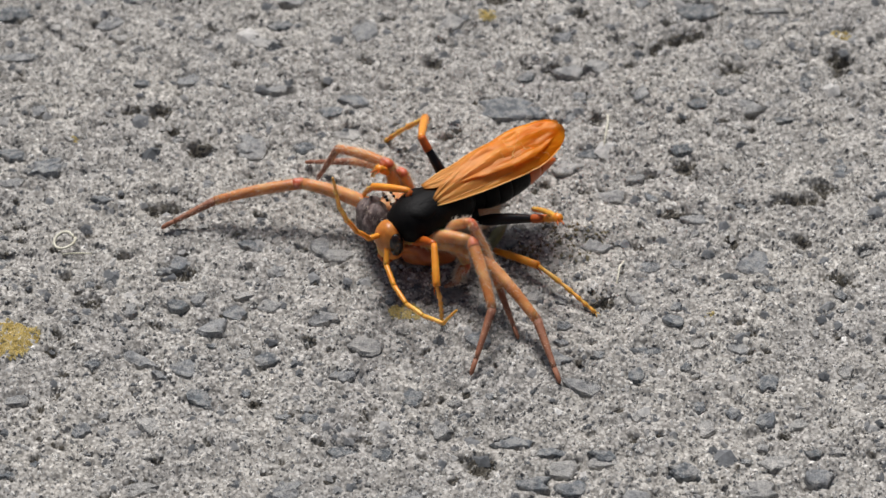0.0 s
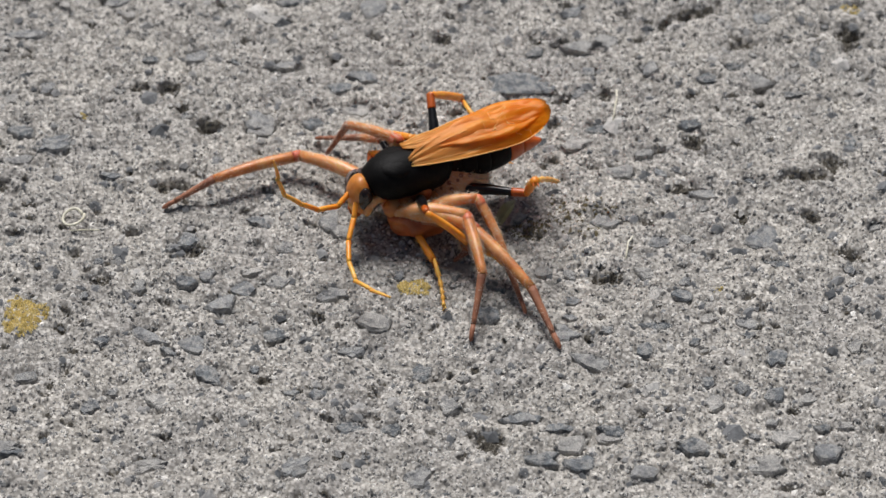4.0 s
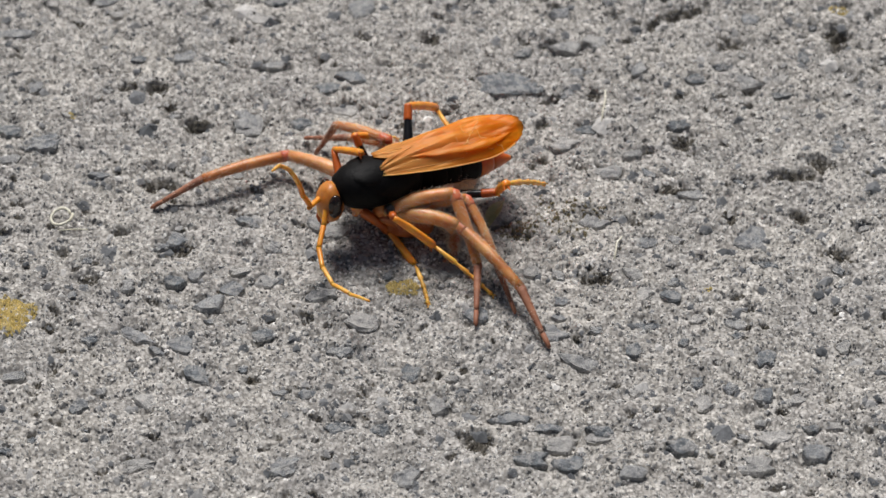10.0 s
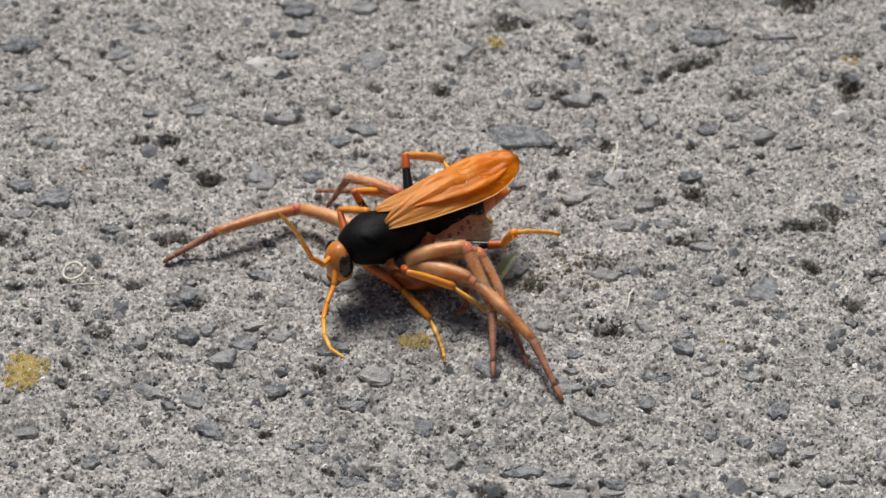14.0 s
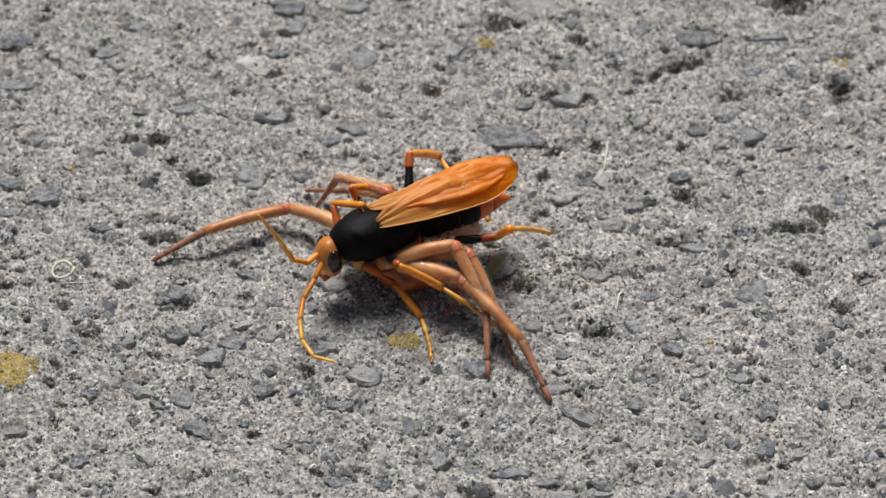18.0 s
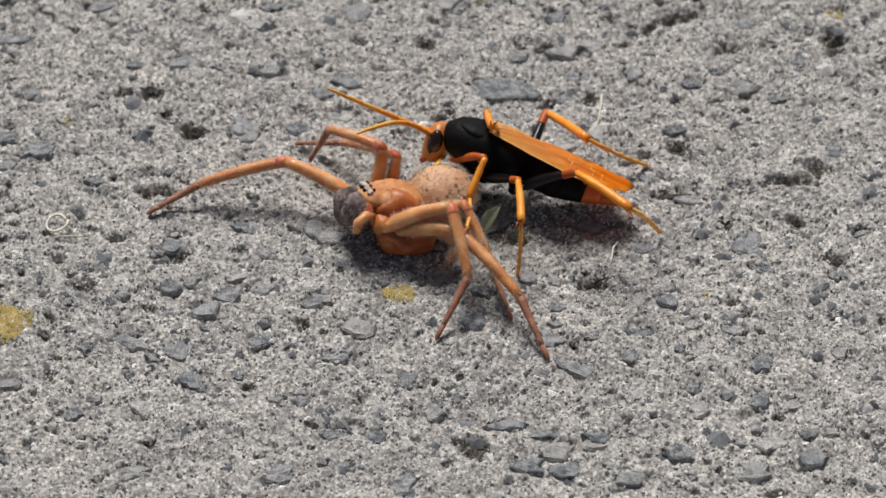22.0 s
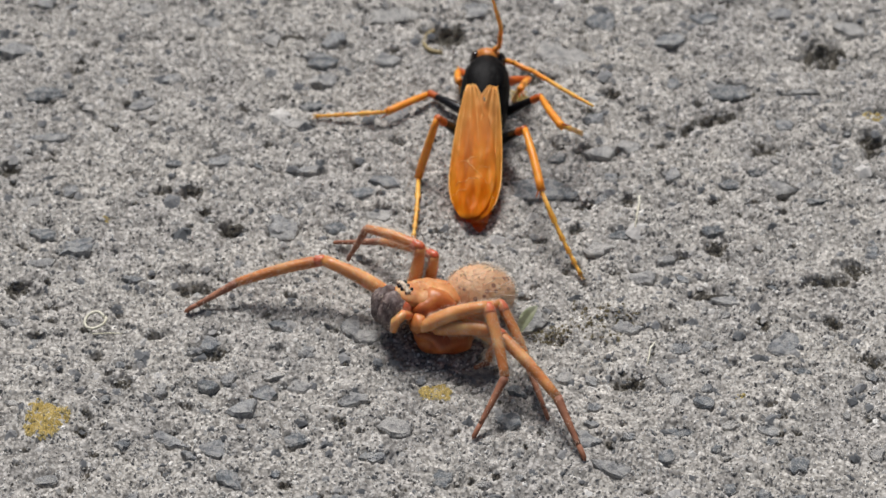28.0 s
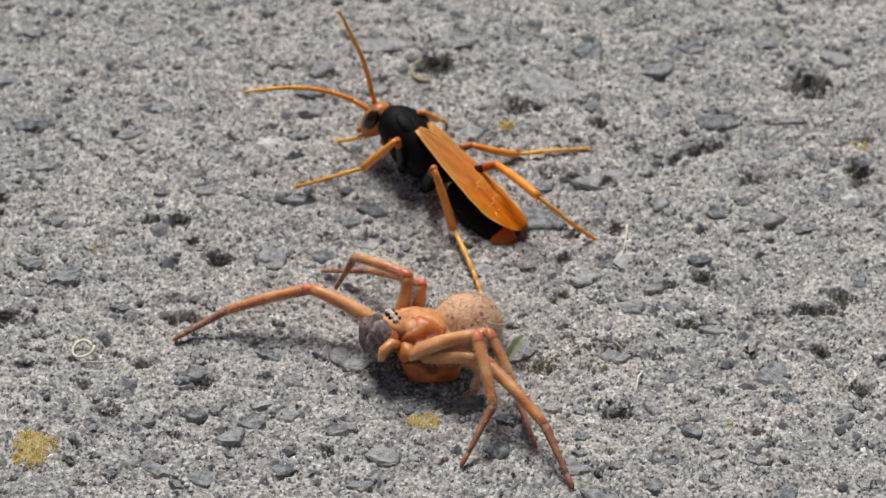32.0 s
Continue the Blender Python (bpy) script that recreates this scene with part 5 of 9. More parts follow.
    walk(WASP_LEGS["FL"][2], [
        (0, pose(0.00568, 0.01090, -0.00209, 0, 84.73, -159.73)),
        (1, pose(0.00326, 0.01167, -0.00268, -2.97, 69.21, -162.75)),
        (2, pose(0.00238, 0.01277, -0.00257, -105.67, 72.17, 91.35)),
        (5, pose(-0.00086, 0.00904, -0.00961, -118.59, 2.37, 73.92)),
        (7, pose(0.00003, 0.01122, -0.00958, -118.61, -2.04, 65.29)),
        (9, pose(-0.00289, 0.00841, -0.00932, -118.52, 2.99, 76.71)),
        (11, pose(-0.00313, 0.00833, -0.00938, -118.32, 2.42, 80.87)),
        (13, pose(-0.00226, 0.00896, -0.00970, -118.55, 1.47, 74.1)),
        (16, pose(-0.00276, 0.00953, -0.00949, -118.54, -0.33, 75.18)),
        (18, pose(-0.00303, 0.00902, -0.00958, -118.53, 2.11, 75.97)),
        (18.5, pose(-0.00381, 0.00838, -0.00939, -117.86, 4.41, 87.7)),
        (19, pose(-0.00021, 0.01209, -0.00646, -118.7, 34.96, 85.29)),
        (19.5, pose(-0.00160, 0.00996, -0.00446, -124.5, 30.19, 74.54)),
        (20, pose(-0.00100, 0.01039, -0.00509, -119.81, 27.27, 84.29)),
        (21, pose(0.00013, 0.00704, -0.00400, -120.75, 21.41, 82)),
        (22, pose(-0.00108, 0.00733, -0.00510, -115.29, 9.29, 102.32)),
        (22.5, pose(0.00246, 0.00994, -0.00164, -122.8, 33.32, 82.29)),
        (23, pose(0.00552, 0.00573, -0.00302, -132.23, 23.98, 62.83)),
        (23.25, pose(0.00424, 0.00581, -0.00306, -153.41, 66, 35.1)),
        (23.5, pose(0.00296, 0.00589, -0.00311, 92.91, 60.8, -84.26)),
        (24, pose(0.00424, 0.00800, -0.00347, 173.4, 59.18, 4.42)),
        (24.5, pose(0.00417, 0.00807, -0.00429, 145.69, 53.7, -28.52)),
        (25, pose(-0.00175, 0.00844, -0.00116, -111.99, 40.24, 90.18)),
        (25.5, pose(0.00513, 0.00636, -0.00264, -102.21, 44.36, 104.65)),
        (27.5, pose(0.00177, 0.00445, -0.00215, 110.25, 74.25, -46.3)),
        (28, pose(0.00315, 0.00404, -0.00269, 143.18, 76.8, -12.36)),
        (29, pose(0.00249, 0.00685, -0.00312, 170.84, 73.96, 16.18)),
        (30, pose(0.00105, 0.00382, -0.00355, 150.49, 68.46, -5.26)),
        (31, pose(0.00488, 0.00352, -0.00533, 134.57, 46.33, -23.77)),
        (32, pose(0.00609, 0.00114, -0.00469, 132.9, 53.22, -25.95)),
    ])
    walk(WASP_LEGS["ML"][0], [
        (0, pose(-0.00160, 0.00190, -0.00410, 0, 40.1, 166.88)),
        (1, pose(-0.00160, 0.00190, -0.00410, -2.98, 29.7, 161.69)),
        (1.5, pose(-0.00160, 0.00190, -0.00410, -13.42, -2.61, 120.61)),
        (2, pose(-0.00160, 0.00190, -0.00410, 1.14, -33.57, 77.36)),
        (5, pose(-0.00160, 0.00190, -0.00410, 4.14, -28.7, 71.55)),
        (7, pose(-0.00160, 0.00190, -0.00410, 8.96, -30.51, 61.82)),
        (9, pose(-0.00160, 0.00190, -0.00410, 3.9, -32.62, 71.47)),
        (11, pose(-0.00160, 0.00190, -0.00410, 5.19, -33.43, 69.09)),
        (13, pose(-0.00160, 0.00190, -0.00410, 5.23, -31.53, 69.03)),
        (16, pose(-0.00160, 0.00190, -0.00410, 3.17, -33.22, 72.88)),
        (18, pose(-0.00160, 0.00190, -0.00410, 0.13, -36.86, 78.16)),
        (18.5, pose(-0.00160, 0.00190, -0.00410, -6.92, -41.19, 89.33)),
        (19, pose(-0.00160, 0.00190, -0.00410, -5, -52.45, 86.71)),
        (19.5, pose(-0.00160, 0.00190, -0.00410, -46.97, -21.21, 150)),
        (20, pose(-0.00160, 0.00190, -0.00410, -44.41, -14.44, 141.66)),
        (21, pose(-0.00160, 0.00190, -0.00410, -37.83, -27.52, 123.52)),
        (22, pose(-0.00160, 0.00190, -0.00410, -41.74, -26.43, 132.14)),
        (22.5, pose(-0.00160, 0.00190, -0.00410, -39.94, -26.79, 128.12)),
        (23, pose(-0.00160, 0.00190, -0.00410, -35.03, -25.87, 117.08)),
        (23.5, pose(-0.00160, 0.00190, -0.00410, -27.56, -51.72, 105.47)),
        (24, pose(-0.00160, 0.00190, -0.00410, -30.43, -54.88, 109.06)),
        (24.5, pose(-0.00160, 0.00190, -0.00410, -8.62, -50.11, 81.78)),
        (25, pose(-0.00160, 0.00190, -0.00410, -0.39, -38.04, 70.03)),
        (25.5, pose(-0.00160, 0.00190, -0.00410, -9.2, -38.2, 84.25)),
        (27.5, pose(-0.00160, 0.00190, -0.00410, -3.17, 21.75, 48.93)),
        (28, pose(-0.00160, 0.00190, -0.00410, -1.5, 17.89, 53.87)),
        (29, pose(-0.00160, 0.00190, -0.00410, -18.94, 32.78, 14.74)),
        (30, pose(-0.00160, 0.00190, -0.00410, -16.12, 32.65, 19.95)),
        (30.5, pose(-0.00160, 0.00190, -0.00410, -12.4, -14.72, 41.53)),
        (31, pose(-0.00160, 0.00190, -0.00410, -36.49, -58.73, 78.13)),
        (32, pose(-0.00160, 0.00190, -0.00410, -32.25, -51.89, 72.98)),
    ])
    walk(WASP_LEGS["ML"][1], [
        (0, pose(-0.00786, 0.00336, -0.00951, 0, -10.06, 111.45)),
        (1, pose(-0.00853, 0.00419, -0.00826, -1.95, -2.47, 129.12)),
        (2, pose(-0.00007, 0.00873, 0.00054, -3.92, 25.44, 119.52)),
        (5, pose(0.00073, 0.00889, -0.00007, 25.03, 42.9, 168.38)),
        (7, pose(0.00182, 0.00828, 0.00016, -7.03, 11.77, 106.23)),
        (9, pose(0.00065, 0.00861, 0.00043, 17.33, 40.85, 156.71)),
        (11, pose(0.00090, 0.00845, 0.00053, 24.03, 43.67, 166.65)),
        (13, pose(0.00096, 0.00859, 0.00029, 27.03, 38.97, 171.18)),
        (16, pose(0.00047, 0.00862, 0.00050, 13.48, 25.06, 146.1)),
        (18, pose(-0.00022, 0.00848, 0.00094, 25.36, 42.79, 166.99)),
        (18.5, pose(-0.00153, 0.00822, 0.00143, 23.32, 58.91, 164.38)),
        (19, pose(-0.00131, 0.00701, 0.00256, -19.99, 22.04, 104.13)),
        (19.5, pose(-0.00838, 0.00582, -0.00106, -15.3, 14.15, 119.11)),
        (20, pose(-0.00798, 0.00695, -0.00201, -16.58, 15.58, 114.11)),
        (21, pose(-0.00571, 0.00811, -0.00022, -18.05, 19.88, 109.29)),
        (22, pose(-0.00665, 0.00748, -0.00036, -17.55, 17.85, 110.84)),
        (22.5, pose(-0.00623, 0.00780, -0.00031, 63.67, 65.48, -149.72)),
        (23, pose(-0.00504, 0.00863, -0.00044, 61.77, 54.85, -151.9)),
        (23.5, pose(-0.00299, 0.00692, 0.00249, 15.1, -0.81, 128.06)),
        (24, pose(-0.00318, 0.00647, 0.00277, 16.19, 9.52, 142.29)),
        (24.5, pose(-0.00083, 0.00723, 0.00235, 11.52, 73.19, 136.29)),
        (25, pose(0.00066, 0.00812, 0.00108, -36.2, 45.76, 83.27)),
        (25.5, pose(-0.00094, 0.00847, 0.00109, -26.88, 47.11, 96.1)),
        (27.5, pose(0.00353, 0.00778, -0.00721, -16.47, -12.41, 125.81)),
        (28, pose(0.00311, 0.00836, -0.00668, -17.24, -16.51, 128.92)),
        (29, pose(0.00523, 0.00370, -0.00865, -13.59, -8.25, 112.06)),
        (30, pose(0.00505, 0.00431, -0.00863, -13.02, -6.96, 107.72)),
        (31, pose(-0.00070, 0.00617, 0.00308, -42.92, 62.51, 57.29)),
        (32, pose(-0.00008, 0.00686, 0.00251, -100.59, 75.04, -3.54)),
    ])
    walk(WASP_LEGS["ML"][2], [
        (0, pose(-0.01067, 0.01051, -0.00815, 0, 13.56, 105.01)),
        (1, pose(-0.01344, 0.01024, -0.00792, 1.79, 11.99, 113.07)),
        (2, pose(-0.00354, 0.01486, -0.00281, 11.91, 44.64, 133.4)),
        (5, pose(-0.00486, 0.01004, -0.00538, 11.75, 21.8, 133.11)),
        (7, pose(-0.00032, 0.01561, -0.00143, 16.93, 57.13, 140.86)),
        (9, pose(-0.00477, 0.01094, -0.00467, 6.82, 27.18, 126.36)),
        (11, pose(-0.00459, 0.00975, -0.00486, 7.87, 25.21, 128.74)),
        (13, pose(-0.00503, 0.00952, -0.00461, 7.22, 29.19, 127.3)),
        (16, pose(-0.00540, 0.01256, -0.00280, 32.73, 50.16, 165.76)),
        (18, pose(-0.00580, 0.00977, -0.00436, 12.03, 31.19, 134.84)),
        (18.5, pose(-0.00540, 0.00931, -0.00525, 4.76, 24.75, 119.44)),
        (19, pose(-0.00307, 0.01402, -0.00037, 23.56, 56.33, 146.99)),
        (19.5, pose(-0.01206, 0.01242, -0.00297, 122.99, 57.97, -103.92)),
        (20, pose(-0.01105, 0.01380, -0.00410, 131.3, 57.13, -94.08)),
        (21, pose(-0.00814, 0.01503, -0.00287, 120, 65.96, -106.89)),
        (22, pose(-0.00929, 0.01442, -0.00275, 116.19, 66.17, -111.05)),
        (22.25, pose(-0.00916, 0.01029, -0.00508, 1.18, 56.93, 127.61)),
        (22.5, pose(-0.00902, 0.00617, -0.00741, -11.27, 10.24, 107.08)),
        (23, pose(-0.00900, 0.00652, -0.00681, -9.7, 12.02, 115.18)),
        (23.25, pose(-0.00840, 0.00979, -0.00210, 10.09, 53.63, 148.68)),
        (23.5, pose(-0.00780, 0.01306, 0.00260, 93.57, 57.21, -116.75)),
        (24, pose(-0.00926, 0.01117, 0.00148, 107.87, 38.19, -97.76)),
        (24.25, pose(-0.00586, 0.00998, -0.00182, 16.71, 72.36, 162.48)),
        (24.5, pose(-0.00246, 0.00879, -0.00512, -33.11, 25.33, 103.5)),
        (25, pose(0.00130, 0.01352, -0.00451, -39.57, 12.8, 83.99)),
        (25.5, pose(-0.00150, 0.01375, -0.00462, -37.51, 4.97, 97.23)),
        (27.5, pose(-0.00093, 0.01396, -0.00554, -38.05, 4.27, 90.52)),
        (28, pose(-0.00158, 0.01418, -0.00446, -37.73, 7.08, 93.82)),
        (29, pose(0.00233, 0.01085, -0.00753, -40.74, 13.39, 77.04)),
        (30, pose(0.00269, 0.01169, -0.00769, -42.28, 16.93, 71.15)),
        (31, pose(0.00124, 0.00920, -0.00384, -78.81, 57.65, 17.03)),
        (32, pose(0.00193, 0.00673, -0.00503, -66.17, 48.04, 32.8)),
    ])
    walk(WASP_LEGS["HL"][0], [
        (0, pose(-0.00600, 0.00180, -0.00410, 0, -18.01, 128.38)),
        (1, pose(-0.00600, 0.00180, -0.00410, -2, -14.81, 135.44)),
        (2, pose(-0.00600, 0.00180, -0.00410, -4.17, -7.59, 146.56)),
        (5, pose(-0.00600, 0.00180, -0.00410, -3.26, -7.58, 139.65)),
        (7, pose(-0.00600, 0.00180, -0.00410, -2.91, -3.43, 136.03)),
        (9, pose(-0.00600, 0.00180, -0.00410, -5.12, -15.56, 149.33)),
        (11, pose(-0.00600, 0.00180, -0.00410, -5.66, -14.4, 151.39)),
        (13, pose(-0.00600, 0.00180, -0.00410, -3.08, -11.87, 140.08)),
        (16, pose(-0.00600, 0.00180, -0.00410, -3.51, -8.04, 142.55)),
        (18, pose(-0.00600, 0.00180, -0.00410, -5.39, -11.47, 153.63)),
        (18.5, pose(-0.00600, 0.00180, -0.00410, -9.1, -16.69, 168.77)),
        (19, pose(-0.00600, 0.00180, -0.00410, -7.11, -41.21, 164.77)),
        (19.5, pose(-0.00600, 0.00180, -0.00410, -12.28, -49.85, 171.98)),
        (20, pose(-0.00600, 0.00180, -0.00410, 2.23, -43.81, 152.2)),
        (21, pose(-0.00600, 0.00180, -0.00410, 2.57, -43.81, 151.71)),
        (22, pose(-0.00600, 0.00180, -0.00410, 1.62, -39.06, 153.16)),
        (22.5, pose(-0.00600, 0.00180, -0.00410, -1.87, -48.27, 158.19)),
        (23, pose(-0.00600, 0.00180, -0.00410, 22.89, -38.4, 122.84)),
        (23.5, pose(-0.00600, 0.00180, -0.00410, 22.25, -40.41, 123.85)),
        (24, pose(-0.00600, 0.00180, -0.00410, 14.15, -26.03, 138.46)),
        (24.5, pose(-0.00600, 0.00180, -0.00410, 22.94, -50.4, 124.61)),
        (25, pose(-0.00600, 0.00180, -0.00410, 40.27, -66.75, 104.57)),
        (25.5, pose(-0.00600, 0.00180, -0.00410, 35.89, -64.9, 109.36)),
        (27.5, pose(-0.00600, 0.00180, -0.00410, 42.15, -62.58, 102.38)),
        (28, pose(-0.00600, 0.00180, -0.00410, 32.77, -64.16, 112.88)),
        (29, pose(-0.00600, 0.00180, -0.00410, 47.35, -63.37, 96.64)),
        (30, pose(-0.00600, 0.00180, -0.00410, 44.96, -60.09, 99.36)),
        (31, pose(-0.00600, 0.00180, -0.00410, 58, -58.89, 84.24)),
        (32, pose(-0.00600, 0.00180, -0.00410, 43.07, -50.52, 102.43)),
    ])
    walk(WASP_LEGS["HL"][1], [
        (0, pose(-0.01249, 0.01000, -0.00070, 0, -44.88, 69.91)),
        (1, pose(-0.01358, 0.00926, -0.00129, -3.07, -45.48, 74.23)),
        (2, pose(-0.01510, 0.00781, -0.00265, -0.98, -52.98, 71.49)),
        (5, pose(-0.01431, 0.00886, -0.00265, -2.58, -52.74, 73.49)),
        (7, pose(-0.01390, 0.00942, -0.00344, -2.94, -50.67, 73.94)),
        (9, pose(-0.01511, 0.00720, -0.00115, 0.76, -47.59, 69.06)),
        (11, pose(-0.01535, 0.00690, -0.00136, -1.54, -49.3, 72.13)),
        (13, pose(-0.01426, 0.00871, -0.00184, -1.19, -51.45, 71.68)),
        (16, pose(-0.01465, 0.00842, -0.00256, -0.17, -51.07, 70.37)),
        (18, pose(-0.01566, 0.00659, -0.00191, -7.3, -48.56, 79.69)),
        (18.5, pose(-0.01633, 0.00385, -0.00094, -11.12, -34.94, 85.39)),
        (19, pose(-0.01398, 0.00397, 0.00315, -6.63, -24.5, 76.38)),
        (19.5, pose(-0.01302, 0.00279, 0.00431, -17.59, 5.07, 133.96)),
        (20, pose(-0.01302, 0.00550, 0.00352, -16.38, 10.57, 142.8)),
        (21, pose(-0.01299, 0.00556, 0.00351, -15.48, 7.52, 148.55)),
        (22, pose(-0.01362, 0.00566, 0.00283, -15.49, 0.34, 148.29)),
        (22.5, pose(-0.01280, 0.00452, 0.00411, -15.45, -2.62, 146.25)),
        (23, pose(-0.01067, 0.00904, 0.00273, -11.08, -16.26, 120.25)),
        (23.5, pose(-0.01067, 0.00876, 0.00303, -14.28, -3.59, 138.55)),
        (24, pose(-0.01340, 0.00835, 0.00073, -2.39, 34.56, 179.03)),
        (24.5, pose(-0.00998, 0.00757, 0.00438, -10.18, -5.6, 150.35)),
        (25, pose(-0.00709, 0.00600, 0.00601, -14.88, 62.2, 142.14)),
        (25.5, pose(-0.00755, 0.00620, 0.00586, 3.12, 50.69, 163.55)),
        (27.5, pose(-0.00709, 0.00675, 0.00566, -0.55, 56.98, 159.01)),
        (28, pose(-0.00786, 0.00622, 0.00580, -4.96, 56.71, 153.74)),
        (29, pose(-0.00657, 0.00670, 0.00573, -1.48, 67.53, 157.66)),
        (30, pose(-0.00689, 0.00721, 0.00543, 19.21, 61.49, -179.51)),
        (31, pose(-0.00543, 0.00745, 0.00532, 35.61, 64.79, -161.16)),
        (32, pose(-0.00751, 0.00863, 0.00439, 40.33, 47.61, -155.55)),
    ])
    walk(WASP_LEGS["HL"][2], [
        (0, pose(-0.01001, 0.01679, 0.00650, 0, 38, -105.11)),
        (1, pose(-0.01163, 0.01614, 0.00598, 2, 37.46, -101.84)),
        (2, pose(-0.01315, 0.01363, 0.00550, -12.55, 40.56, -124.76)),
        (5, pose(-0.01256, 0.01478, 0.00547, -19.35, 42.44, -135.01)),
        (7, pose(-0.01212, 0.01564, 0.00445, -21.15, 42.94, -137.65)),
        (9, pose(-0.01266, 0.01363, 0.00638, -24.64, 35.95, -143.14)),
        (11, pose(-0.01331, 0.01323, 0.00637, -29.46, 34.97, -151.44)),
        (13, pose(-0.01226, 0.01474, 0.00614, -32.93, 38.34, -157.25)),
        (16, pose(-0.01249, 0.01446, 0.00537, -31.37, 37.08, -154.7)),
        (18, pose(-0.01445, 0.01323, 0.00573, -26.6, 41.3, -147.17)),
        (18.5, pose(-0.01566, 0.01219, 0.00490, -17.93, 37.21, -133.5)),
        (19, pose(-0.01180, 0.01299, 0.00738, -12.3, 42.7, -124.77)),
        (19.5, pose(-0.02008, 0.01010, 0.00341, 24.09, 29.85, -66.96)),
        (20, pose(-0.02101, 0.01156, 0.00164, 1.16, 39.24, -106.21)),
        (21, pose(-0.02162, 0.01084, 0.00218, -0.81, 26.43, -109.82)),
        (22, pose(-0.02230, 0.01102, 0.00277, -1.66, 28.16, -111.66)),
        (22.5, pose(-0.02127, 0.01018, 0.00458, -15.29, 15.52, -147.07)),
        (23, pose(-0.01561, 0.01750, 0.00559, -5.15, 37.56, -125.02)),
        (23.5, pose(-0.01830, 0.01550, 0.00367, -38.37, 30.01, 178.66)),
        (24, pose(-0.02180, 0.00850, -0.00506, -42.02, -13.29, 155.65)),
        (24.5, pose(-0.01880, 0.01259, 0.00537, -41.86, 14.02, -179.97)),
        (25, pose(-0.01085, 0.00892, -0.00302, -41.41, -17.15, 164.19)),
        (25.5, pose(-0.01374, 0.00803, -0.00203, -47.43, -29.45, 179.25)),
        (27.5, pose(-0.01228, 0.00874, -0.00289, -48.96, -26.61, -177.5)),
        (28, pose(-0.01288, 0.00869, -0.00273, -48.63, -23.09, -178.27)),
        (29, pose(-0.01018, 0.00818, -0.00369, -41.11, -18.09, 160.57)),
        (30, pose(-0.01176, 0.00717, -0.00353, -41.81, -20.68, 162.69)),
        (31, pose(-0.00954, 0.00605, -0.00391, -38.09, -8.48, 148.05)),
        (32, pose(-0.01377, 0.00578, -0.00314, -37.97, 0.67, 146.39)),
    ])
    walk(WASP_LEGS["FR"][0], [
        (0, pose(0.00300, -0.00150, -0.00300, 0, -77.64, -173.89)),
        (1, pose(0.00300, -0.00150, -0.00300, -85.49, -20.91, -79.85)),
        (2, pose(0.00300, -0.00150, -0.00300, -81.41, -6.63, -96.76)),
        (5, pose(0.00300, -0.00150, -0.00300, -81, 0.29, -104.05)),
        (7, pose(0.00300, -0.00150, -0.00300, -81.09, -2.12, -98.47)),
        (9, pose(0.00300, -0.00150, -0.00300, -83.24, -26.68, -90.05)),
        (11, pose(0.00300, -0.00150, -0.00300, -82.13, -37.75, -92.11)),
        (13, pose(0.00300, -0.00150, -0.00300, -78.72, -29.16, -98.27)),
        (16, pose(0.00300, -0.00150, -0.00300, -78.06, -22.02, -99.81)),
        (18, pose(0.00300, -0.00150, -0.00300, -80.68, -34.04, -94.26)),
        (18.5, pose(0.00300, -0.00150, -0.00300, -86.67, -39.84, -84.33)),
        (19, pose(0.00300, -0.00150, -0.00300, -85.05, -17.25, -87.65)),
        (19.5, pose(0.00300, -0.00150, -0.00300, -97.57, -33.46, -59.21)),
        (20, pose(0.00300, -0.00150, -0.00300, -96.69, -31.36, -60.84)),
        (21, pose(0.00300, -0.00150, -0.00300, -93.13, -16.21, -69.58)),
        (22, pose(0.00300, -0.00150, -0.00300, -93.02, -12.96, -70.02)),
        (22.25, pose(0.00300, -0.00150, -0.00300, -128.43, -50.4, -10.16)),
        (22.5, pose(0.00300, -0.00150, -0.00300, 172.14, -31.51, 71.17)),
        (23, pose(0.00300, -0.00150, -0.00300, 170.62, -32.45, 74.03)),
        (23.5, pose(0.00300, -0.00150, -0.00300, 162.27, -29.57, 90.16)),
        (24, pose(0.00300, -0.00150, -0.00300, 168.65, -54.31, 80.85)),
        (24.5, pose(0.00300, -0.00150, -0.00300, -19.3, -65.56, -92.24)),
        (24.75, pose(0.00300, -0.00150, -0.00300, -34.37, -15.67, -71.36)),
        (25, pose(0.00300, -0.00150, -0.00300, -32.41, 35.21, -60.96)),
        (25.5, pose(0.00300, -0.00150, -0.00300, -17.41, 16.72, -27.89)),
        (27.5, pose(0.00300, -0.00150, -0.00300, -31.54, 26.82, -64.73)),
        (28, pose(0.00300, -0.00150, -0.00300, -26.62, 29.5, -54.33)),
        (29, pose(0.00300, -0.00150, -0.00300, -24.5, -32.69, -113.78)),
        (30, pose(0.00300, -0.00150, -0.00300, 16.81, -67.73, -163.92)),
        (31, pose(0.00300, -0.00150, -0.00300, 90.81, -74.94, 119.2)),
        (32, pose(0.00300, -0.00150, -0.00300, 34.65, -76.18, 176.9)),
    ])
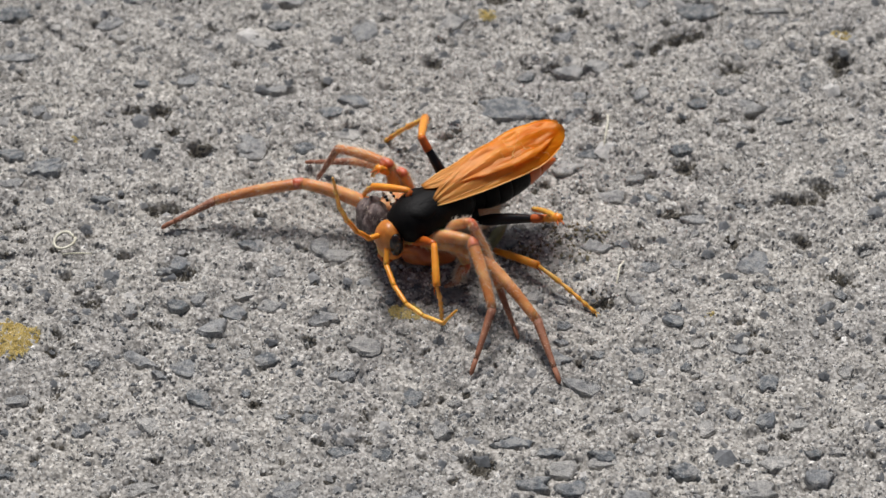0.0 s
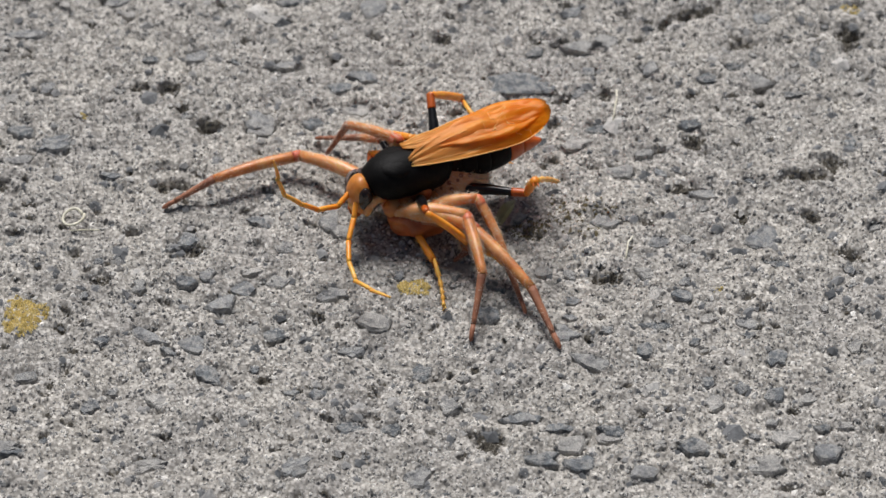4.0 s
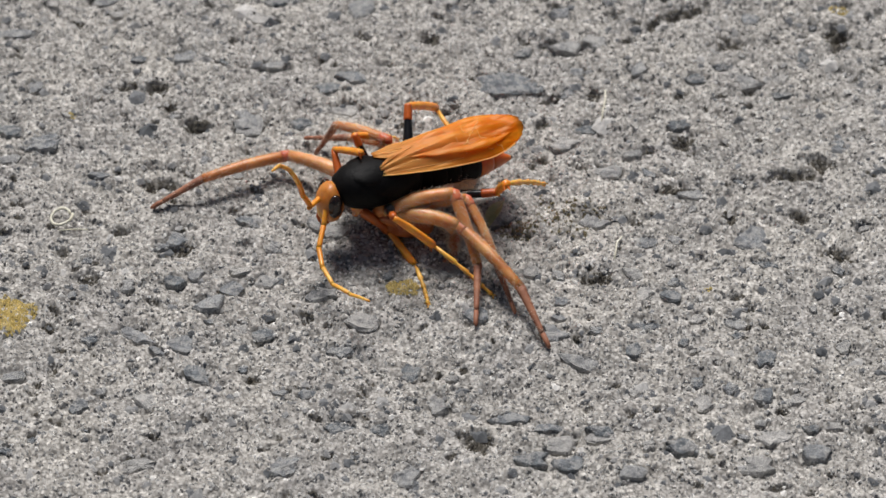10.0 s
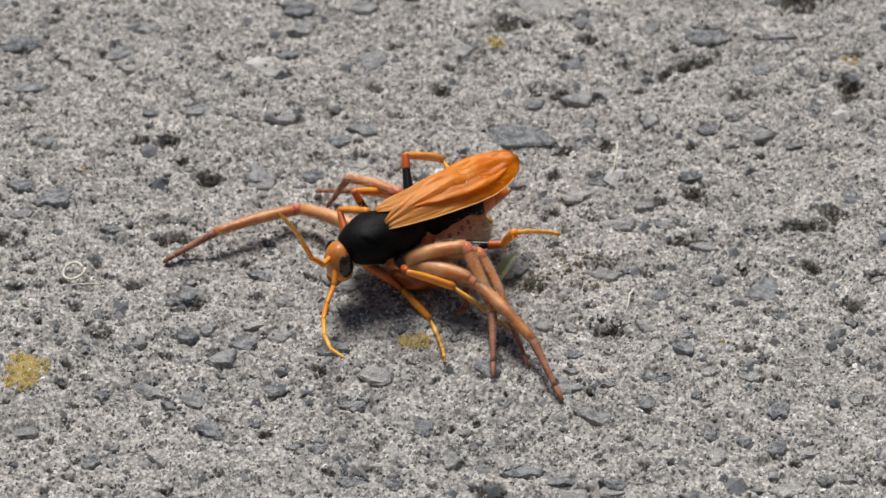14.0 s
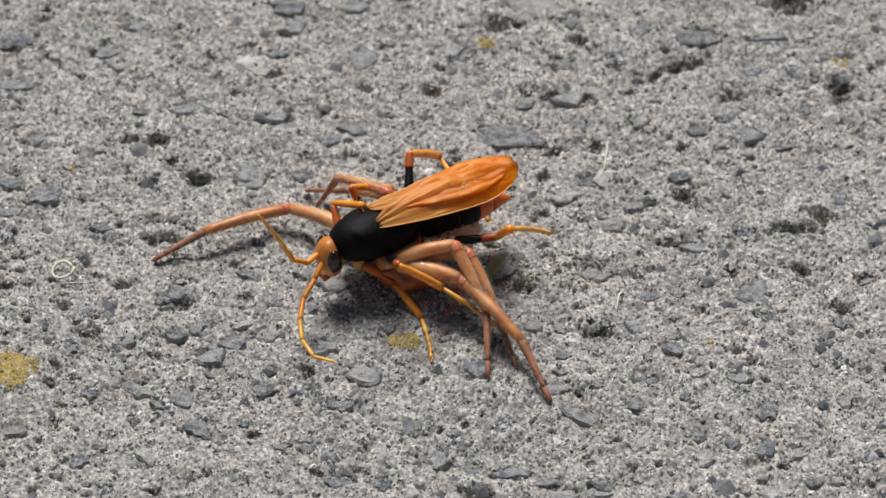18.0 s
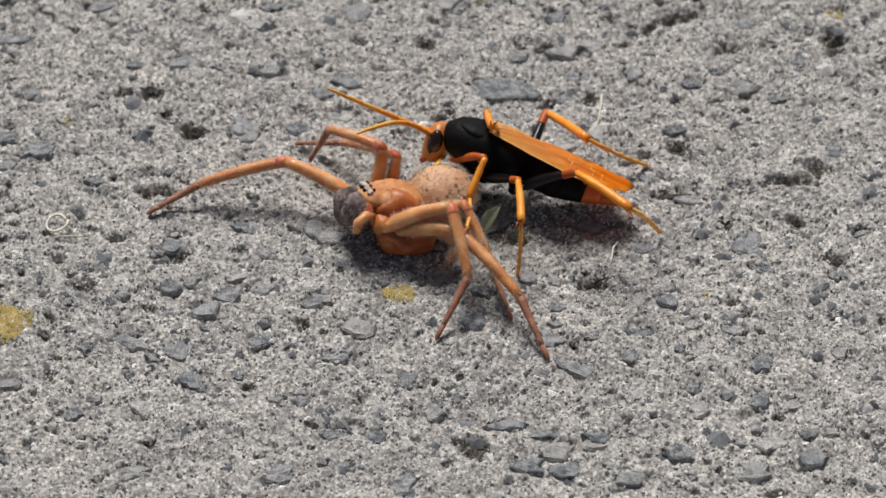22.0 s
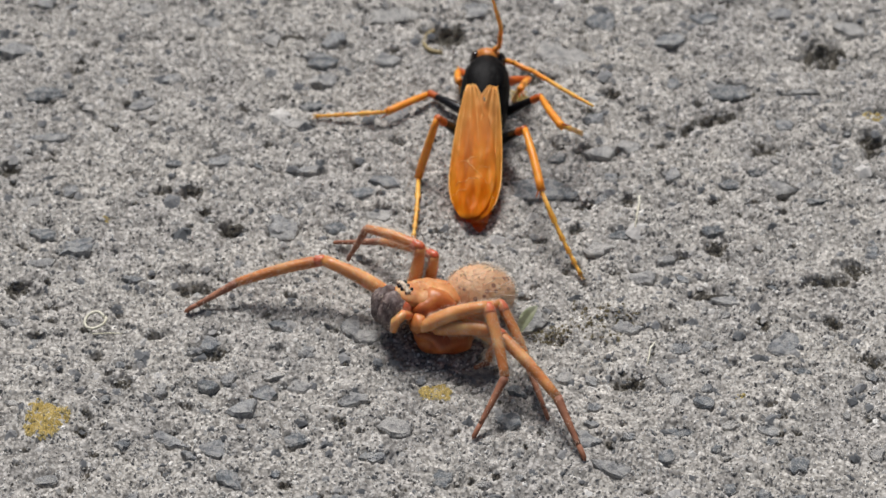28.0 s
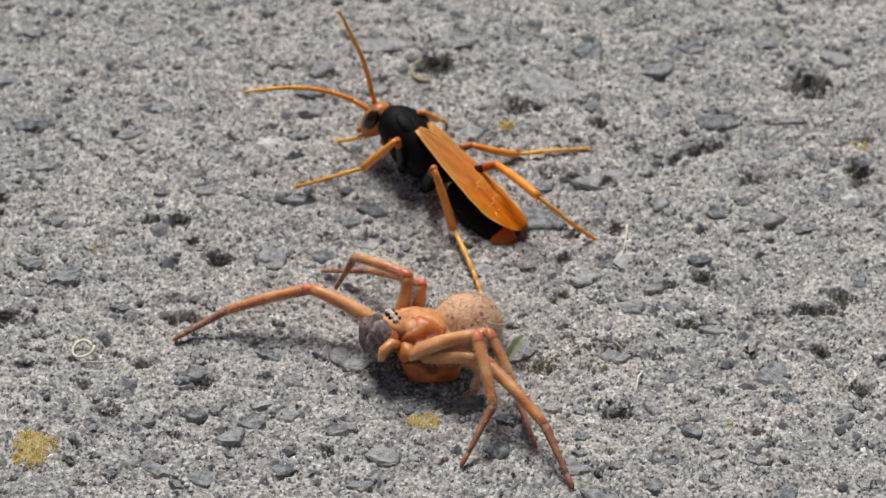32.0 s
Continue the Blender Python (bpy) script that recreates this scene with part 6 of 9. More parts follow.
    walk(WASP_LEGS["FR"][1], [
        (0, pose(0.00164, -0.00165, 0.00325, 0, 13.78, -57.71)),
        (0.5, pose(0.00285, -0.00452, 0.00127, -16.04, -40.97, -1.67)),
        (1, pose(0.00405, -0.00738, -0.00072, -89.7, -34.79, 99.55)),
        (2, pose(0.00225, -0.00781, -0.00226, -92.21, -33.2, 104.03)),
        (5, pose(0.00145, -0.00771, -0.00303, -92.61, -30.3, 104.8)),
        (7, pose(0.00206, -0.00783, -0.00276, -93.01, -28.46, 105.61)),
        (9, pose(0.00300, -0.00722, -0.00013, -92.71, -29.64, 104.99)),
        (11, pose(0.00281, -0.00656, 0.00092, -98.21, -25.52, 116.83)),
        (13, pose(0.00220, -0.00703, 0.00012, -96.3, -26.56, 112.49)),
        (16, pose(0.00199, -0.00735, -0.00060, -93.6, -27.7, 106.57)),
        (18, pose(0.00261, -0.00679, 0.00058, -98.64, -24.76, 117.94)),
        (18.5, pose(0.00349, -0.00639, 0.00110, -97.18, -27.74, 114.64)),
        (19, pose(0.00325, -0.00761, -0.00110, -88.26, -27.42, 95.51)),
        (19.5, pose(0.00573, -0.00609, 0.00053, -97.22, -5.48, 125.9)),
        (20, pose(0.00566, -0.00627, 0.00033, -96.62, -5.07, 119.45)),
        (21, pose(0.00514, -0.00726, -0.00121, -97.01, 7.06, 97.45)),
        (22, pose(0.00513, -0.00736, -0.00156, -97.25, 17.19, 96.34)),
        (22.25, pose(0.00495, -0.00185, -0.00061, -106.14, 64.03, 83.82)),
        (22.5, pose(0.00476, 0.00366, 0.00035, 108.01, 66.43, -65)),
        (23, pose(0.00449, 0.00369, 0.00043, 111, 74.64, -61.84)),
        (23.25, pose(0.00374, 0.00388, 0.00030, -82, 54.71, 106.22)),
        (23.5, pose(0.00298, 0.00407, 0.00016, -80.29, 4.37, 109.37)),
        (23.75, pose(0.00329, 0.00313, 0.00118, -50.39, 57.1, 159.54)),
        (24, pose(0.00359, 0.00219, 0.00220, 37.18, 37.86, -96.37)),
        (24.5, pose(0.00290, -0.00415, 0.00283, 35.24, 41.26, -99.4)),
        (24.75, pose(0.00422, -0.00511, -0.00193, 18.57, -5.66, -146.86)),
        (25, pose(0.00554, -0.00607, -0.00669, 47.8, -48.28, 156.8)),
        (25.5, pose(0.00842, -0.00437, -0.00484, 15.14, -36.25, -156.35)),
        (27.5, pose(0.00544, -0.00666, -0.00589, 46.33, -39.41, 154.72)),
        (28, pose(0.00625, -0.00603, -0.00615, 39.47, -42.24, 165.19)),
        (29, pose(0.00083, -0.00643, 0.00046, 26.59, -2.87, -163.82)),
        (29.5, pose(0.00075, -0.00430, 0.00169, 33.21, 43.41, -146.36)),
        (30, pose(0.00067, -0.00217, 0.00292, 115.15, 72.56, -56.87)),
        (31, pose(0.00219, -0.00005, 0.00318, 90.23, 53.91, -84.32)),
        (32, pose(0.00147, -0.00142, 0.00321, 78.75, 28.53, -101.24)),
    ])
    walk(WASP_LEGS["FR"][2], [
        (0, pose(0.00465, -0.00641, 0.00187, 0, 54.29, -99.49)),
        (1, pose(0.00326, -0.00269, 0.00259, -20.3, 53.66, -124.45)),
        (2, pose(0.00108, -0.00310, 0.00092, -17.14, 50.97, -120.46)),
        (5, pose(0.00017, -0.00287, -0.00011, -19.79, 48.23, -123.94)),
        (7, pose(0.00069, -0.00292, 0.00000, -19.58, 48.66, -123.65)),
        (9, pose(0.00169, -0.00235, 0.00274, -19.27, 46.6, -123.23)),
        (11, pose(0.00045, -0.00189, 0.00342, -19.32, 45.99, -123.31)),
        (13, pose(0.00021, -0.00224, 0.00271, -21.31, 47.37, -126.04)),
        (16, pose(0.00052, -0.00242, 0.00210, -22.2, 46.65, -127.26)),
        (18, pose(0.00014, -0.00214, 0.00301, -16, 48, -118.83)),
        (18.5, pose(0.00134, -0.00172, 0.00380, 14.14, 51.49, -79.99)),
        (19, pose(0.00276, -0.00248, 0.00157, 18.04, 50.9, -74.98)),
        (19.5, pose(0.00235, -0.00141, 0.00108, 40.55, 46.82, -45.39)),
        (20, pose(0.00282, -0.00124, 0.00084, 48.78, 46.72, -34.11)),
        (21, pose(0.00440, -0.00155, -0.00193, 29.9, 44.75, -60.25)),
        (21.5, pose(0.00446, -0.00170, -0.00260, 118.02, 53.87, 43.41)),
        (22, pose(0.00452, -0.00185, -0.00328, 141.94, 3.13, 87.14)),
        (22.25, pose(0.00513, -0.00015, -0.00413, 137.39, 67.16, 80.43)),
        (22.5, pose(0.00574, 0.00156, -0.00497, -30.83, 48.38, -89.46)),
        (23, pose(0.00521, 0.00234, -0.00516, 19.71, 59.26, -29.04)),
        (23.5, pose(0.00107, 0.00952, -0.00028, -18.29, 50.44, -74.6)),
        (24, pose(0.00309, -0.00236, -0.00136, -24.19, 33.89, -83.29)),
        (24.5, pose(0.00218, -0.00845, -0.00100, -8.12, 41.22, -57.25)),
        (25, pose(0.00199, -0.00455, -0.00236, 38.52, 70.45, -3.74)),
        (25.5, pose(0.00413, -0.00624, -0.00141, -19.73, 75.83, -64.1)),
        (27.5, pose(0.00139, -0.00475, -0.00221, 106.05, 74.08, 63.27)),
        (28, pose(0.00210, -0.00493, -0.00225, 88.92, 73.24, 45.43)),
        (29, pose(-0.00473, -0.00804, 0.00075, -16.77, 47.01, -66.54)),
        (30, pose(0.00162, -0.00363, -0.00261, -8.51, 62, -56.49)),
        (31, pose(0.00253, -0.00345, -0.00151, -18.11, 49.09, -68.05)),
        (32, pose(0.00048, -0.00642, 0.00044, -32.8, 31.63, -90.31)),
    ])
    walk(WASP_LEGS["MR"][0], [
        (0, pose(-0.00160, -0.00190, -0.00410, 0, -4.63, -91.13)),
        (1, pose(-0.00160, -0.00190, -0.00410, -2.44, -12.73, -75.11)),
        (2, pose(-0.00160, -0.00190, -0.00410, -2.02, -18.26, -76.68)),
        (5, pose(-0.00160, -0.00190, -0.00410, -0.93, -18.99, -80.1)),
        (7, pose(-0.00160, -0.00190, -0.00410, -1.92, -11.27, -76.29)),
        (9, pose(-0.00160, -0.00190, -0.00410, -11.73, -53.13, -59.19)),
        (11, pose(-0.00160, -0.00190, -0.00410, 0.22, -55.34, -73.89)),
        (13, pose(-0.00160, -0.00190, -0.00410, -1.3, -54.04, -72.03)),
        (16, pose(-0.00160, -0.00190, -0.00410, -9, -56.63, -62.67)),
        (18, pose(-0.00160, -0.00190, -0.00410, -3.17, -55.14, -69.71)),
        (18.5, pose(-0.00160, -0.00190, -0.00410, -0.22, -59.15, -73.22)),
        (19, pose(-0.00160, -0.00190, -0.00410, 1, -38.2, -74.81)),
        (19.5, pose(-0.00160, -0.00190, -0.00410, -1.56, -67.35, -71.71)),
        (20, pose(-0.00160, -0.00190, -0.00410, -38.71, -64.13, -31.25)),
        (21, pose(-0.00160, -0.00190, -0.00410, -61.64, -64.98, -5.94)),
        (22, pose(-0.00160, -0.00190, -0.00410, -66.22, -70.89, -1)),
        (22.5, pose(-0.00160, -0.00190, -0.00410, 15.28, -32.75, -93.03)),
        (23, pose(-0.00160, -0.00190, -0.00410, 16.06, -27.92, -94.57)),
        (23.5, pose(-0.00160, -0.00190, -0.00410, 42.78, -45.61, -137.39)),
        (24, pose(-0.00160, -0.00190, -0.00410, 13.66, -31.55, -92.46)),
        (24.5, pose(-0.00160, -0.00190, -0.00410, 11.41, -27.27, -87.89)),
        (25, pose(-0.00160, -0.00190, -0.00410, 14.66, -58.04, -92.51)),
        (25.5, pose(-0.00160, -0.00190, -0.00410, 8.3, -24.8, -83.31)),
        (27.5, pose(-0.00160, -0.00190, -0.00410, 8.08, -44.18, -82.94)),
        (28, pose(-0.00160, -0.00190, -0.00410, 8.88, -42.41, -84.1)),
        (29, pose(-0.00160, -0.00190, -0.00410, 18.3, -59.51, -96.08)),
        (30, pose(-0.00160, -0.00190, -0.00410, -0.7, 7.71, -60.67)),
        (31, pose(-0.00160, -0.00190, -0.00410, 13.82, -43.5, -101.68)),
        (32, pose(-0.00160, -0.00190, -0.00410, 41.07, -43.41, -140.51)),
    ])
    walk(WASP_LEGS["MR"][1], [
        (0, pose(-0.00177, -0.01027, -0.00342, 0, -51.99, 25.78)),
        (1, pose(0.00050, -0.00982, -0.00225, -58.77, -50.51, 97.44)),
        (2, pose(0.00024, -0.00966, -0.00147, -69.35, -34.13, 112.95)),
        (5, pose(-0.00023, -0.00972, -0.00137, -69.47, -24.52, 113.2)),
        (7, pose(0.00035, -0.00990, -0.00246, -68.15, -33.25, 110.47)),
        (8, pose(0.00067, -0.00807, 0.00008, -82.78, -1.59, 155.28)),
        (9, pose(0.00098, -0.00623, 0.00262, -70.77, 30.96, -161.29)),
        (11, pose(-0.00027, -0.00649, 0.00281, -73.81, 28.88, -167.39)),
        (13, pose(-0.00008, -0.00659, 0.00270, -79.2, 28.78, -178.54)),
        (16, pose(0.00052, -0.00600, 0.00292, -75.95, 28.44, -171.74)),
        (18, pose(0.00006, -0.00640, 0.00279, -73.83, 31.1, -167.48)),
        (18.5, pose(-0.00036, -0.00602, 0.00311, -34.91, 43.53, -107.29)),
        (18.75, pose(-0.00011, -0.00715, 0.00210, -164.57, 48.64, 110.14)),
        (19, pose(0.00013, -0.00827, 0.00109, -171.36, -28.93, 79.91)),
        (19.5, pose(-0.00059, -0.00497, 0.00365, -179.75, -16.89, 101.12)),
        (20, pose(0.00153, -0.00380, 0.00346, 179.6, -11.76, 103.74)),
        (21, pose(0.00193, -0.00227, 0.00351, 179.99, -12.27, 101.88)),
        (22, pose(0.00115, -0.00195, 0.00384, 179.44, -8.72, 104.9)),
        (22.5, pose(-0.00197, -0.00896, 0.00044, 177.66, -26.02, 110.8)),
        (23, pose(-0.00219, -0.00930, -0.00017, 173.34, -29.34, 120.08)),
        (23.5, pose(-0.00592, -0.00588, 0.00190, 146.67, -16.32, -177.41)),
        (24, pose(-0.00191, -0.00905, 0.00029, 149.02, -31.45, 176.85)),
        (24.5, pose(-0.00133, -0.00936, -0.00025, 152.88, -36.25, 169.93)),
        (25, pose(-0.00179, -0.00634, 0.00303, 133.35, -14.85, -147.26)),
        (25.5, pose(-0.00071, -0.00947, -0.00058, 137.27, -39.23, -155.68)),
        (27.5, pose(-0.00086, -0.00788, 0.00175, 132.05, -20.32, -145.32)),
        (28, pose(-0.00096, -0.00807, 0.00156, 134.42, -22.82, -151.78)),
        (29, pose(-0.00205, -0.00614, 0.00314, 132.41, 14.7, -125.38)),
        (30, pose(0.00248, -0.00916, -0.00523, 143.29, -38.34, -170.52)),
        (30.5, pose(-0.00018, -0.00851, -0.00177, 128.88, -5.23, -134.37)),
        (31, pose(-0.00283, -0.00787, 0.00168, 136.2, 29.67, -102.2)),
        (32, pose(-0.00631, -0.00578, 0.00167, 129.06, 3.3, -126.38)),
    ])
    walk(WASP_LEGS["MR"][2], [
        (0, pose(0.00256, -0.00818, 0.00272, 0, 48.86, -112.47)),
        (1, pose(-0.00014, -0.00490, 0.00377, -4.42, 50.81, -118.25)),
        (2, pose(-0.00228, -0.00372, 0.00291, -4.72, 47.94, -118.64)),
        (5, pose(-0.00303, -0.00320, 0.00187, -10.16, 45.39, -126.12)),
        (7, pose(-0.00193, -0.00379, 0.00182, -11.38, 46.52, -127.81)),
        (9, pose(-0.00535, -0.00837, -0.00139, -10.09, 46.8, -126.04)),
        (11, pose(-0.00694, -0.00798, -0.00096, -9.35, 47.39, -125.03)),
        (13, pose(-0.00691, -0.00677, -0.00106, -8.09, 46.12, -123.3)),
        (16, pose(-0.00627, -0.00699, -0.00080, -13.65, 45.35, -131.05)),
        (18, pose(-0.00646, -0.00785, -0.00124, -4.07, 47.06, -117.81)),
        (18.5, pose(-0.00204, -0.01142, -0.00226, 27.11, 56.62, -78.86)),
        (19, pose(0.00133, -0.00155, 0.00487, 5.74, 51.33, -105.1)),
        (19.5, pose(-0.00203, 0.00235, 0.00592, 15.7, 30.64, -90.2)),
        (20, pose(-0.00028, 0.00362, 0.00505, 15.02, 29.59, -91.57)),
        (21, pose(0.00037, 0.00519, 0.00517, 12.07, 27, -97.78)),
        (22, pose(-0.00083, 0.00550, 0.00502, 12.08, 27.23, -97.76)),
        (22.5, pose(-0.00446, -0.00240, 0.00387, 7.35, 28.21, -107.91)),
        (23, pose(-0.00560, -0.00341, 0.00366, 11.8, 18.98, -96.85)),
        (23.5, pose(-0.01340, -0.00622, 0.00409, 5.9, 4.72, -124.81)),
        (24, pose(-0.00855, -0.00869, 0.00436, 8.49, 9.46, -104.1)),
        (24.5, pose(-0.00752, -0.00826, 0.00436, 17.34, 25.99, -75.85)),
        (25, pose(-0.00814, -0.01042, 0.00503, 31.25, 60.4, -56.53)),
        (25.5, pose(-0.00622, -0.01196, 0.00436, 19.11, 66.44, -70.08)),
        (27.5, pose(-0.00687, -0.01204, 0.00446, 48.86, 61.99, -37.24)),
        (28, pose(-0.00730, -0.01147, 0.00459, 53.31, 61.88, -32.19)),
        (29, pose(-0.00642, -0.01229, 0.00116, 24.75, 32.73, -69.25)),
        (30, pose(-0.00356, -0.01016, -0.00039, 12.59, 17.54, -97.16)),
        (31, pose(-0.00427, -0.01449, -0.00218, 13.53, -21.33, -123.26)),
        (32, pose(-0.01093, -0.01205, 0.00122, 18.07, -25.03, -134.75)),
    ])
    walk(WASP_LEGS["HR"][0], [
        (0, pose(-0.00600, -0.00180, -0.00410, 0, -54.02, -75.12)),
        (1, pose(-0.00600, -0.00180, -0.00410, 22.74, -30.75, -107.69)),
        (2, pose(-0.00600, -0.00180, -0.00410, 23.11, -31.58, -108.4)),
        (5, pose(-0.00600, -0.00180, -0.00410, 22.66, -29.61, -107.52)),
        (7, pose(-0.00600, -0.00180, -0.00410, 23.54, -29.72, -109.31)),
        (9, pose(-0.00600, -0.00180, -0.00410, 24.16, -35.8, -110.45)),
        (11, pose(-0.00600, -0.00180, -0.00410, 26.29, -35.25, -114.11)),
        (13, pose(-0.00600, -0.00180, -0.00410, 27.31, -31.23, -115.98)),
        (16, pose(-0.00600, -0.00180, -0.00410, 27.1, -32.3, -115.57)),
        (18, pose(-0.00600, -0.00180, -0.00410, 27.98, -32.81, -117.22)),
        (18.5, pose(-0.00600, -0.00180, -0.00410, 28.05, -31.24, -117.35)),
        (19, pose(-0.00600, -0.00180, -0.00410, 22.79, -45.31, -108.92)),
        (19.5, pose(-0.00600, -0.00180, -0.00410, 9.26, -65.15, -92.73)),
        (20, pose(-0.00600, -0.00180, -0.00410, -8.91, -61.63, -72.46)),
        (21, pose(-0.00600, -0.00180, -0.00410, 1.46, -46.82, -85.12)),
        (22, pose(-0.00600, -0.00180, -0.00410, 4.92, -44.81, -89.95)),
        (22.5, pose(-0.00600, -0.00180, -0.00410, 2.8, -34.08, -86.63)),
        (23, pose(-0.00600, -0.00180, -0.00410, 56.9, -74.08, -147.92)),
        (23.5, pose(-0.00600, -0.00180, -0.00410, 108.1, -77.03, 159.45)),
        (24, pose(-0.00600, -0.00180, -0.00410, 50.31, -71.02, -140.9)),
        (24.5, pose(-0.00600, -0.00180, -0.00410, 68.79, -39.81, -162.45)),
        (25, pose(-0.00600, -0.00180, -0.00410, 55.52, -29.78, -139.49)),
        (25.5, pose(-0.00600, -0.00180, -0.00410, 45.49, -60.25, -125.83)),
        (27.5, pose(-0.00600, -0.00180, -0.00410, 39, -67.11, -118.61)),
        (28, pose(-0.00600, -0.00180, -0.00410, 40.52, -61.95, -120.3)),
        (29, pose(-0.00600, -0.00180, -0.00410, 55.54, -60.41, -137.4)),
        (30, pose(-0.00600, -0.00180, -0.00410, 58.21, -66.68, -140.39)),
        (31, pose(-0.00600, -0.00180, -0.00410, 70.27, -60.73, -153.8)),
        (32, pose(-0.00600, -0.00180, -0.00410, 96.56, -56.91, 175.67)),
    ])
    walk(WASP_LEGS["HR"][1], [
        (0, pose(-0.00434, -0.00805, 0.00480, 0, 28.55, -124.74)),
        (1, pose(-0.00887, -0.01081, 0.00152, -8.29, 40.95, -139.14)),
        (2, pose(-0.00896, -0.01069, 0.00166, -9.64, 38.91, -141.25)),
        (5, pose(-0.00888, -0.01092, 0.00133, -15.6, 39.9, -150.62)),
        (7, pose(-0.00916, -0.01082, 0.00135, -16.51, 44.85, -151.97)),
        (9, pose(-0.00912, -0.01016, 0.00233, -11.68, 36.6, -144.6)),
        (11, pose(-0.00967, -0.01000, 0.00225, -12.82, 35.4, -146.53)),
        (13, pose(-0.01012, -0.01026, 0.00160, -20.54, 38.13, -159.39)),
        (16, pose(-0.01001, -0.01019, 0.00178, -19.18, 36.83, -157.16)),
        (18, pose(-0.01023, -0.01002, 0.00186, -11.47, 39.69, -144.75)),
        (18.5, pose(-0.01032, -0.01015, 0.00161, -4.59, 39.61, -133.98)),
        (19, pose(-0.00851, -0.00912, 0.00372, -9.97, 20.29, -144.59)),
        (19.5, pose(-0.00622, -0.00642, 0.00588, 6.75, 36.01, -110.28)),
        (20, pose(-0.00442, -0.00678, 0.00558, 7.83, 31.75, -108.34)),
        (20.5, pose(-0.00489, -0.00804, 0.00475, -27.92, 25.84, -175.89)),
        (21, pose(-0.00536, -0.00930, 0.00392, -38.8, -4.1, 132.11)),
        (22, pose(-0.00599, -0.00960, 0.00365, -39.05, -6.6, 134.84)),
        (22.5, pose(-0.00546, -0.01089, 0.00206, -38.93, -15.77, 134.24)),
        (23, pose(-0.00856, -0.00340, 0.00648, -43.21, -6.28, 156.27)),
        (23.5, pose(-0.00831, -0.00093, 0.00662, -37.45, 15.86, -142.46)),
        (24, pose(-0.00878, -0.00406, 0.00630, -43.8, 0.38, 174.97)),
        (24.5, pose(-0.01406, -0.00435, 0.00294, -43.68, -15.21, 174.06)),
        (25, pose(-0.01326, -0.00800, 0.00136, -48.98, -1.5, -150.86)),
        (25.5, pose(-0.00920, -0.00623, 0.00545, -47, -13.6, -165.81)),
        (27.5, pose(-0.00805, -0.00556, 0.00603, -47.81, -6.96, -161.24)),
        (28, pose(-0.00861, -0.00627, 0.00561, -47.63, -2.29, -163.52)),
        (29, pose(-0.01000, -0.00548, 0.00547, -46.28, -7.08, -179.86)),
        (30, pose(-0.00936, -0.00458, 0.00600, -46, -5.74, 177.57)),
        (31, pose(-0.01083, -0.00417, 0.00550, -44.48, -6.35, 163.27)),
        (32, pose(-0.01199, -0.00135, 0.00512, -42.57, -19.94, 154.96)),
    ])
    walk(WASP_LEGS["HR"][2], [
        (0, pose(-0.00945, -0.01541, -0.00007, 0, 49.37, -70.73)),
        (0.5, pose(-0.01207, -0.01563, -0.00262, 140.09, 66.52, 74.69)),
        (1, pose(-0.01470, -0.01585, -0.00516, 155.28, 7.24, 96.56)),
        (2, pose(-0.01515, -0.01566, -0.00475, 155.61, 7.81, 99.02)),
        (5, pose(-0.01570, -0.01476, -0.00521, 155.02, 5.22, 93.84)),
        (7, pose(-0.01554, -0.01421, -0.00584, 154.74, 5.05, 90.72)),
        (9, pose(-0.01579, -0.01490, -0.00375, 155.42, 6.47, 97.55)),
        (11, pose(-0.01661, -0.01458, -0.00366, 155.25, 7.95, 96.19)),
        (13, pose(-0.01763, -0.01308, -0.00469, 154.47, 8.22, 90.64)),
        (16, pose(-0.01754, -0.01336, -0.00434, 154.5, 7.94, 90.84)),
        (18, pose(-0.01664, -0.01455, -0.00465, 155.47, 9.39, 97.27)),
        (18.5, pose(-0.01578, -0.01581, -0.00490, 156.83, 8.04, 106.24)),
        (19, pose(-0.01631, -0.01466, 0.00018, 164.1, -34.6, 77.35)),
        (19.5, pose(-0.00908, -0.01416, -0.00011, 142.53, -27.65, 117.75)),
        (20, pose(-0.00715, -0.01502, 0.00021, 141.94, -16.56, 119.31)),
        (20.5, pose(-0.00967, -0.00838, 0.00243, 135.48, 4.32, 174.27)),
        (21, pose(-0.01218, -0.00175, 0.00465, 149.54, 21.38, -128.28)),
        (22, pose(-0.01314, -0.00242, 0.00483, 148.48, 19.62, -131.29)),
        (22.5, pose(-0.01231, -0.00386, 0.00484, 144.69, 7.69, -147.17)),
        (23, pose(-0.01784, 0.00068, 0.00759, 144.51, 13.3, -148.15)),
        (23.5, pose(-0.01609, -0.00691, 0.00383, 142.16, -1.64, -170.84)),
        (24, pose(-0.01894, -0.00316, 0.00624, 142.53, 5.22, -158.87)),
        (24.5, pose(-0.02385, -0.00333, 0.00562, 143.49, -13.85, -171.34)),
        (25, pose(-0.02217, -0.01297, 0.00163, 137.8, -9.19, -143.43)),
        (25.5, pose(-0.01881, -0.00866, 0.00785, 137.98, 7.52, -155.56)),
        (27.5, pose(-0.01764, -0.00881, 0.00727, 138.8, 12.8, -150.94)),
        (28, pose(-0.01838, -0.00916, 0.00602, 138.82, 13.93, -150.86)),
        (29, pose(-0.02012, -0.00550, 0.00672, 136.3, 6.67, -164.81)),
        (30, pose(-0.01949, -0.00415, 0.00702, 136.09, 6.29, -166.74)),
        (31, pose(-0.02053, -0.00126, 0.00662, 134.62, 6.67, -179.65)),
        (32, pose(-0.02068, 0.00271, 0.00860, 145.32, 20.84, -136.98)),
    ])
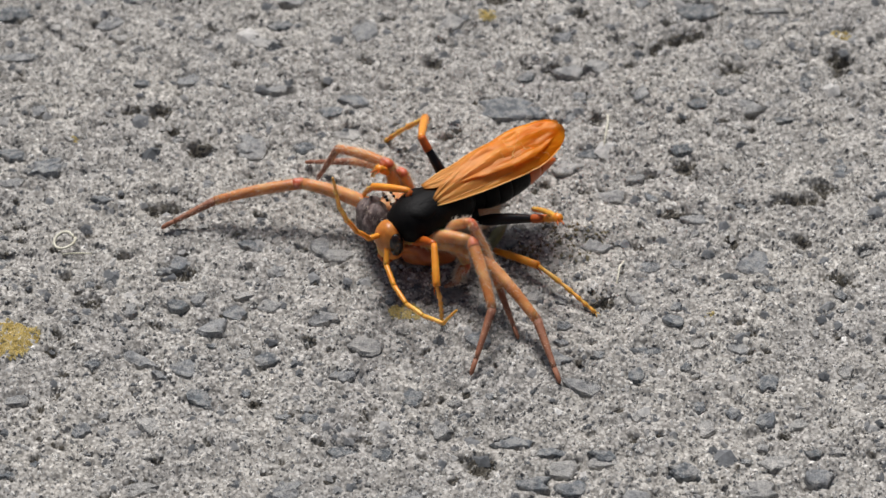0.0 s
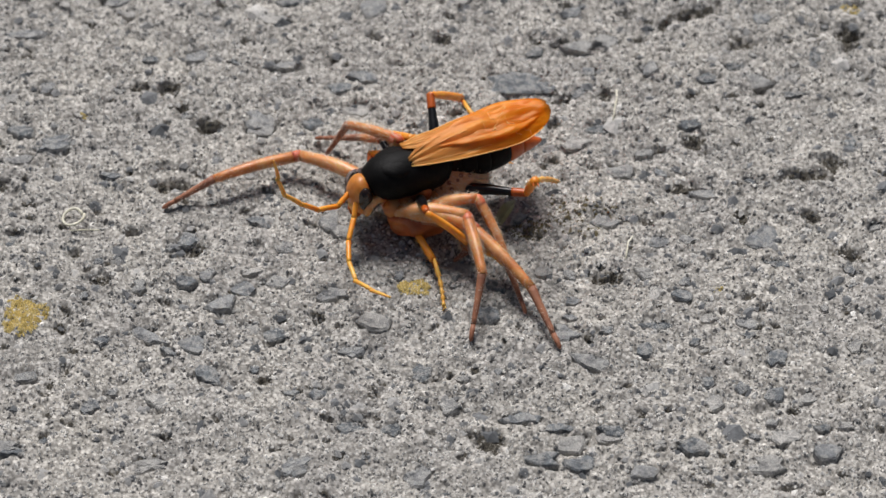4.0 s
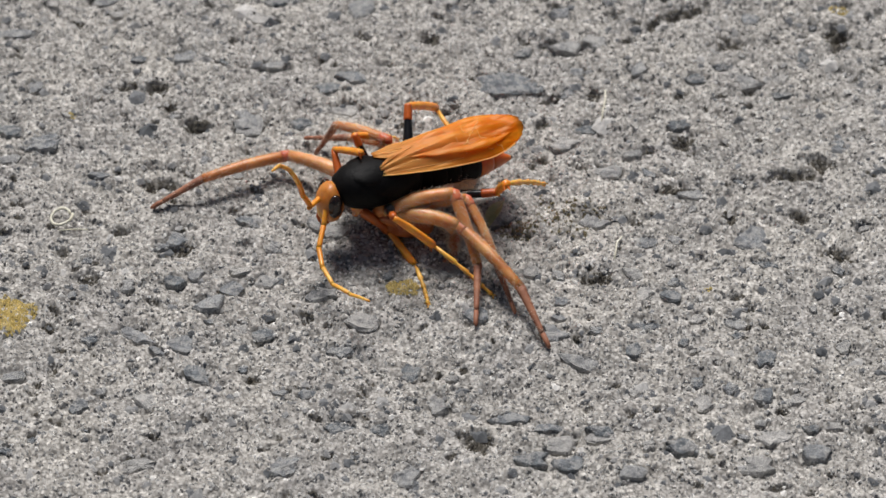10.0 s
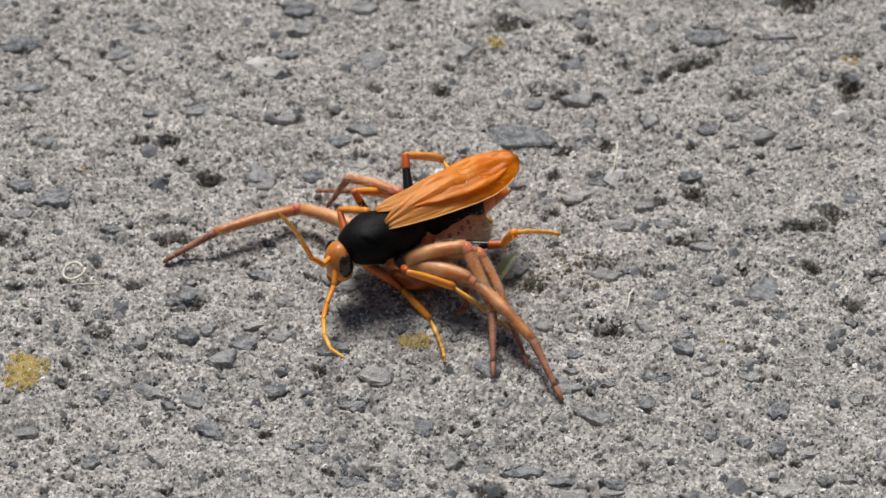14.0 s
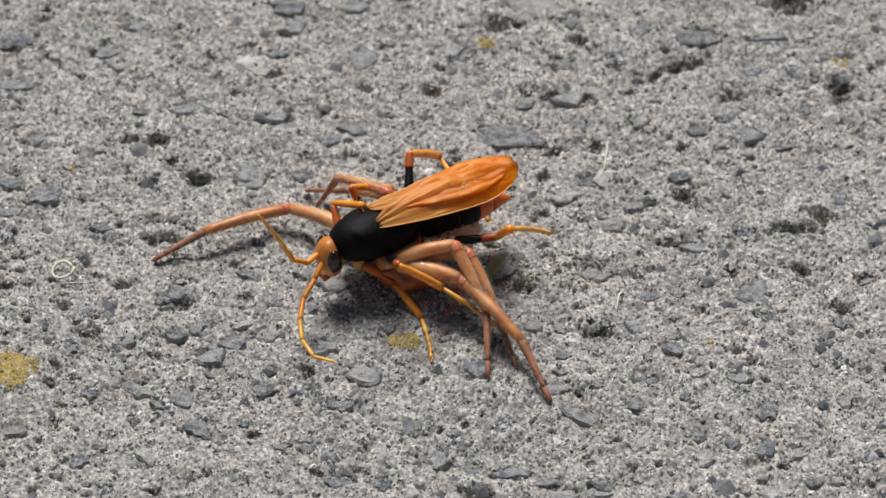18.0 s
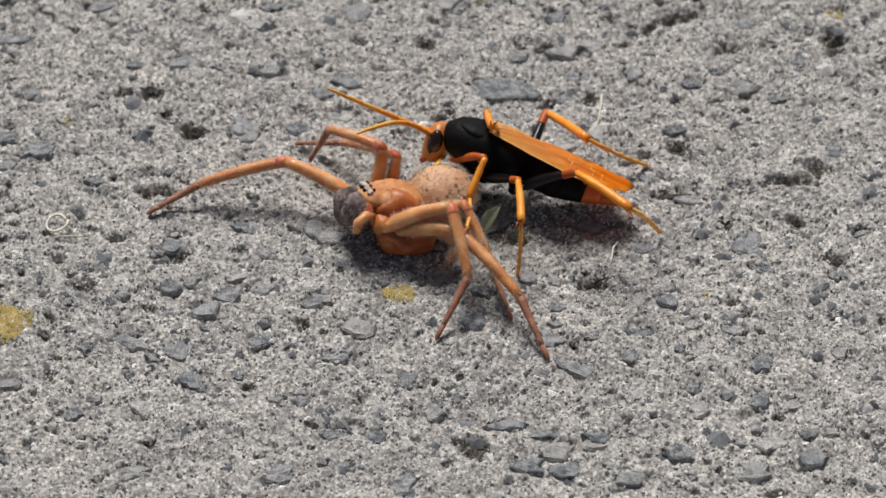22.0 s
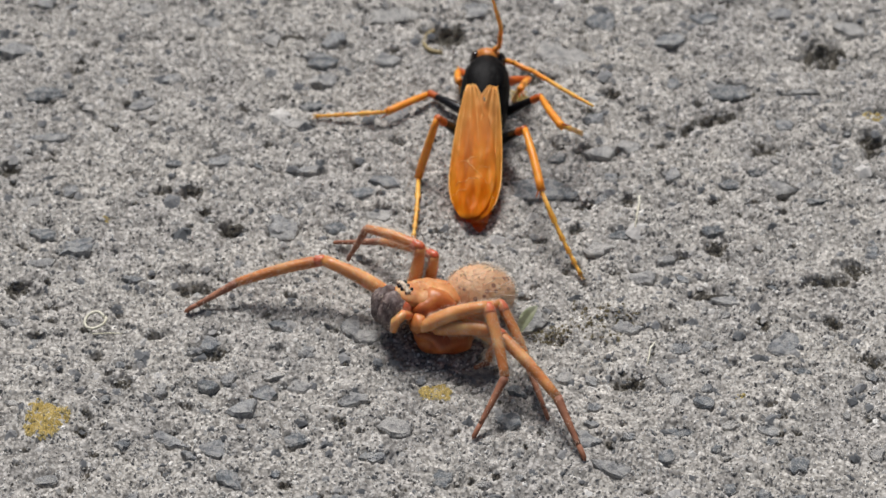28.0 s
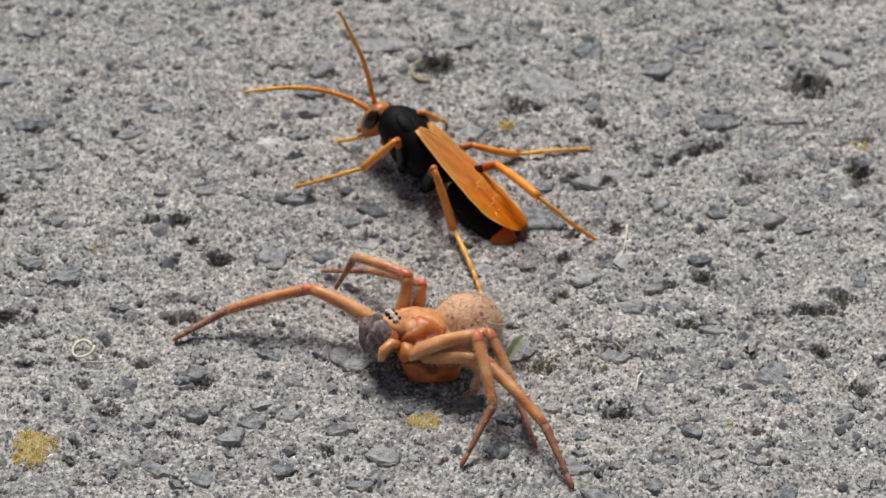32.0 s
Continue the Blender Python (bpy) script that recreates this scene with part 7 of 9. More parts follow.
    walk(ANTENNAE["L"][0], [
        (0, pose(0.00690, 0.00060, -0.00120, 0, 38.28, 52.66)),
        (1, pose(0.00690, 0.00060, -0.00120, 8.83, 41.89, 66.34)),
        (2, pose(0.00690, 0.00060, -0.00120, 4.53, 43, 59.96)),
        (5, pose(0.00690, 0.00060, -0.00120, 0.44, 42.97, 53.97)),
        (7, pose(0.00690, 0.00060, -0.00120, -2.59, 42.11, 49.48)),
        (9, pose(0.00690, 0.00060, -0.00120, 3.68, 45.25, 58.55)),
        (11, pose(0.00690, 0.00060, -0.00120, 1.42, 43.82, 55.33)),
        (13, pose(0.00690, 0.00060, -0.00120, -3.09, 39.47, 48.56)),
        (16, pose(0.00690, 0.00060, -0.00120, -1.33, 42.94, 51.22)),
        (18, pose(0.00690, 0.00060, -0.00120, -14.41, 35.13, 30.63)),
        (18.5, pose(0.00690, 0.00060, -0.00120, -20.17, -1.82, 11.75)),
        (19, pose(0.00690, 0.00060, -0.00120, -20.81, -12.34, 16.95)),
        (19.5, pose(0.00690, 0.00060, -0.00120, -25.48, 6.16, 90.44)),
        (20, pose(0.00690, 0.00060, -0.00120, -28.18, 17.12, 77.18)),
        (21, pose(0.00690, 0.00060, -0.00120, -35.89, 19.12, 52.73)),
        (22, pose(0.00690, 0.00060, -0.00120, -36.03, -24.72, 55.42)),
        (22.5, pose(0.00690, 0.00060, -0.00120, -22.86, -29.13, 26.84)),
        (23, pose(0.00690, 0.00060, -0.00120, -22.62, -11.73, 26.15)),
        (23.5, pose(0.00690, 0.00060, -0.00120, -27.16, -21.16, 42.05)),
        (24, pose(0.00690, 0.00060, -0.00120, -33.05, -9.78, 63.78)),
        (24.5, pose(0.00690, 0.00060, -0.00120, -23.1, -14.92, 19.53)),
        (25, pose(0.00690, 0.00060, -0.00120, -28.62, 8.52, 99.96)),
        (25.5, pose(0.00690, 0.00060, -0.00120, -13.92, -69.79, 77.75)),
        (27.5, pose(0.00690, 0.00060, -0.00120, -38.31, -57.08, 104.75)),
        (28, pose(0.00690, 0.00060, -0.00120, 157.78, -50.96, -88.31)),
        (28.5, pose(0.00690, 0.00060, -0.00120, 40.18, -62.38, 37.77)),
        (29, pose(0.00690, 0.00060, -0.00120, 19.87, -7.93, 68.7)),
        (30, pose(0.00690, 0.00060, -0.00120, 20.71, -6.44, 61.99)),
        (31, pose(0.00690, 0.00060, -0.00120, 20.64, -5.32, 62.62)),
        (32, pose(0.00690, 0.00060, -0.00120, 24.17, -4.14, 21.69)),
    ])
    walk(ANTENNAE["L"][1], [
        (0, pose(0.00852, 0.00272, -0.00331, 0, 14.45, 75.98)),
        (1, pose(0.00792, 0.00292, -0.00347, 0.42, 21.92, 77.32)),
        (2, pose(0.00814, 0.00275, -0.00352, -7.52, 24.57, 57.37)),
        (5, pose(0.00836, 0.00261, -0.00352, -9.71, 21.55, 51.79)),
        (7, pose(0.00854, 0.00252, -0.00348, -11.61, 22.24, 46.69)),
        (9, pose(0.00815, 0.00264, -0.00361, -6.8, 26.3, 58.36)),
        (11, pose(0.00830, 0.00262, -0.00355, -9.14, 14.17, 51.63)),
        (13, pose(0.00864, 0.00257, -0.00336, -10.31, 1.41, 43.07)),
        (16, pose(0.00846, 0.00254, -0.00352, -9.98, 10.4, 46.27)),
        (18, pose(0.00929, 0.00202, -0.00316, -11.62, 13.61, 38.44)),
        (18.5, pose(0.01023, 0.00129, -0.00109, -11.47, -15.69, 30.53)),
        (19, pose(0.01008, 0.00157, -0.00047, -16.17, -18.49, 46.43)),
        (19.5, pose(0.00687, 0.00398, -0.00156, -16.98, 12.29, 60.8)),
        (20, pose(0.00762, 0.00377, -0.00220, -12.62, 18.79, 76.96)),
        (21, pose(0.00885, 0.00316, -0.00231, -16.37, 15.55, 64.3)),
        (22, pose(0.00865, 0.00314, 0.00022, -16.28, -21.46, 62.61)),
        (22.5, pose(0.00955, 0.00194, 0.00046, -10.98, -31.76, 50.87)),
        (23, pose(0.00989, 0.00207, -0.00051, -11.76, -11.57, 52.95)),
        (23.5, pose(0.00925, 0.00272, 0.00003, -11.89, -0.39, 54.17)),
        (24, pose(0.00838, 0.00361, -0.00062, -11.86, 0.6, 69.29)),
        (24.5, pose(0.01000, 0.00170, -0.00032, -10.64, -9.19, 53.16)),
        (25, pose(0.00632, 0.00391, -0.00170, -33.8, -29.36, 116.01)),
        (25.5, pose(0.00715, 0.00175, 0.00199, -56.92, -53.27, 149.75)),
        (27.5, pose(0.00643, 0.00239, 0.00165, -44.97, -64.58, 135.88)),
        (28, pose(0.00696, -0.00154, 0.00144, -115.89, -83.31, -151.77)),
        (29, pose(0.00812, 0.00374, -0.00073, -1.44, -30.07, 90.31)),
        (30, pose(0.00849, 0.00358, -0.00082, 14.56, -32.33, 59.96)),
        (31, pose(0.00846, 0.00361, -0.00088, 5.25, -24.52, 79.32)),
        (32, pose(0.01005, 0.00185, -0.00095, 14.59, -0.38, 38.67)),
    ])
    walk(ANTENNAE["L"][2], [
        (0, pose(0.00932, 0.00592, -0.00415, 0, 7.32, 85.95)),
        (1, pose(0.00861, 0.00600, -0.00474, 1.78, 10.11, 97.65)),
        (2, pose(0.00981, 0.00536, -0.00493, -2.3, 15.38, 79.34)),
        (5, pose(0.01032, 0.00510, -0.00477, -5, 10.48, 67.31)),
        (7, pose(0.01070, 0.00481, -0.00477, -5.42, 13.86, 65.34)),
        (9, pose(0.00975, 0.00524, -0.00512, -3.01, 12.15, 75.98)),
        (11, pose(0.01034, 0.00520, -0.00439, -3.24, 0.76, 73.97)),
        (13, pose(0.01112, 0.00489, -0.00344, -2.39, -5.84, 54.96)),
        (16, pose(0.01077, 0.00496, -0.00413, -2.2, -0.94, 51.74)),
        (18, pose(0.01188, 0.00407, -0.00396, -1.54, 12.92, 58.02)),
        (18.5, pose(0.01305, 0.00295, -0.00017, -2.12, -9.08, 41.05)),
        (19, pose(0.01230, 0.00390, 0.00060, -3.52, -19.71, 46.65)),
        (19.5, pose(0.00849, 0.00688, -0.00229, -4.39, 14.3, 64.16)),
        (20, pose(0.00835, 0.00690, -0.00330, 2.52, 23.42, 85.28)),
        (21, pose(0.01027, 0.00611, -0.00323, -1.39, 19.99, 74.73)),
        (22, pose(0.01011, 0.00595, 0.00147, -1.89, -12.74, 67.15)),
        (22.5, pose(0.01137, 0.00418, 0.00224, 3.01, -27.93, 53.23)),
        (23, pose(0.01190, 0.00473, 0.00017, 1.49, -7.88, 58.1)),
        (23.5, pose(0.01124, 0.00548, 0.00005, 1.41, 5.36, 61.6)),
        (24, pose(0.00958, 0.00679, -0.00066, 4.12, 9.83, 81.88)),
        (24.5, pose(0.01201, 0.00438, 0.00022, 3.32, -4.73, 64.13)),
        (25, pose(0.00502, 0.00657, -0.00004, -19.44, -42.94, 114.54)),
        (25.5, pose(0.00539, 0.00277, 0.00472, -47.86, -47.48, 153.78)),
        (27.5, pose(0.00538, 0.00340, 0.00473, -33.75, -64.7, 137.01)),
        (28, pose(0.00661, -0.00173, 0.00482, -93.72, -83.03, -161.65)),
        (29, pose(0.00811, 0.00668, 0.00097, -4.54, -29.37, 105.08)),
        (30, pose(0.00992, 0.00607, 0.00100, 10.87, -30.8, 74.89)),
        (31, pose(0.00903, 0.00665, 0.00053, 7.64, -25.62, 81.71)),
        (32, pose(0.01271, 0.00398, -0.00093, 14.71, 3.93, 46.46)),
    ])
    walk(ANTENNAE["L"][3], [
        (0, pose(0.00955, 0.00928, -0.00459, 0, -4.22, 99.98)),
        (1, pose(0.00816, 0.00931, -0.00534, -0.04, 3.2, 104.84)),
        (2, pose(0.01042, 0.00858, -0.00583, -0.08, -2.38, 99.76)),
        (5, pose(0.01161, 0.00818, -0.00538, -0.84, 6.4, 78.51)),
        (7, pose(0.01207, 0.00781, -0.00558, -0.91, 6.94, 77.87)),
        (9, pose(0.01055, 0.00846, -0.00584, 0.68, 5.64, 92.33)),
        (11, pose(0.01128, 0.00847, -0.00443, 0.44, -2.25, 84)),
        (13, pose(0.01306, 0.00766, -0.00310, 1.68, -5.1, 64.8)),
        (16, pose(0.01288, 0.00763, -0.00407, 1.94, -2.62, 60.94)),
        (18, pose(0.01364, 0.00688, -0.00472, 2.62, 9.6, 72.05)),
        (18.5, pose(0.01558, 0.00516, 0.00036, 2.63, -9.63, 41.63)),
        (19, pose(0.01450, 0.00623, 0.00175, 1.32, -20.28, 46.68)),
        (19.5, pose(0.00993, 0.00985, -0.00313, 3.27, 26.1, 81.03)),
        (20, pose(0.00860, 0.01001, -0.00465, 6.69, 24.91, 88.96)),
        (21, pose(0.01111, 0.00919, -0.00439, 2.88, 22.13, 79.43)),
        (22, pose(0.01140, 0.00901, 0.00222, 1.47, -5.33, 70.07)),
        (22.5, pose(0.01317, 0.00659, 0.00384, 6.06, -27.09, 54.03)),
        (23, pose(0.01367, 0.00758, 0.00064, 4.58, -7.86, 58.88)),
        (23.5, pose(0.01285, 0.00846, -0.00027, 4.54, 6.85, 63.98)),
        (24, pose(0.01006, 0.01010, -0.00124, 7.08, 9.12, 82.16)),
        (24.5, pose(0.01349, 0.00743, 0.00050, 6.54, -5.55, 64.88)),
        (25, pose(0.00399, 0.00884, 0.00228, -17.27, -44.85, 114.88)),
        (25.5, pose(0.00333, 0.00379, 0.00722, -46.42, -47.67, 154.46)),
        (27.5, pose(0.00432, 0.00439, 0.00780, -32.59, -64.33, 137.99)),
        (28, pose(0.00622, -0.00186, 0.00819, -37.69, -79.79, 143.3)),
        (29, pose(0.00734, 0.00954, 0.00264, -9.46, -25.78, 111.88)),
        (30, pose(0.01069, 0.00889, 0.00274, 4.39, -26.88, 81.24)),
        (31, pose(0.00947, 0.00968, 0.00200, 3.94, -26.05, 82.25)),
        (32, pose(0.01504, 0.00644, -0.00116, 8.73, 8.6, 52.8)),
    ])
    walk(ANTENNAE["L"][4], [
        (0, pose(0.00897, 0.01262, -0.00434, 0, -9.84, 109.77)),
        (1, pose(0.00729, 0.01259, -0.00553, -1.25, -6.87, 118.32)),
        (2, pose(0.00984, 0.01193, -0.00569, -1.89, -13.23, 122)),
        (5, pose(0.01228, 0.01149, -0.00576, 1.2, -9.78, 106.59)),
        (7, pose(0.01278, 0.01111, -0.00599, 0.8, -8, 109.21)),
        (9, pose(0.01042, 0.01184, -0.00617, 0.08, -9.96, 113.82)),
        (11, pose(0.01164, 0.01185, -0.00430, 3.16, -13.63, 98.84)),
        (13, pose(0.01450, 0.01072, -0.00280, 8.04, -11.26, 76.45)),
        (16, pose(0.01453, 0.01060, -0.00392, 8.7, -11.5, 73.14)),
        (18, pose(0.01467, 0.01007, -0.00528, 6.73, 0.52, 93.42)),
        (18.5, pose(0.01808, 0.00739, 0.00093, 10.11, -8.14, 45.5)),
        (19, pose(0.01668, 0.00855, 0.00293, 9.12, -19.33, 49.67)),
        (19.5, pose(0.01041, 0.01286, -0.00462, 10.99, 25.45, 81.32)),
        (20, pose(0.00866, 0.01310, -0.00608, 18.78, 25.92, 99.16)),
        (21, pose(0.01168, 0.01229, -0.00567, 14.28, 21.94, 88.11)),
        (22, pose(0.01255, 0.01219, 0.00253, 11.65, -3.4, 72.3)),
        (22.5, pose(0.01495, 0.00904, 0.00539, 15.29, -22.05, 56.09)),
        (23, pose(0.01542, 0.01047, 0.00110, 13.65, -4.44, 63.19)),
        (23.5, pose(0.01434, 0.01149, -0.00067, 14.36, 12.22, 73.63)),
        (24, pose(0.01051, 0.01343, -0.00178, 16.59, 9.95, 85.16)),
        (24.5, pose(0.01492, 0.01050, 0.00083, 16.21, -8.05, 62.98)),
        (25, pose(0.00297, 0.01103, 0.00468, -9.1, -49.06, 110.49)),
        (25.5, pose(0.00127, 0.00477, 0.00973, -43.42, -47.7, 155.37)),
        (27.5, pose(0.00323, 0.00538, 0.01086, -30.73, -62.2, 140.02)),
        (28, pose(0.00574, -0.00150, 0.01154, -35.22, -79.58, 144.72)),
        (29, pose(0.00620, 0.01238, 0.00412, -6.86, -25.63, 113.07)),
        (30, pose(0.01115, 0.01189, 0.00428, -3.94, -14.76, 104.66)),
        (31, pose(0.00988, 0.01271, 0.00349, 1.57, -22.53, 87.59)),
        (32, pose(0.01707, 0.00911, -0.00167, 3.85, 14.3, 58.11)),
    ])
    walk(ANTENNAE["L"][5], [
        (0, pose(0.00783, 0.01577, -0.00376, 0, -57.43, 133.79)),
        (1, pose(0.00569, 0.01557, -0.00512, 2.64, -35.96, 130.23)),
        (2, pose(0.00809, 0.01473, -0.00491, 4.16, -15.35, 126.78)),
        (5, pose(0.01133, 0.01470, -0.00519, 7.37, -14.34, 114.26)),
        (7, pose(0.01168, 0.01429, -0.00552, 6.81, -11.63, 116.77)),
        (9, pose(0.00906, 0.01491, -0.00558, 6.24, -14.19, 119.32)),
        (11, pose(0.01113, 0.01511, -0.00350, 9.86, -18.42, 106.49)),
        (13, pose(0.01529, 0.01396, -0.00213, 13.93, -16.73, 93.08)),
        (16, pose(0.01549, 0.01378, -0.00324, 12.48, -22.03, 97.42)),
        (18, pose(0.01447, 0.01346, -0.00532, 4.96, -14.13, 121.29)),
        (18.5, pose(0.02044, 0.00979, 0.00141, 22.45, -8.78, 45.82)),
        (19, pose(0.01876, 0.01100, 0.00406, 20.04, -15.4, 57.26)),
        (19.5, pose(0.01087, 0.01590, -0.00608, 22.2, 24.8, 81.65)),
        (20, pose(0.00817, 0.01612, -0.00757, 35.8, 23.63, 114.07)),
        (21, pose(0.01179, 0.01544, -0.00694, 32.26, 23.41, 105.21)),
        (22, pose(0.01358, 0.01542, 0.00273, 26.2, -2.28, 73.77)),
        (22.5, pose(0.01671, 0.01166, 0.00666, 29.91, -22.13, 56.6)),
        (23, pose(0.01694, 0.01349, 0.00137, 27.84, -1.61, 66.46)),
        (23.5, pose(0.01527, 0.01468, -0.00139, 28.66, 12.44, 74.99)),
        (24, pose(0.01080, 0.01677, -0.00236, 30.66, 9.31, 85.55)),
        (24.5, pose(0.01645, 0.01350, 0.00130, 30.53, -8.7, 63.23)),
        (25, pose(0.00219, 0.01311, 0.00725, 4.79, -49.96, 110.4)),
        (25.5, pose(-0.00081, 0.00573, 0.01225, -30.09, -48.01, 155.6)),
        (27.5, pose(0.00201, 0.00640, 0.01387, -17.66, -62.29, 140.6)),
        (28, pose(0.00524, -0.00114, 0.01488, -22.97, -79.38, 146.16)),
        (29, pose(0.00499, 0.01520, 0.00559, 6.11, -25.87, 113.67)),
        (30, pose(0.01032, 0.01507, 0.00514, 7.91, -12.52, 108.23)),
        (31, pose(0.01002, 0.01584, 0.00479, 13.54, -21.69, 89.31)),
        (32, pose(0.01882, 0.01191, -0.00251, 15.3, 15.51, 59.02)),
    ])
    walk(ANTENNAE["R"][0], [
        (0, pose(0.00690, -0.00060, -0.00120, 0, -30.68, 22.42)),
        (1, pose(0.00690, -0.00060, -0.00120, -5.15, -22.96, 33.78)),
        (2, pose(0.00690, -0.00060, -0.00120, -4.44, 11.5, 27.01)),
        (5, pose(0.00690, -0.00060, -0.00120, -6.47, 25.69, 20.71)),
        (7, pose(0.00690, -0.00060, -0.00120, -3.94, -1.94, 32.58)),
        (9, pose(0.00690, -0.00060, -0.00120, -4.34, 19.97, 30.12)),
        (11, pose(0.00690, -0.00060, -0.00120, -4.47, -23.68, 34.1)),
        (13, pose(0.00690, -0.00060, -0.00120, -4.98, -24.83, 35.32)),
        (16, pose(0.00690, -0.00060, -0.00120, -5.55, -3.13, 37.65)),
        (18, pose(0.00690, -0.00060, -0.00120, -4.91, -4.48, 28.08)),
        (18.5, pose(0.00690, -0.00060, -0.00120, -1.58, -25.08, 15.28)),
        (19, pose(0.00690, -0.00060, -0.00120, -11.49, -31.52, 35.97)),
        (19.5, pose(0.00690, -0.00060, -0.00120, -35.68, -18.74, 89.25)),
        (20, pose(0.00690, -0.00060, -0.00120, -29.4, -3.68, 57.99)),
        (21, pose(0.00690, -0.00060, -0.00120, -30.82, 8.4, 24.75)),
        (22, pose(0.00690, -0.00060, -0.00120, -31.19, -12.79, 34.39)),
        (22.5, pose(0.00690, -0.00060, -0.00120, -26.46, -13.33, 13.66)),
        (23, pose(0.00690, -0.00060, -0.00120, -28.91, -68.71, 16.96)),
        (23.5, pose(0.00690, -0.00060, -0.00120, -62.1, -54.74, 54.09)),
        (24, pose(0.00690, -0.00060, -0.00120, -88.15, -84.54, 80.92)),
        (24.5, pose(0.00690, -0.00060, -0.00120, -33.01, -14.28, 22.21)),
        (24.75, pose(0.00690, -0.00060, -0.00120, 0.29, -45.38, -37.94)),
        (25, pose(0.00690, -0.00060, -0.00120, 49.78, -29.05, -112)),
        (25.5, pose(0.00690, -0.00060, -0.00120, 44.24, -36.13, -101.74)),
        (27.5, pose(0.00690, -0.00060, -0.00120, 40.53, -35.34, -95.4)),
        (28, pose(0.00690, -0.00060, -0.00120, 42.76, 6.36, -103.72)),
        (28.5, pose(0.00690, -0.00060, -0.00120, 39, -46.03, -93.8)),
        (29, pose(0.00690, -0.00060, -0.00120, -87.28, -77.01, 36.61)),
        (30, pose(0.00690, -0.00060, -0.00120, -71.25, -56.24, 19.45)),
        (31, pose(0.00690, -0.00060, -0.00120, -90.45, -4.89, 52.83)),
        (32, pose(0.00690, -0.00060, -0.00120, -71.71, -42.96, 10.76)),
    ])
    walk(ANTENNAE["R"][1], [
        (0, pose(0.00960, 0.00052, 0.00053, 0, -53.9, 6.87)),
        (1, pose(0.00950, 0.00114, 0.00013, -12.06, -54.66, 21.7)),
        (2, pose(0.00987, 0.00091, -0.00188, -10.15, -34.3, 19.01)),
        (5, pose(0.00977, 0.00048, -0.00267, -6.29, -18.62, 10.45)),
        (7, pose(0.00976, 0.00123, -0.00108, -10.63, -50.69, 17.78)),
        (9, pose(0.00966, 0.00100, -0.00236, -11.01, -59.95, 18.24)),
        (11, pose(0.00948, 0.00115, 0.00017, -18.03, -61.7, 26.28)),
        (13, pose(0.00942, 0.00118, 0.00023, -7.52, -56.98, 14.08)),
        (16, pose(0.00959, 0.00147, -0.00101, -13.61, -45.06, 21.87)),
        (18, pose(0.00989, 0.00100, -0.00093, -13.57, -43.43, 21.81)),
        (18.5, pose(0.00987, 0.00021, 0.00024, -17.39, -38.37, 27.63)),
        (19, pose(0.00925, 0.00110, 0.00058, -22.42, -16.87, 38.28)),
        (19.5, pose(0.00694, 0.00262, -0.00011, -29.67, -10.63, 68.07)),
        (20, pose(0.00870, 0.00228, -0.00098, -28.24, -11.96, 60.79)),
        (21, pose(0.00995, 0.00081, -0.00170, -26.25, -3.76, 46.31)),
        (22, pose(0.00964, 0.00127, -0.00045, -25.7, -18.8, 43.55)),
        (22.5, pose(0.01011, 0.00018, -0.00042, -24.28, -27.31, 39.94)),
        (23, pose(0.00808, -0.00024, 0.00197, -40.9, -57.73, 63.5)),
        (23.5, pose(0.00805, 0.00099, 0.00158, -55.09, -44.86, 81.51)),
        (24, pose(0.00695, -0.00028, 0.00218, -85.6, -57.7, 119.82)),
        (24.5, pose(0.00995, 0.00065, -0.00036, -40.57, -15.79, 54.01)),
        (24.75, pose(0.00787, -0.00136, 0.00004, -44.68, -70.15, 59.36)),
        (25, pose(0.00579, -0.00336, 0.00045, 145.43, -55.22, -129.7)),
        (25.5, pose(0.00634, -0.00329, 0.00080, 156.7, -27.49, -146.19)),
        (27.5, pose(0.00664, -0.00336, 0.00077, 115.24, -48.32, -83.77)),
        (28, pose(0.00610, -0.00388, -0.00158, 135.74, -14.07, -120.67)),
        (29, pose(0.00751, -0.00014, 0.00211, -118.32, -79.84, 125.91)),
        (30, pose(0.00868, 0.00003, 0.00163, 18.31, -72.9, -11.77)),
        (31, pose(0.00895, 0.00210, -0.00091, -58.04, -25.8, 75.29)),
        (32, pose(0.00934, -0.00014, 0.00112, -38.19, -54.49, 45.83)),
    ])
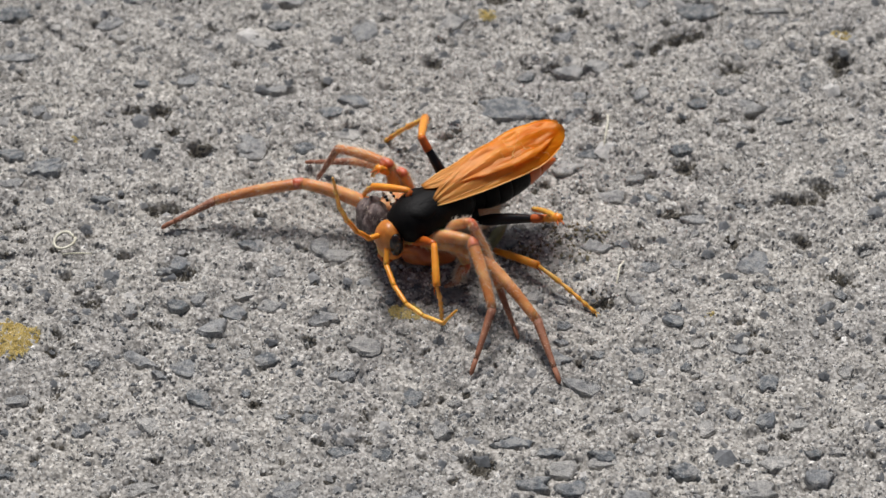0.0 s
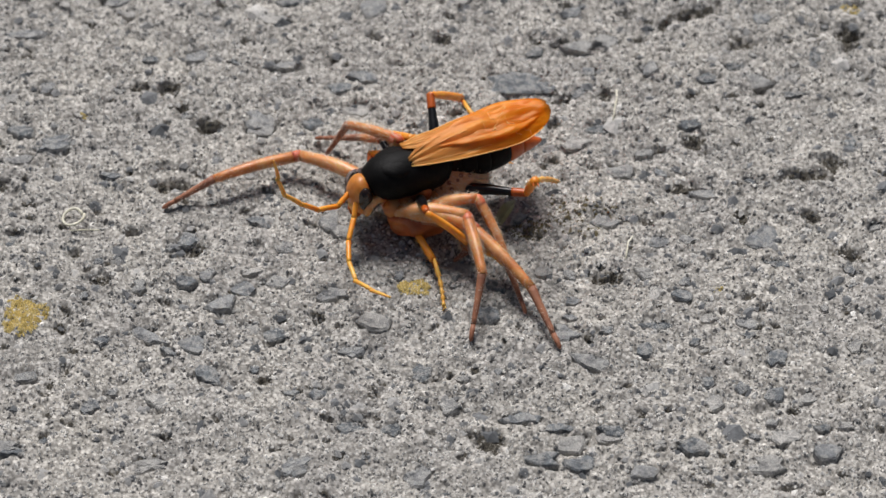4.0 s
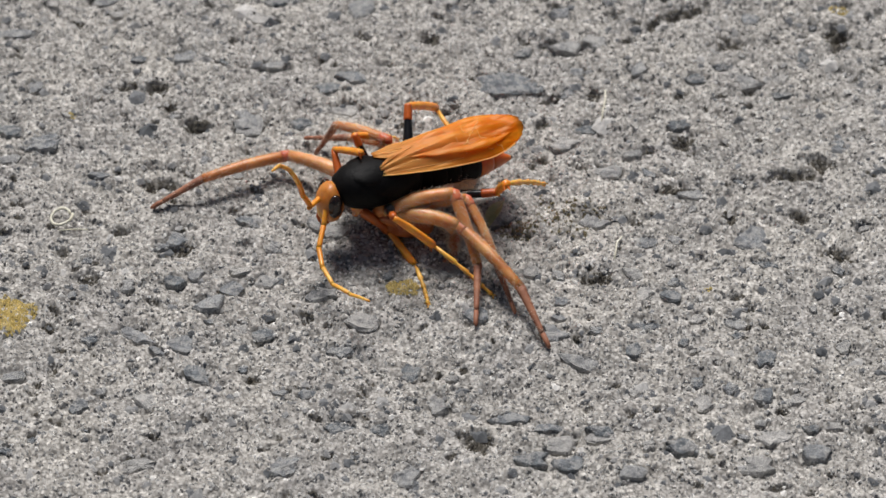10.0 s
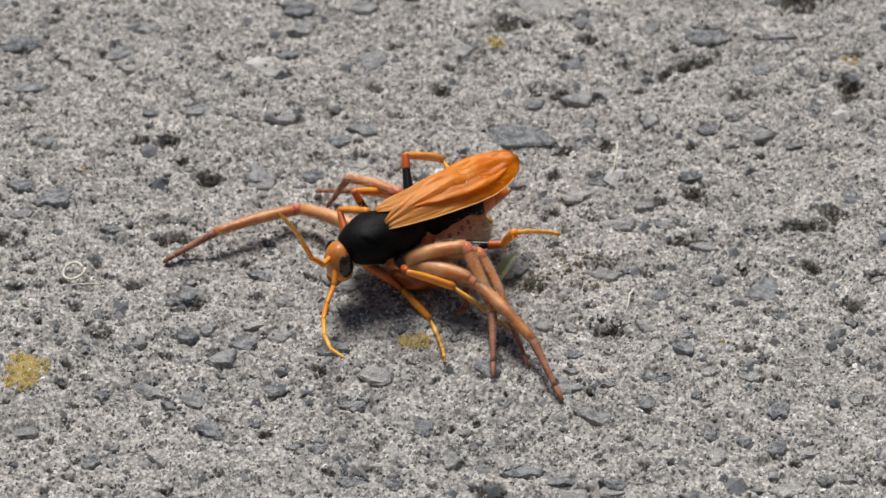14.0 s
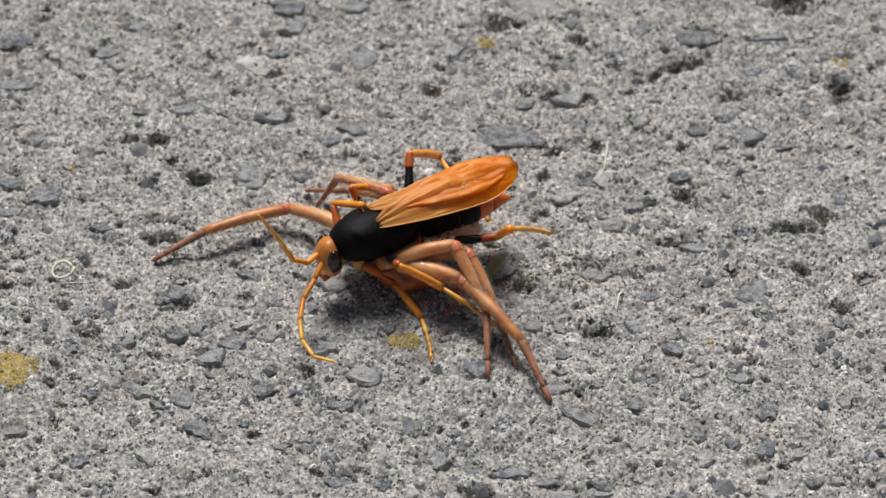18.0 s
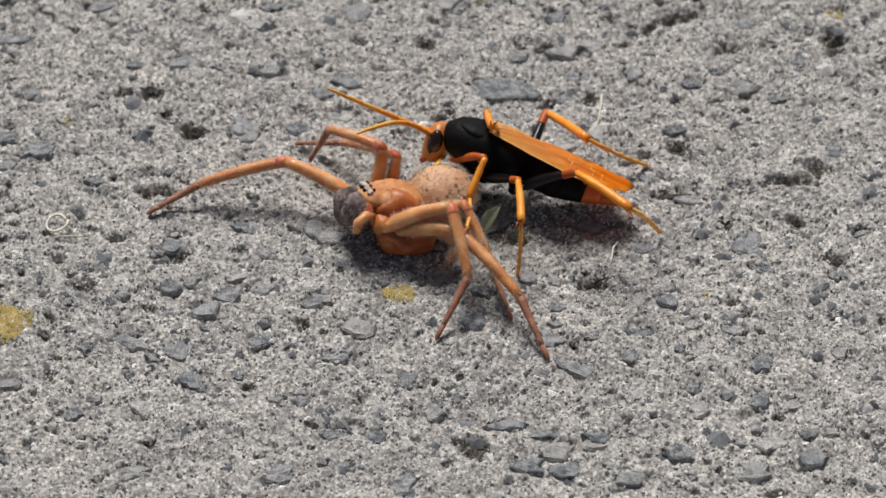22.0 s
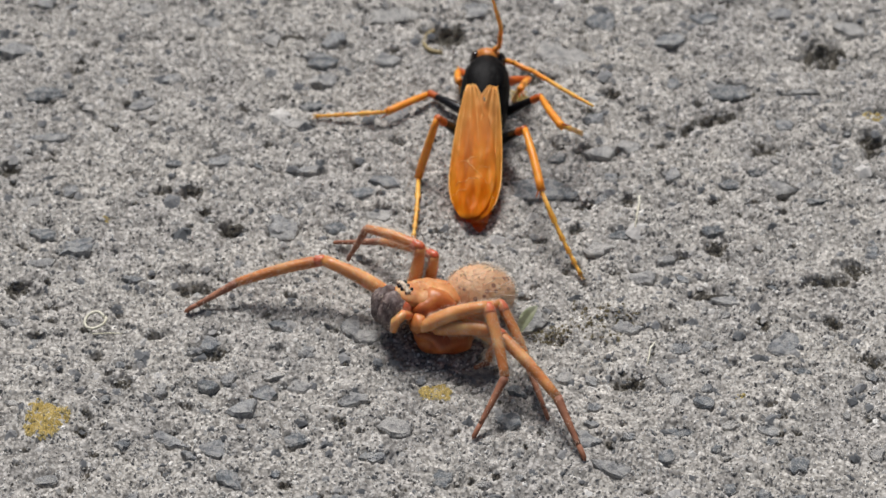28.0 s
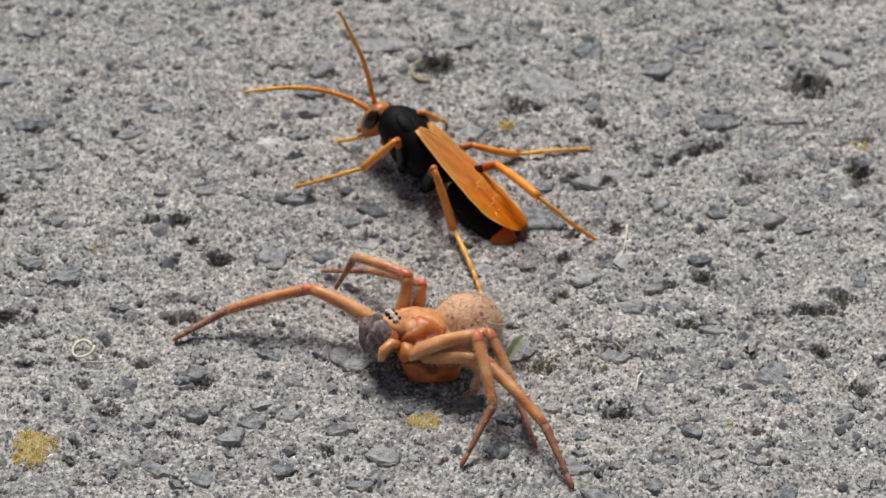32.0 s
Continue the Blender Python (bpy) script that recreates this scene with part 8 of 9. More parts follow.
    walk(ANTENNAE["R"][2], [
        (0, pose(0.01159, 0.00076, 0.00328, 0, -64.93, 6.81)),
        (1, pose(0.01133, 0.00187, 0.00290, -35.55, -73.29, 44.59)),
        (2, pose(0.01252, 0.00183, 0.00004, -9.94, -48.92, 16.13)),
        (5, pose(0.01293, 0.00107, -0.00159, 0.39, -40.91, 1.57)),
        (7, pose(0.01181, 0.00189, 0.00155, -12.46, -63.05, 17.54)),
        (9, pose(0.01128, 0.00154, 0.00058, -11.3, -67.95, 16.27)),
        (11, pose(0.01092, 0.00186, 0.00316, -29.1, -68.29, 35.42)),
        (13, pose(0.01122, 0.00163, 0.00308, -12.93, -71.61, 18.23)),
        (16, pose(0.01182, 0.00237, 0.00139, -18.2, -60.65, 23.96)),
        (18, pose(0.01218, 0.00191, 0.00140, -17.8, -65.86, 23.52)),
        (18.5, pose(0.01223, 0.00145, 0.00235, -22.02, -38.92, 28.7)),
        (19, pose(0.01180, 0.00312, 0.00156, -26.75, -17.22, 38.55)),
        (19.5, pose(0.00819, 0.00572, 0.00052, -34.2, -10.85, 68.57)),
        (20, pose(0.01032, 0.00518, -0.00028, -32.83, -12.17, 61.7)),
        (21, pose(0.01230, 0.00326, -0.00147, -30.99, -5.69, 49.91)),
        (22, pose(0.01197, 0.00349, 0.00065, -29.94, -18.58, 44.94)),
        (22.5, pose(0.01243, 0.00212, 0.00114, -29.83, -24.99, 44.65)),
        (23, pose(0.00889, 0.00138, 0.00484, -55.87, -61.99, 80)),
        (23.5, pose(0.00841, 0.00337, 0.00397, -57.63, -44.69, 82.16)),
        (24, pose(0.00605, 0.00130, 0.00506, -109.3, -52.25, 147.84)),
        (24.5, pose(0.01187, 0.00329, 0.00056, -55.75, -12.42, 64.69)),
        (24.75, pose(0.00821, -0.00078, 0.00190, -88.16, -59.08, 113.79)),
        (25, pose(0.00455, -0.00485, 0.00324, -172.56, -41.7, -147.58)),
        (25.5, pose(0.00384, -0.00497, 0.00237, -170.5, -24.15, -151.32)),
        (27.5, pose(0.00688, -0.00561, 0.00331, 158.51, -42.23, -98.18)),
        (28, pose(0.00442, -0.00672, -0.00075, 177.07, -21.91, -131.88)),
        (29, pose(0.00716, 0.00034, 0.00546, -92.22, -79.93, 130.6)),
        (30, pose(0.00966, -0.00017, 0.00488, 100.81, -73.45, -62.1)),
        (31, pose(0.00972, 0.00506, 0.00057, -37.95, -22.96, 83.44)),
        (32, pose(0.01072, 0.00128, 0.00388, -17.66, -51, 51.23)),
    ])
    walk(ANTENNAE["R"][3], [
        (0, pose(0.01302, 0.00093, 0.00636, 0, -70.51, 15.36)),
        (1, pose(0.01203, 0.00255, 0.00616, -29.17, -73.12, 45.98)),
        (2, pose(0.01467, 0.00245, 0.00260, 1.5, -55.88, 12.55)),
        (5, pose(0.01550, 0.00114, 0.00064, 13.71, -46.63, -3.03)),
        (7, pose(0.01328, 0.00235, 0.00458, -3.99, -62.23, 18.45)),
        (9, pose(0.01251, 0.00189, 0.00373, -3.76, -53.33, 18.18)),
        (11, pose(0.01195, 0.00259, 0.00632, -19.68, -67.92, 36.27)),
        (13, pose(0.01223, 0.00197, 0.00630, -3.97, -71.39, 19.54)),
        (16, pose(0.01334, 0.00305, 0.00436, -8.77, -60.48, 24.77)),
        (18, pose(0.01346, 0.00247, 0.00451, -8.69, -65.75, 24.68)),
        (18.5, pose(0.01455, 0.00272, 0.00449, -12.15, -39.85, 28.91)),
        (19, pose(0.01434, 0.00514, 0.00257, -17.46, -16.82, 39.85)),
        (19.5, pose(0.00941, 0.00883, 0.00116, -24.62, -10.8, 69.18)),
        (20, pose(0.01190, 0.00811, 0.00044, -23.43, -10.71, 62.82)),
        (21, pose(0.01448, 0.00585, -0.00114, -21.53, -6.85, 50.4)),
        (22, pose(0.01425, 0.00577, 0.00173, -20.5, -18.53, 45.74)),
        (22.5, pose(0.01462, 0.00429, 0.00258, -20.51, -24.47, 45.76)),
        (23, pose(0.00917, 0.00296, 0.00784, -52.78, -62.05, 89.33)),
        (23.5, pose(0.00874, 0.00577, 0.00637, -47.65, -45.7, 83.05)),
        (24, pose(0.00429, 0.00240, 0.00775, -97.79, -46.6, 148.99)),
        (24.5, pose(0.01329, 0.00629, 0.00130, -50.07, -11.72, 67.2)),
        (24.75, pose(0.00785, 0.00004, 0.00340, -80.89, -57.35, 115.48)),
        (25, pose(0.00240, -0.00621, 0.00551, -162.97, -42.6, -147.66)),
        (25.5, pose(0.00111, -0.00646, 0.00377, -160.51, -24.43, -152.07)),
        (27.5, pose(0.00653, -0.00810, 0.00559, 169.95, -41.36, -100.77)),
        (28, pose(0.00231, -0.00907, 0.00052, -171, -25.43, -134.37)),
        (29, pose(0.00677, 0.00079, 0.00881, -99.18, -80.65, 148.11)),
        (30, pose(0.01011, -0.00103, 0.00814, 119.78, -72.47, -69.96)),
        (31, pose(0.01008, 0.00817, 0.00190, -28.94, -23.17, 84.32)),
        (32, pose(0.01206, 0.00295, 0.00653, -10.18, -45.37, 52.21)),
    ])
    walk(ANTENNAE["R"][4], [
        (0, pose(0.01412, 0.00123, 0.00957, 0, -78.6, 40.3)),
        (1, pose(0.01271, 0.00326, 0.00941, -28.99, -74.43, 70.06)),
        (2, pose(0.01653, 0.00286, 0.00542, 24.71, -62.09, 13.15)),
        (5, pose(0.01783, 0.00102, 0.00311, 43.41, -77.72, -6.55)),
        (7, pose(0.01479, 0.00285, 0.00758, 19.61, -59.82, 18.63)),
        (9, pose(0.01444, 0.00253, 0.00646, 12.81, -37.93, 27.48)),
        (11, pose(0.01298, 0.00334, 0.00947, 12.94, -57.58, 27.3)),
        (13, pose(0.01326, 0.00233, 0.00953, 24.58, -61.29, 13.81)),
        (16, pose(0.01486, 0.00375, 0.00731, 12.34, -62.07, 27.7)),
        (18, pose(0.01473, 0.00305, 0.00761, 15.04, -64.13, 24.67)),
        (18.5, pose(0.01684, 0.00398, 0.00667, 11.12, -40.06, 29.53)),
        (19, pose(0.01684, 0.00723, 0.00355, 5.81, -17.08, 40.38)),
        (19.5, pose(0.01060, 0.01195, 0.00180, -1.44, -10.88, 69.75)),
        (20, pose(0.01342, 0.01108, 0.00107, -0.25, -10.78, 63.39)),
        (21, pose(0.01663, 0.00845, -0.00073, 1.7, -7.15, 50.92)),
        (22, pose(0.01650, 0.00808, 0.00281, 2.75, -19.11, 46.36)),
        (22.5, pose(0.01678, 0.00650, 0.00399, 1.87, -17.4, 49.17)),
        (23, pose(0.00919, 0.00455, 0.01085, -49.83, -46.91, 131.89)),
        (23.5, pose(0.00902, 0.00812, 0.00880, -13.85, -46, 83.63)),
        (24, pose(0.00228, 0.00361, 0.01022, -62.74, -43.06, 149.5)),
        (24.5, pose(0.01458, 0.00936, 0.00199, -19.85, -10.41, 69.58)),
        (24.75, pose(0.00744, 0.00091, 0.00490, -48.92, -50.49, 120.92)),
        (25, pose(0.00029, -0.00755, 0.00781, -115.55, -39.61, -153.57)),
        (25.5, pose(-0.00162, -0.00791, 0.00517, -116.14, -24.86, -152.48)),
        (27.5, pose(0.00605, -0.01061, 0.00784, -126.73, -32.01, -130.49)),
        (28, pose(0.00016, -0.01126, 0.00198, -125.11, -27.59, -133.74)),
        (29, pose(0.00631, 0.00108, 0.01216, -52.32, -80.25, 147.72)),
        (30, pose(0.01046, -0.00199, 0.01138, -168.77, -67.54, -94.1)),
        (30.5, pose(0.01043, 0.00464, 0.00731, 10.95, -67.49, 86.16)),
        (31, pose(0.01039, 0.01128, 0.00323, 11.03, -22.52, 86.05)),
        (32, pose(0.01352, 0.00484, 0.00895, 30.19, -45.2, 52.97)),
    ])
    walk(ANTENNAE["R"][5], [
        (0, pose(0.01463, 0.00166, 0.01290, 0, -78.16, 41.38)),
        (1, pose(0.01302, 0.00412, 0.01269, -31.52, -74.03, 73.78)),
        (2, pose(0.01808, 0.00323, 0.00842, 24.89, -63.27, 14.13)),
        (5, pose(0.01855, 0.00093, 0.00643, 62.79, -84.84, -24.52)),
        (7, pose(0.01641, 0.00340, 0.01052, 19.56, -59.78, 19.67)),
        (9, pose(0.01681, 0.00377, 0.00855, -6.06, -5.97, 60.63)),
        (11, pose(0.01460, 0.00418, 0.01234, 13.67, -51.63, 23.83)),
        (13, pose(0.01484, 0.00272, 0.01251, 23.02, -57.03, 12.34)),
        (16, pose(0.01627, 0.00449, 0.01032, 4.54, -65.23, 33.34)),
        (18, pose(0.01607, 0.00367, 0.01066, 12.02, -63.1, 25.04)),
        (18.5, pose(0.01910, 0.00526, 0.00886, 7.93, -40.26, 30.14)),
        (19, pose(0.01931, 0.00933, 0.00455, 2.7, -17.47, 40.74)),
        (19.5, pose(0.01175, 0.01508, 0.00244, -4.76, -11.12, 70.26)),
        (20, pose(0.01492, 0.01406, 0.00171, -5, 5.32, 74.95)),
        (21, pose(0.01876, 0.01107, -0.00031, -4.57, -7.37, 51.43)),
        (22, pose(0.01872, 0.01040, 0.00393, -3.56, -19.26, 47.05)),
        (22.5, pose(0.01890, 0.00896, 0.00501, -4.43, -17.36, 49.82)),
        (23, pose(0.00764, 0.00628, 0.01333, -54.89, -46.93, 130.97)),
        (23.5, pose(0.00929, 0.01047, 0.01124, -19.96, -45.89, 84.01)),
        (24, pose(0.00014, 0.00487, 0.01254, -68.03, -43.02, 148.98)),
        (24.5, pose(0.01575, 0.01250, 0.00260, -25.85, -10.53, 70.13)),
        (24.75, pose(0.00685, 0.00189, 0.00629, -54.51, -50.12, 121.06)),
        (25, pose(-0.00206, -0.00871, 0.00997, -120.44, -39.97, -154.16)),
        (25.5, pose(-0.00436, -0.00933, 0.00660, -121.26, -25.34, -152.64)),
        (27.5, pose(0.00418, -0.01280, 0.00964, -125.67, -21.39, -141.56)),
        (28, pose(-0.00192, -0.01344, 0.00355, -128.98, -28.57, -133.76)),
        (29, pose(0.00582, 0.00139, 0.01551, -56.62, -79.88, 148.05)),
        (30, pose(0.01037, -0.00329, 0.01452, -169.41, -66.85, -97.25)),
        (30.5, pose(0.01049, 0.00556, 0.00953, 3.51, -67.99, 89.28)),
        (31, pose(0.01061, 0.01441, 0.00454, 5.66, -22.93, 86.5)),
        (32, pose(0.01497, 0.00675, 0.01136, 24.73, -45.23, 53.72)),
    ])
    walk(spider, [
        (0, pose(0.00070, -0.00182, 0.00650, 22.04, -11.52, -162.47)),
        (1, pose(-0.00053, -0.00088, 0.00680, 21.72, -12.25, -165.01)),
        (2, pose(-0.00162, -0.00122, 0.00679, 19.24, -11.17, -161.05)),
        (5, pose(-0.00201, -0.00127, 0.00679, 19.24, -11.17, -161.05)),
        (7, pose(-0.00201, -0.00127, 0.00679, 19.24, -11.17, -161.05)),
        (18, pose(-0.00201, -0.00127, 0.00679, 19.24, -11.17, -161.05)),
        (18.5, pose(-0.00178, -0.00197, 0.00655, 20.44, -11.17, -161.05)),
        (19, pose(-0.00143, -0.00301, 0.00619, 22.24, -11.17, -161.05)),
        (19.5, pose(-0.00143, -0.00301, 0.00619, 22.24, -11.17, -161.05)),
        (20, pose(-0.00143, -0.00301, 0.00619, 22.24, -11.17, -161.05)),
        (32, pose(-0.00143, -0.00301, 0.00619, 22.24, -11.17, -161.05)),
    ])
    walk(SPIDER_LEGS["L1"][0], [
        (0, pose(0.00340, -0.00380, -0.00220, 0, -15.24, -26.4)),
        (1, pose(0.00340, -0.00380, -0.00220, -1.11, -11.25, -21.58)),
        (2, pose(0.00340, -0.00380, -0.00220, 2.76, -4.71, -48.85)),
        (5, pose(0.00340, -0.00380, -0.00220, 3.02, -3.54, -52.54)),
        (7, pose(0.00340, -0.00380, -0.00220, 3.03, -3.56, -52.63)),
        (18, pose(0.00340, -0.00380, -0.00220, 3.03, -3.42, -52.62)),
        (18.5, pose(0.00340, -0.00380, -0.00220, 2.65, -9.78, -49.36)),
        (19, pose(0.00340, -0.00380, -0.00220, -1.38, -22.89, -35.18)),
        (19.5, pose(0.00340, -0.00380, -0.00220, -1.38, -22.89, -35.18)),
        (20, pose(0.00340, -0.00380, -0.00220, -1.38, -22.89, -35.18)),
        (32, pose(0.00340, -0.00380, -0.00220, -1.38, -22.89, -35.18)),
    ])
    walk(SPIDER_LEGS["L1"][1], [
        (0, pose(0.01361, -0.00887, 0.00090, 0, 17.54, -25.37)),
        (1, pose(0.01417, -0.00806, 0.00010, 0.86, 22.86, -22.88)),
        (2, pose(0.01115, -0.01266, -0.00123, 6.88, 11.51, -2.8)),
        (5, pose(0.01057, -0.01316, -0.00147, 7.12, 10.91, -1.59)),
        (7, pose(0.01055, -0.01317, -0.00147, 7.08, 11.05, -1.79)),
        (18, pose(0.01056, -0.01317, -0.00149, 7.1, 10.85, -1.65)),
        (18.5, pose(0.01098, -0.01263, -0.00019, 6.5, 12.18, -4.7)),
        (19, pose(0.01229, -0.01007, 0.00239, 0.45, 20.1, -26.15)),
        (19.5, pose(0.01229, -0.01007, 0.00239, 0.45, 20.1, -26.15)),
        (20, pose(0.01229, -0.01007, 0.00239, 0.45, 20.1, -26.15)),
        (32, pose(0.01229, -0.01007, 0.00239, 0.45, 20.1, -26.15)),
    ])
    walk(SPIDER_LEGS["L1"][2], [
        (0, pose(0.02443, -0.01400, -0.00288, 0, 29.49, -11.5)),
        (1, pose(0.02483, -0.01256, -0.00478, 2.98, 32.35, -5.7)),
        (2, pose(0.02344, -0.01326, -0.00374, -0.22, 32.1, -11.71)),
        (5, pose(0.02290, -0.01350, -0.00385, 1.27, 30.82, -8.84)),
        (7, pose(0.02288, -0.01355, -0.00387, 1.5, 30.62, -8.39)),
        (18, pose(0.02289, -0.01352, -0.00386, 1.38, 30.73, -8.63)),
        (18.5, pose(0.02322, -0.01364, -0.00284, -1.58, 32.6, -14.27)),
        (19, pose(0.02288, -0.01527, -0.00192, 0.88, 29.77, -9.53)),
        (19.5, pose(0.02288, -0.01527, -0.00192, 0.88, 29.77, -9.53)),
        (20, pose(0.02288, -0.01527, -0.00192, 0.88, 29.77, -9.53)),
        (32, pose(0.02288, -0.01527, -0.00192, 0.88, 29.77, -9.53)),
    ])
    walk(SPIDER_LEGS["L2"][0], [
        (0, pose(0.00150, -0.00460, -0.00220, 0, -72.68, 37.99)),
        (1, pose(0.00150, -0.00460, -0.00220, -28.78, -63.87, 68.78)),
        (2, pose(0.00150, -0.00460, -0.00220, -53.69, -67.93, 95.98)),
        (5, pose(0.00150, -0.00460, -0.00220, -61.87, -67.42, 104.81)),
        (7, pose(0.00150, -0.00460, -0.00220, -61.76, -67.4, 104.7)),
        (18, pose(0.00150, -0.00460, -0.00220, -61.86, -67.46, 104.8)),
        (18.5, pose(0.00150, -0.00460, -0.00220, -70.85, -74.18, 114.3)),
        (19, pose(0.00150, -0.00460, -0.00220, -122.64, -81.41, 167.04)),
        (19.5, pose(0.00150, -0.00460, -0.00220, -122.64, -81.41, 167.04)),
        (20, pose(0.00150, -0.00460, -0.00220, -122.64, -81.41, 167.04)),
        (32, pose(0.00150, -0.00460, -0.00220, -122.64, -81.41, 167.04)),
    ])
    walk(SPIDER_LEGS["L2"][1], [
        (0, pose(0.00329, -0.00320, 0.00508, 0, 1.79, -58.49)),
        (1, pose(0.00272, -0.00147, 0.00465, 0.03, 4.18, -57.97)),
        (2, pose(0.00120, -0.00175, 0.00487, -0.15, 4.3, -60.38)),
        (5, pose(0.00075, -0.00177, 0.00485, -0.12, 4.04, -59.96)),
        (7, pose(0.00076, -0.00176, 0.00484, -0.12, 4.04, -59.98)),
        (18, pose(0.00075, -0.00177, 0.00485, -0.12, 4.05, -59.97)),
        (18.5, pose(0.00064, -0.00270, 0.00514, -0.06, 2.22, -58.83)),
        (19, pose(0.00039, -0.00434, 0.00534, -0.06, -2.24, -56.26)),
        (19.5, pose(0.00039, -0.00434, 0.00534, -0.06, -2.24, -56.26)),
        (20, pose(0.00039, -0.00434, 0.00534, -0.06, -2.24, -56.26)),
        (32, pose(0.00039, -0.00434, 0.00534, -0.06, -2.24, -56.26)),
    ])
    walk(SPIDER_LEGS["L2"][2], [
        (0, pose(0.00802, -0.01092, 0.00480, 0, 52.91, -78.16)),
        (1, pose(0.00751, -0.00913, 0.00399, 0.14, 52.42, -77.98)),
        (2, pose(0.00567, -0.00960, 0.00419, 0.6, 53.66, -77.41)),
        (5, pose(0.00527, -0.00959, 0.00421, 0.72, 53.92, -77.26)),
        (7, pose(0.00528, -0.00959, 0.00421, 0.71, 53.91, -77.28)),
        (18, pose(0.00527, -0.00959, 0.00421, 0.72, 53.93, -77.25)),
        (18.5, pose(0.00533, -0.01045, 0.00479, 0.56, 53.96, -77.46)),
        (19, pose(0.00542, -0.01187, 0.00570, 0.34, 54.81, -77.73)),
        (19.5, pose(0.00542, -0.01187, 0.00570, 0.34, 54.81, -77.73)),
        (20, pose(0.00542, -0.01187, 0.00570, 0.34, 54.81, -77.73)),
        (32, pose(0.00542, -0.01187, 0.00570, 0.34, 54.81, -77.73)),
    ])
    walk(SPIDER_LEGS["L3"][0], [
        (0, pose(-0.00060, -0.00460, -0.00220, 0, -68.26, 40.4)),
        (1, pose(-0.00060, -0.00460, -0.00220, -26.65, -59.05, 69.92)),
        (2, pose(-0.00060, -0.00460, -0.00220, -49.55, -61.69, 96.15)),
        (5, pose(-0.00060, -0.00460, -0.00220, -57.04, -61.13, 104.67)),
        (7, pose(-0.00060, -0.00460, -0.00220, -56.96, -61.11, 104.59)),
        (18, pose(-0.00060, -0.00460, -0.00220, -57.03, -61.16, 104.66)),
        (18.5, pose(-0.00060, -0.00460, -0.00220, -63.52, -69.06, 111.8)),
        (19, pose(-0.00060, -0.00460, -0.00220, -102.95, -79.29, 152.5)),
        (19.5, pose(-0.00060, -0.00460, -0.00220, -102.95, -79.29, 152.5)),
        (20, pose(-0.00060, -0.00460, -0.00220, -102.95, -79.29, 152.5)),
        (32, pose(-0.00060, -0.00460, -0.00220, -102.95, -79.29, 152.5)),
    ])
    walk(SPIDER_LEGS["L3"][1], [
        (0, pose(0.00118, -0.00308, 0.00367, 0, 9.34, -67.84)),
        (1, pose(0.00052, -0.00155, 0.00322, 0.22, 10.97, -66.57)),
        (2, pose(-0.00092, -0.00162, 0.00336, -0.22, 11.56, -68.85)),
        (5, pose(-0.00137, -0.00165, 0.00333, -0.16, 11.4, -68.57)),
        (7, pose(-0.00137, -0.00165, 0.00333, -0.17, 11.4, -68.57)),
        (18, pose(-0.00137, -0.00165, 0.00333, -0.17, 11.4, -68.57)),
        (18.5, pose(-0.00144, -0.00250, 0.00370, -0.09, 10.06, -68.18)),
        (19, pose(-0.00164, -0.00406, 0.00401, 0.04, 6.88, -67.26)),
        (19.5, pose(-0.00164, -0.00406, 0.00401, 0.04, 6.88, -67.26)),
        (20, pose(-0.00164, -0.00406, 0.00401, 0.04, 6.88, -67.26)),
        (32, pose(-0.00164, -0.00406, 0.00401, 0.04, 6.88, -67.26)),
    ])
    walk(SPIDER_LEGS["L3"][2], [
        (0, pose(0.00516, -0.01284, 0.00193, 0, 16.67, -55.95)),
        (1, pose(0.00468, -0.01117, 0.00119, 0.18, 18.35, -55.34)),
        (2, pose(0.00285, -0.01138, 0.00122, -0.47, 18.38, -57.43)),
        (5, pose(0.00245, -0.01139, 0.00122, -0.36, 18.31, -57.07)),
        (7, pose(0.00246, -0.01139, 0.00122, -0.36, 18.31, -57.08)),
        (18, pose(0.00245, -0.01140, 0.00122, -0.36, 18.33, -57.07)),
        (18.5, pose(0.00247, -0.01226, 0.00184, -0.16, 17.21, -56.41)),
        (19, pose(0.00246, -0.01384, 0.00273, 0.45, 15.43, -54.25)),
        (19.5, pose(0.00246, -0.01384, 0.00273, 0.45, 15.43, -54.25)),
        (20, pose(0.00246, -0.01384, 0.00273, 0.45, 15.43, -54.25)),
        (32, pose(0.00246, -0.01384, 0.00273, 0.45, 15.43, -54.25)),
    ])
    walk(SPIDER_LEGS["R1"][0], [
        (0, pose(0.00320, 0.00430, -0.00280, 0, -12.79, 133.41)),
        (1, pose(0.00320, 0.00430, -0.00280, -1.87, -10.64, 142.6)),
        (2, pose(0.00320, 0.00430, -0.00280, -3.45, -18.46, 148.88)),
        (5, pose(0.00320, 0.00430, -0.00280, -3.63, 0.52, 150.01)),
        (7, pose(0.00320, 0.00430, -0.00280, -4.91, -19.39, 157.65)),
        (18, pose(0.00320, 0.00430, -0.00280, -4.98, -21.83, 157.86)),
        (18.5, pose(0.00320, 0.00430, -0.00280, -8.07, -25.39, 165.58)),
        (19, pose(0.00320, 0.00430, -0.00280, -9.13, -28.41, 167.9)),
        (19.5, pose(0.00320, 0.00430, -0.00280, -2.52, -28.19, 154.02)),
        (20, pose(0.00320, 0.00430, -0.00280, 0.05, -25.6, 148.34)),
        (32, pose(0.00320, 0.00430, -0.00280, 0.05, -25.6, 148.34)),
    ])
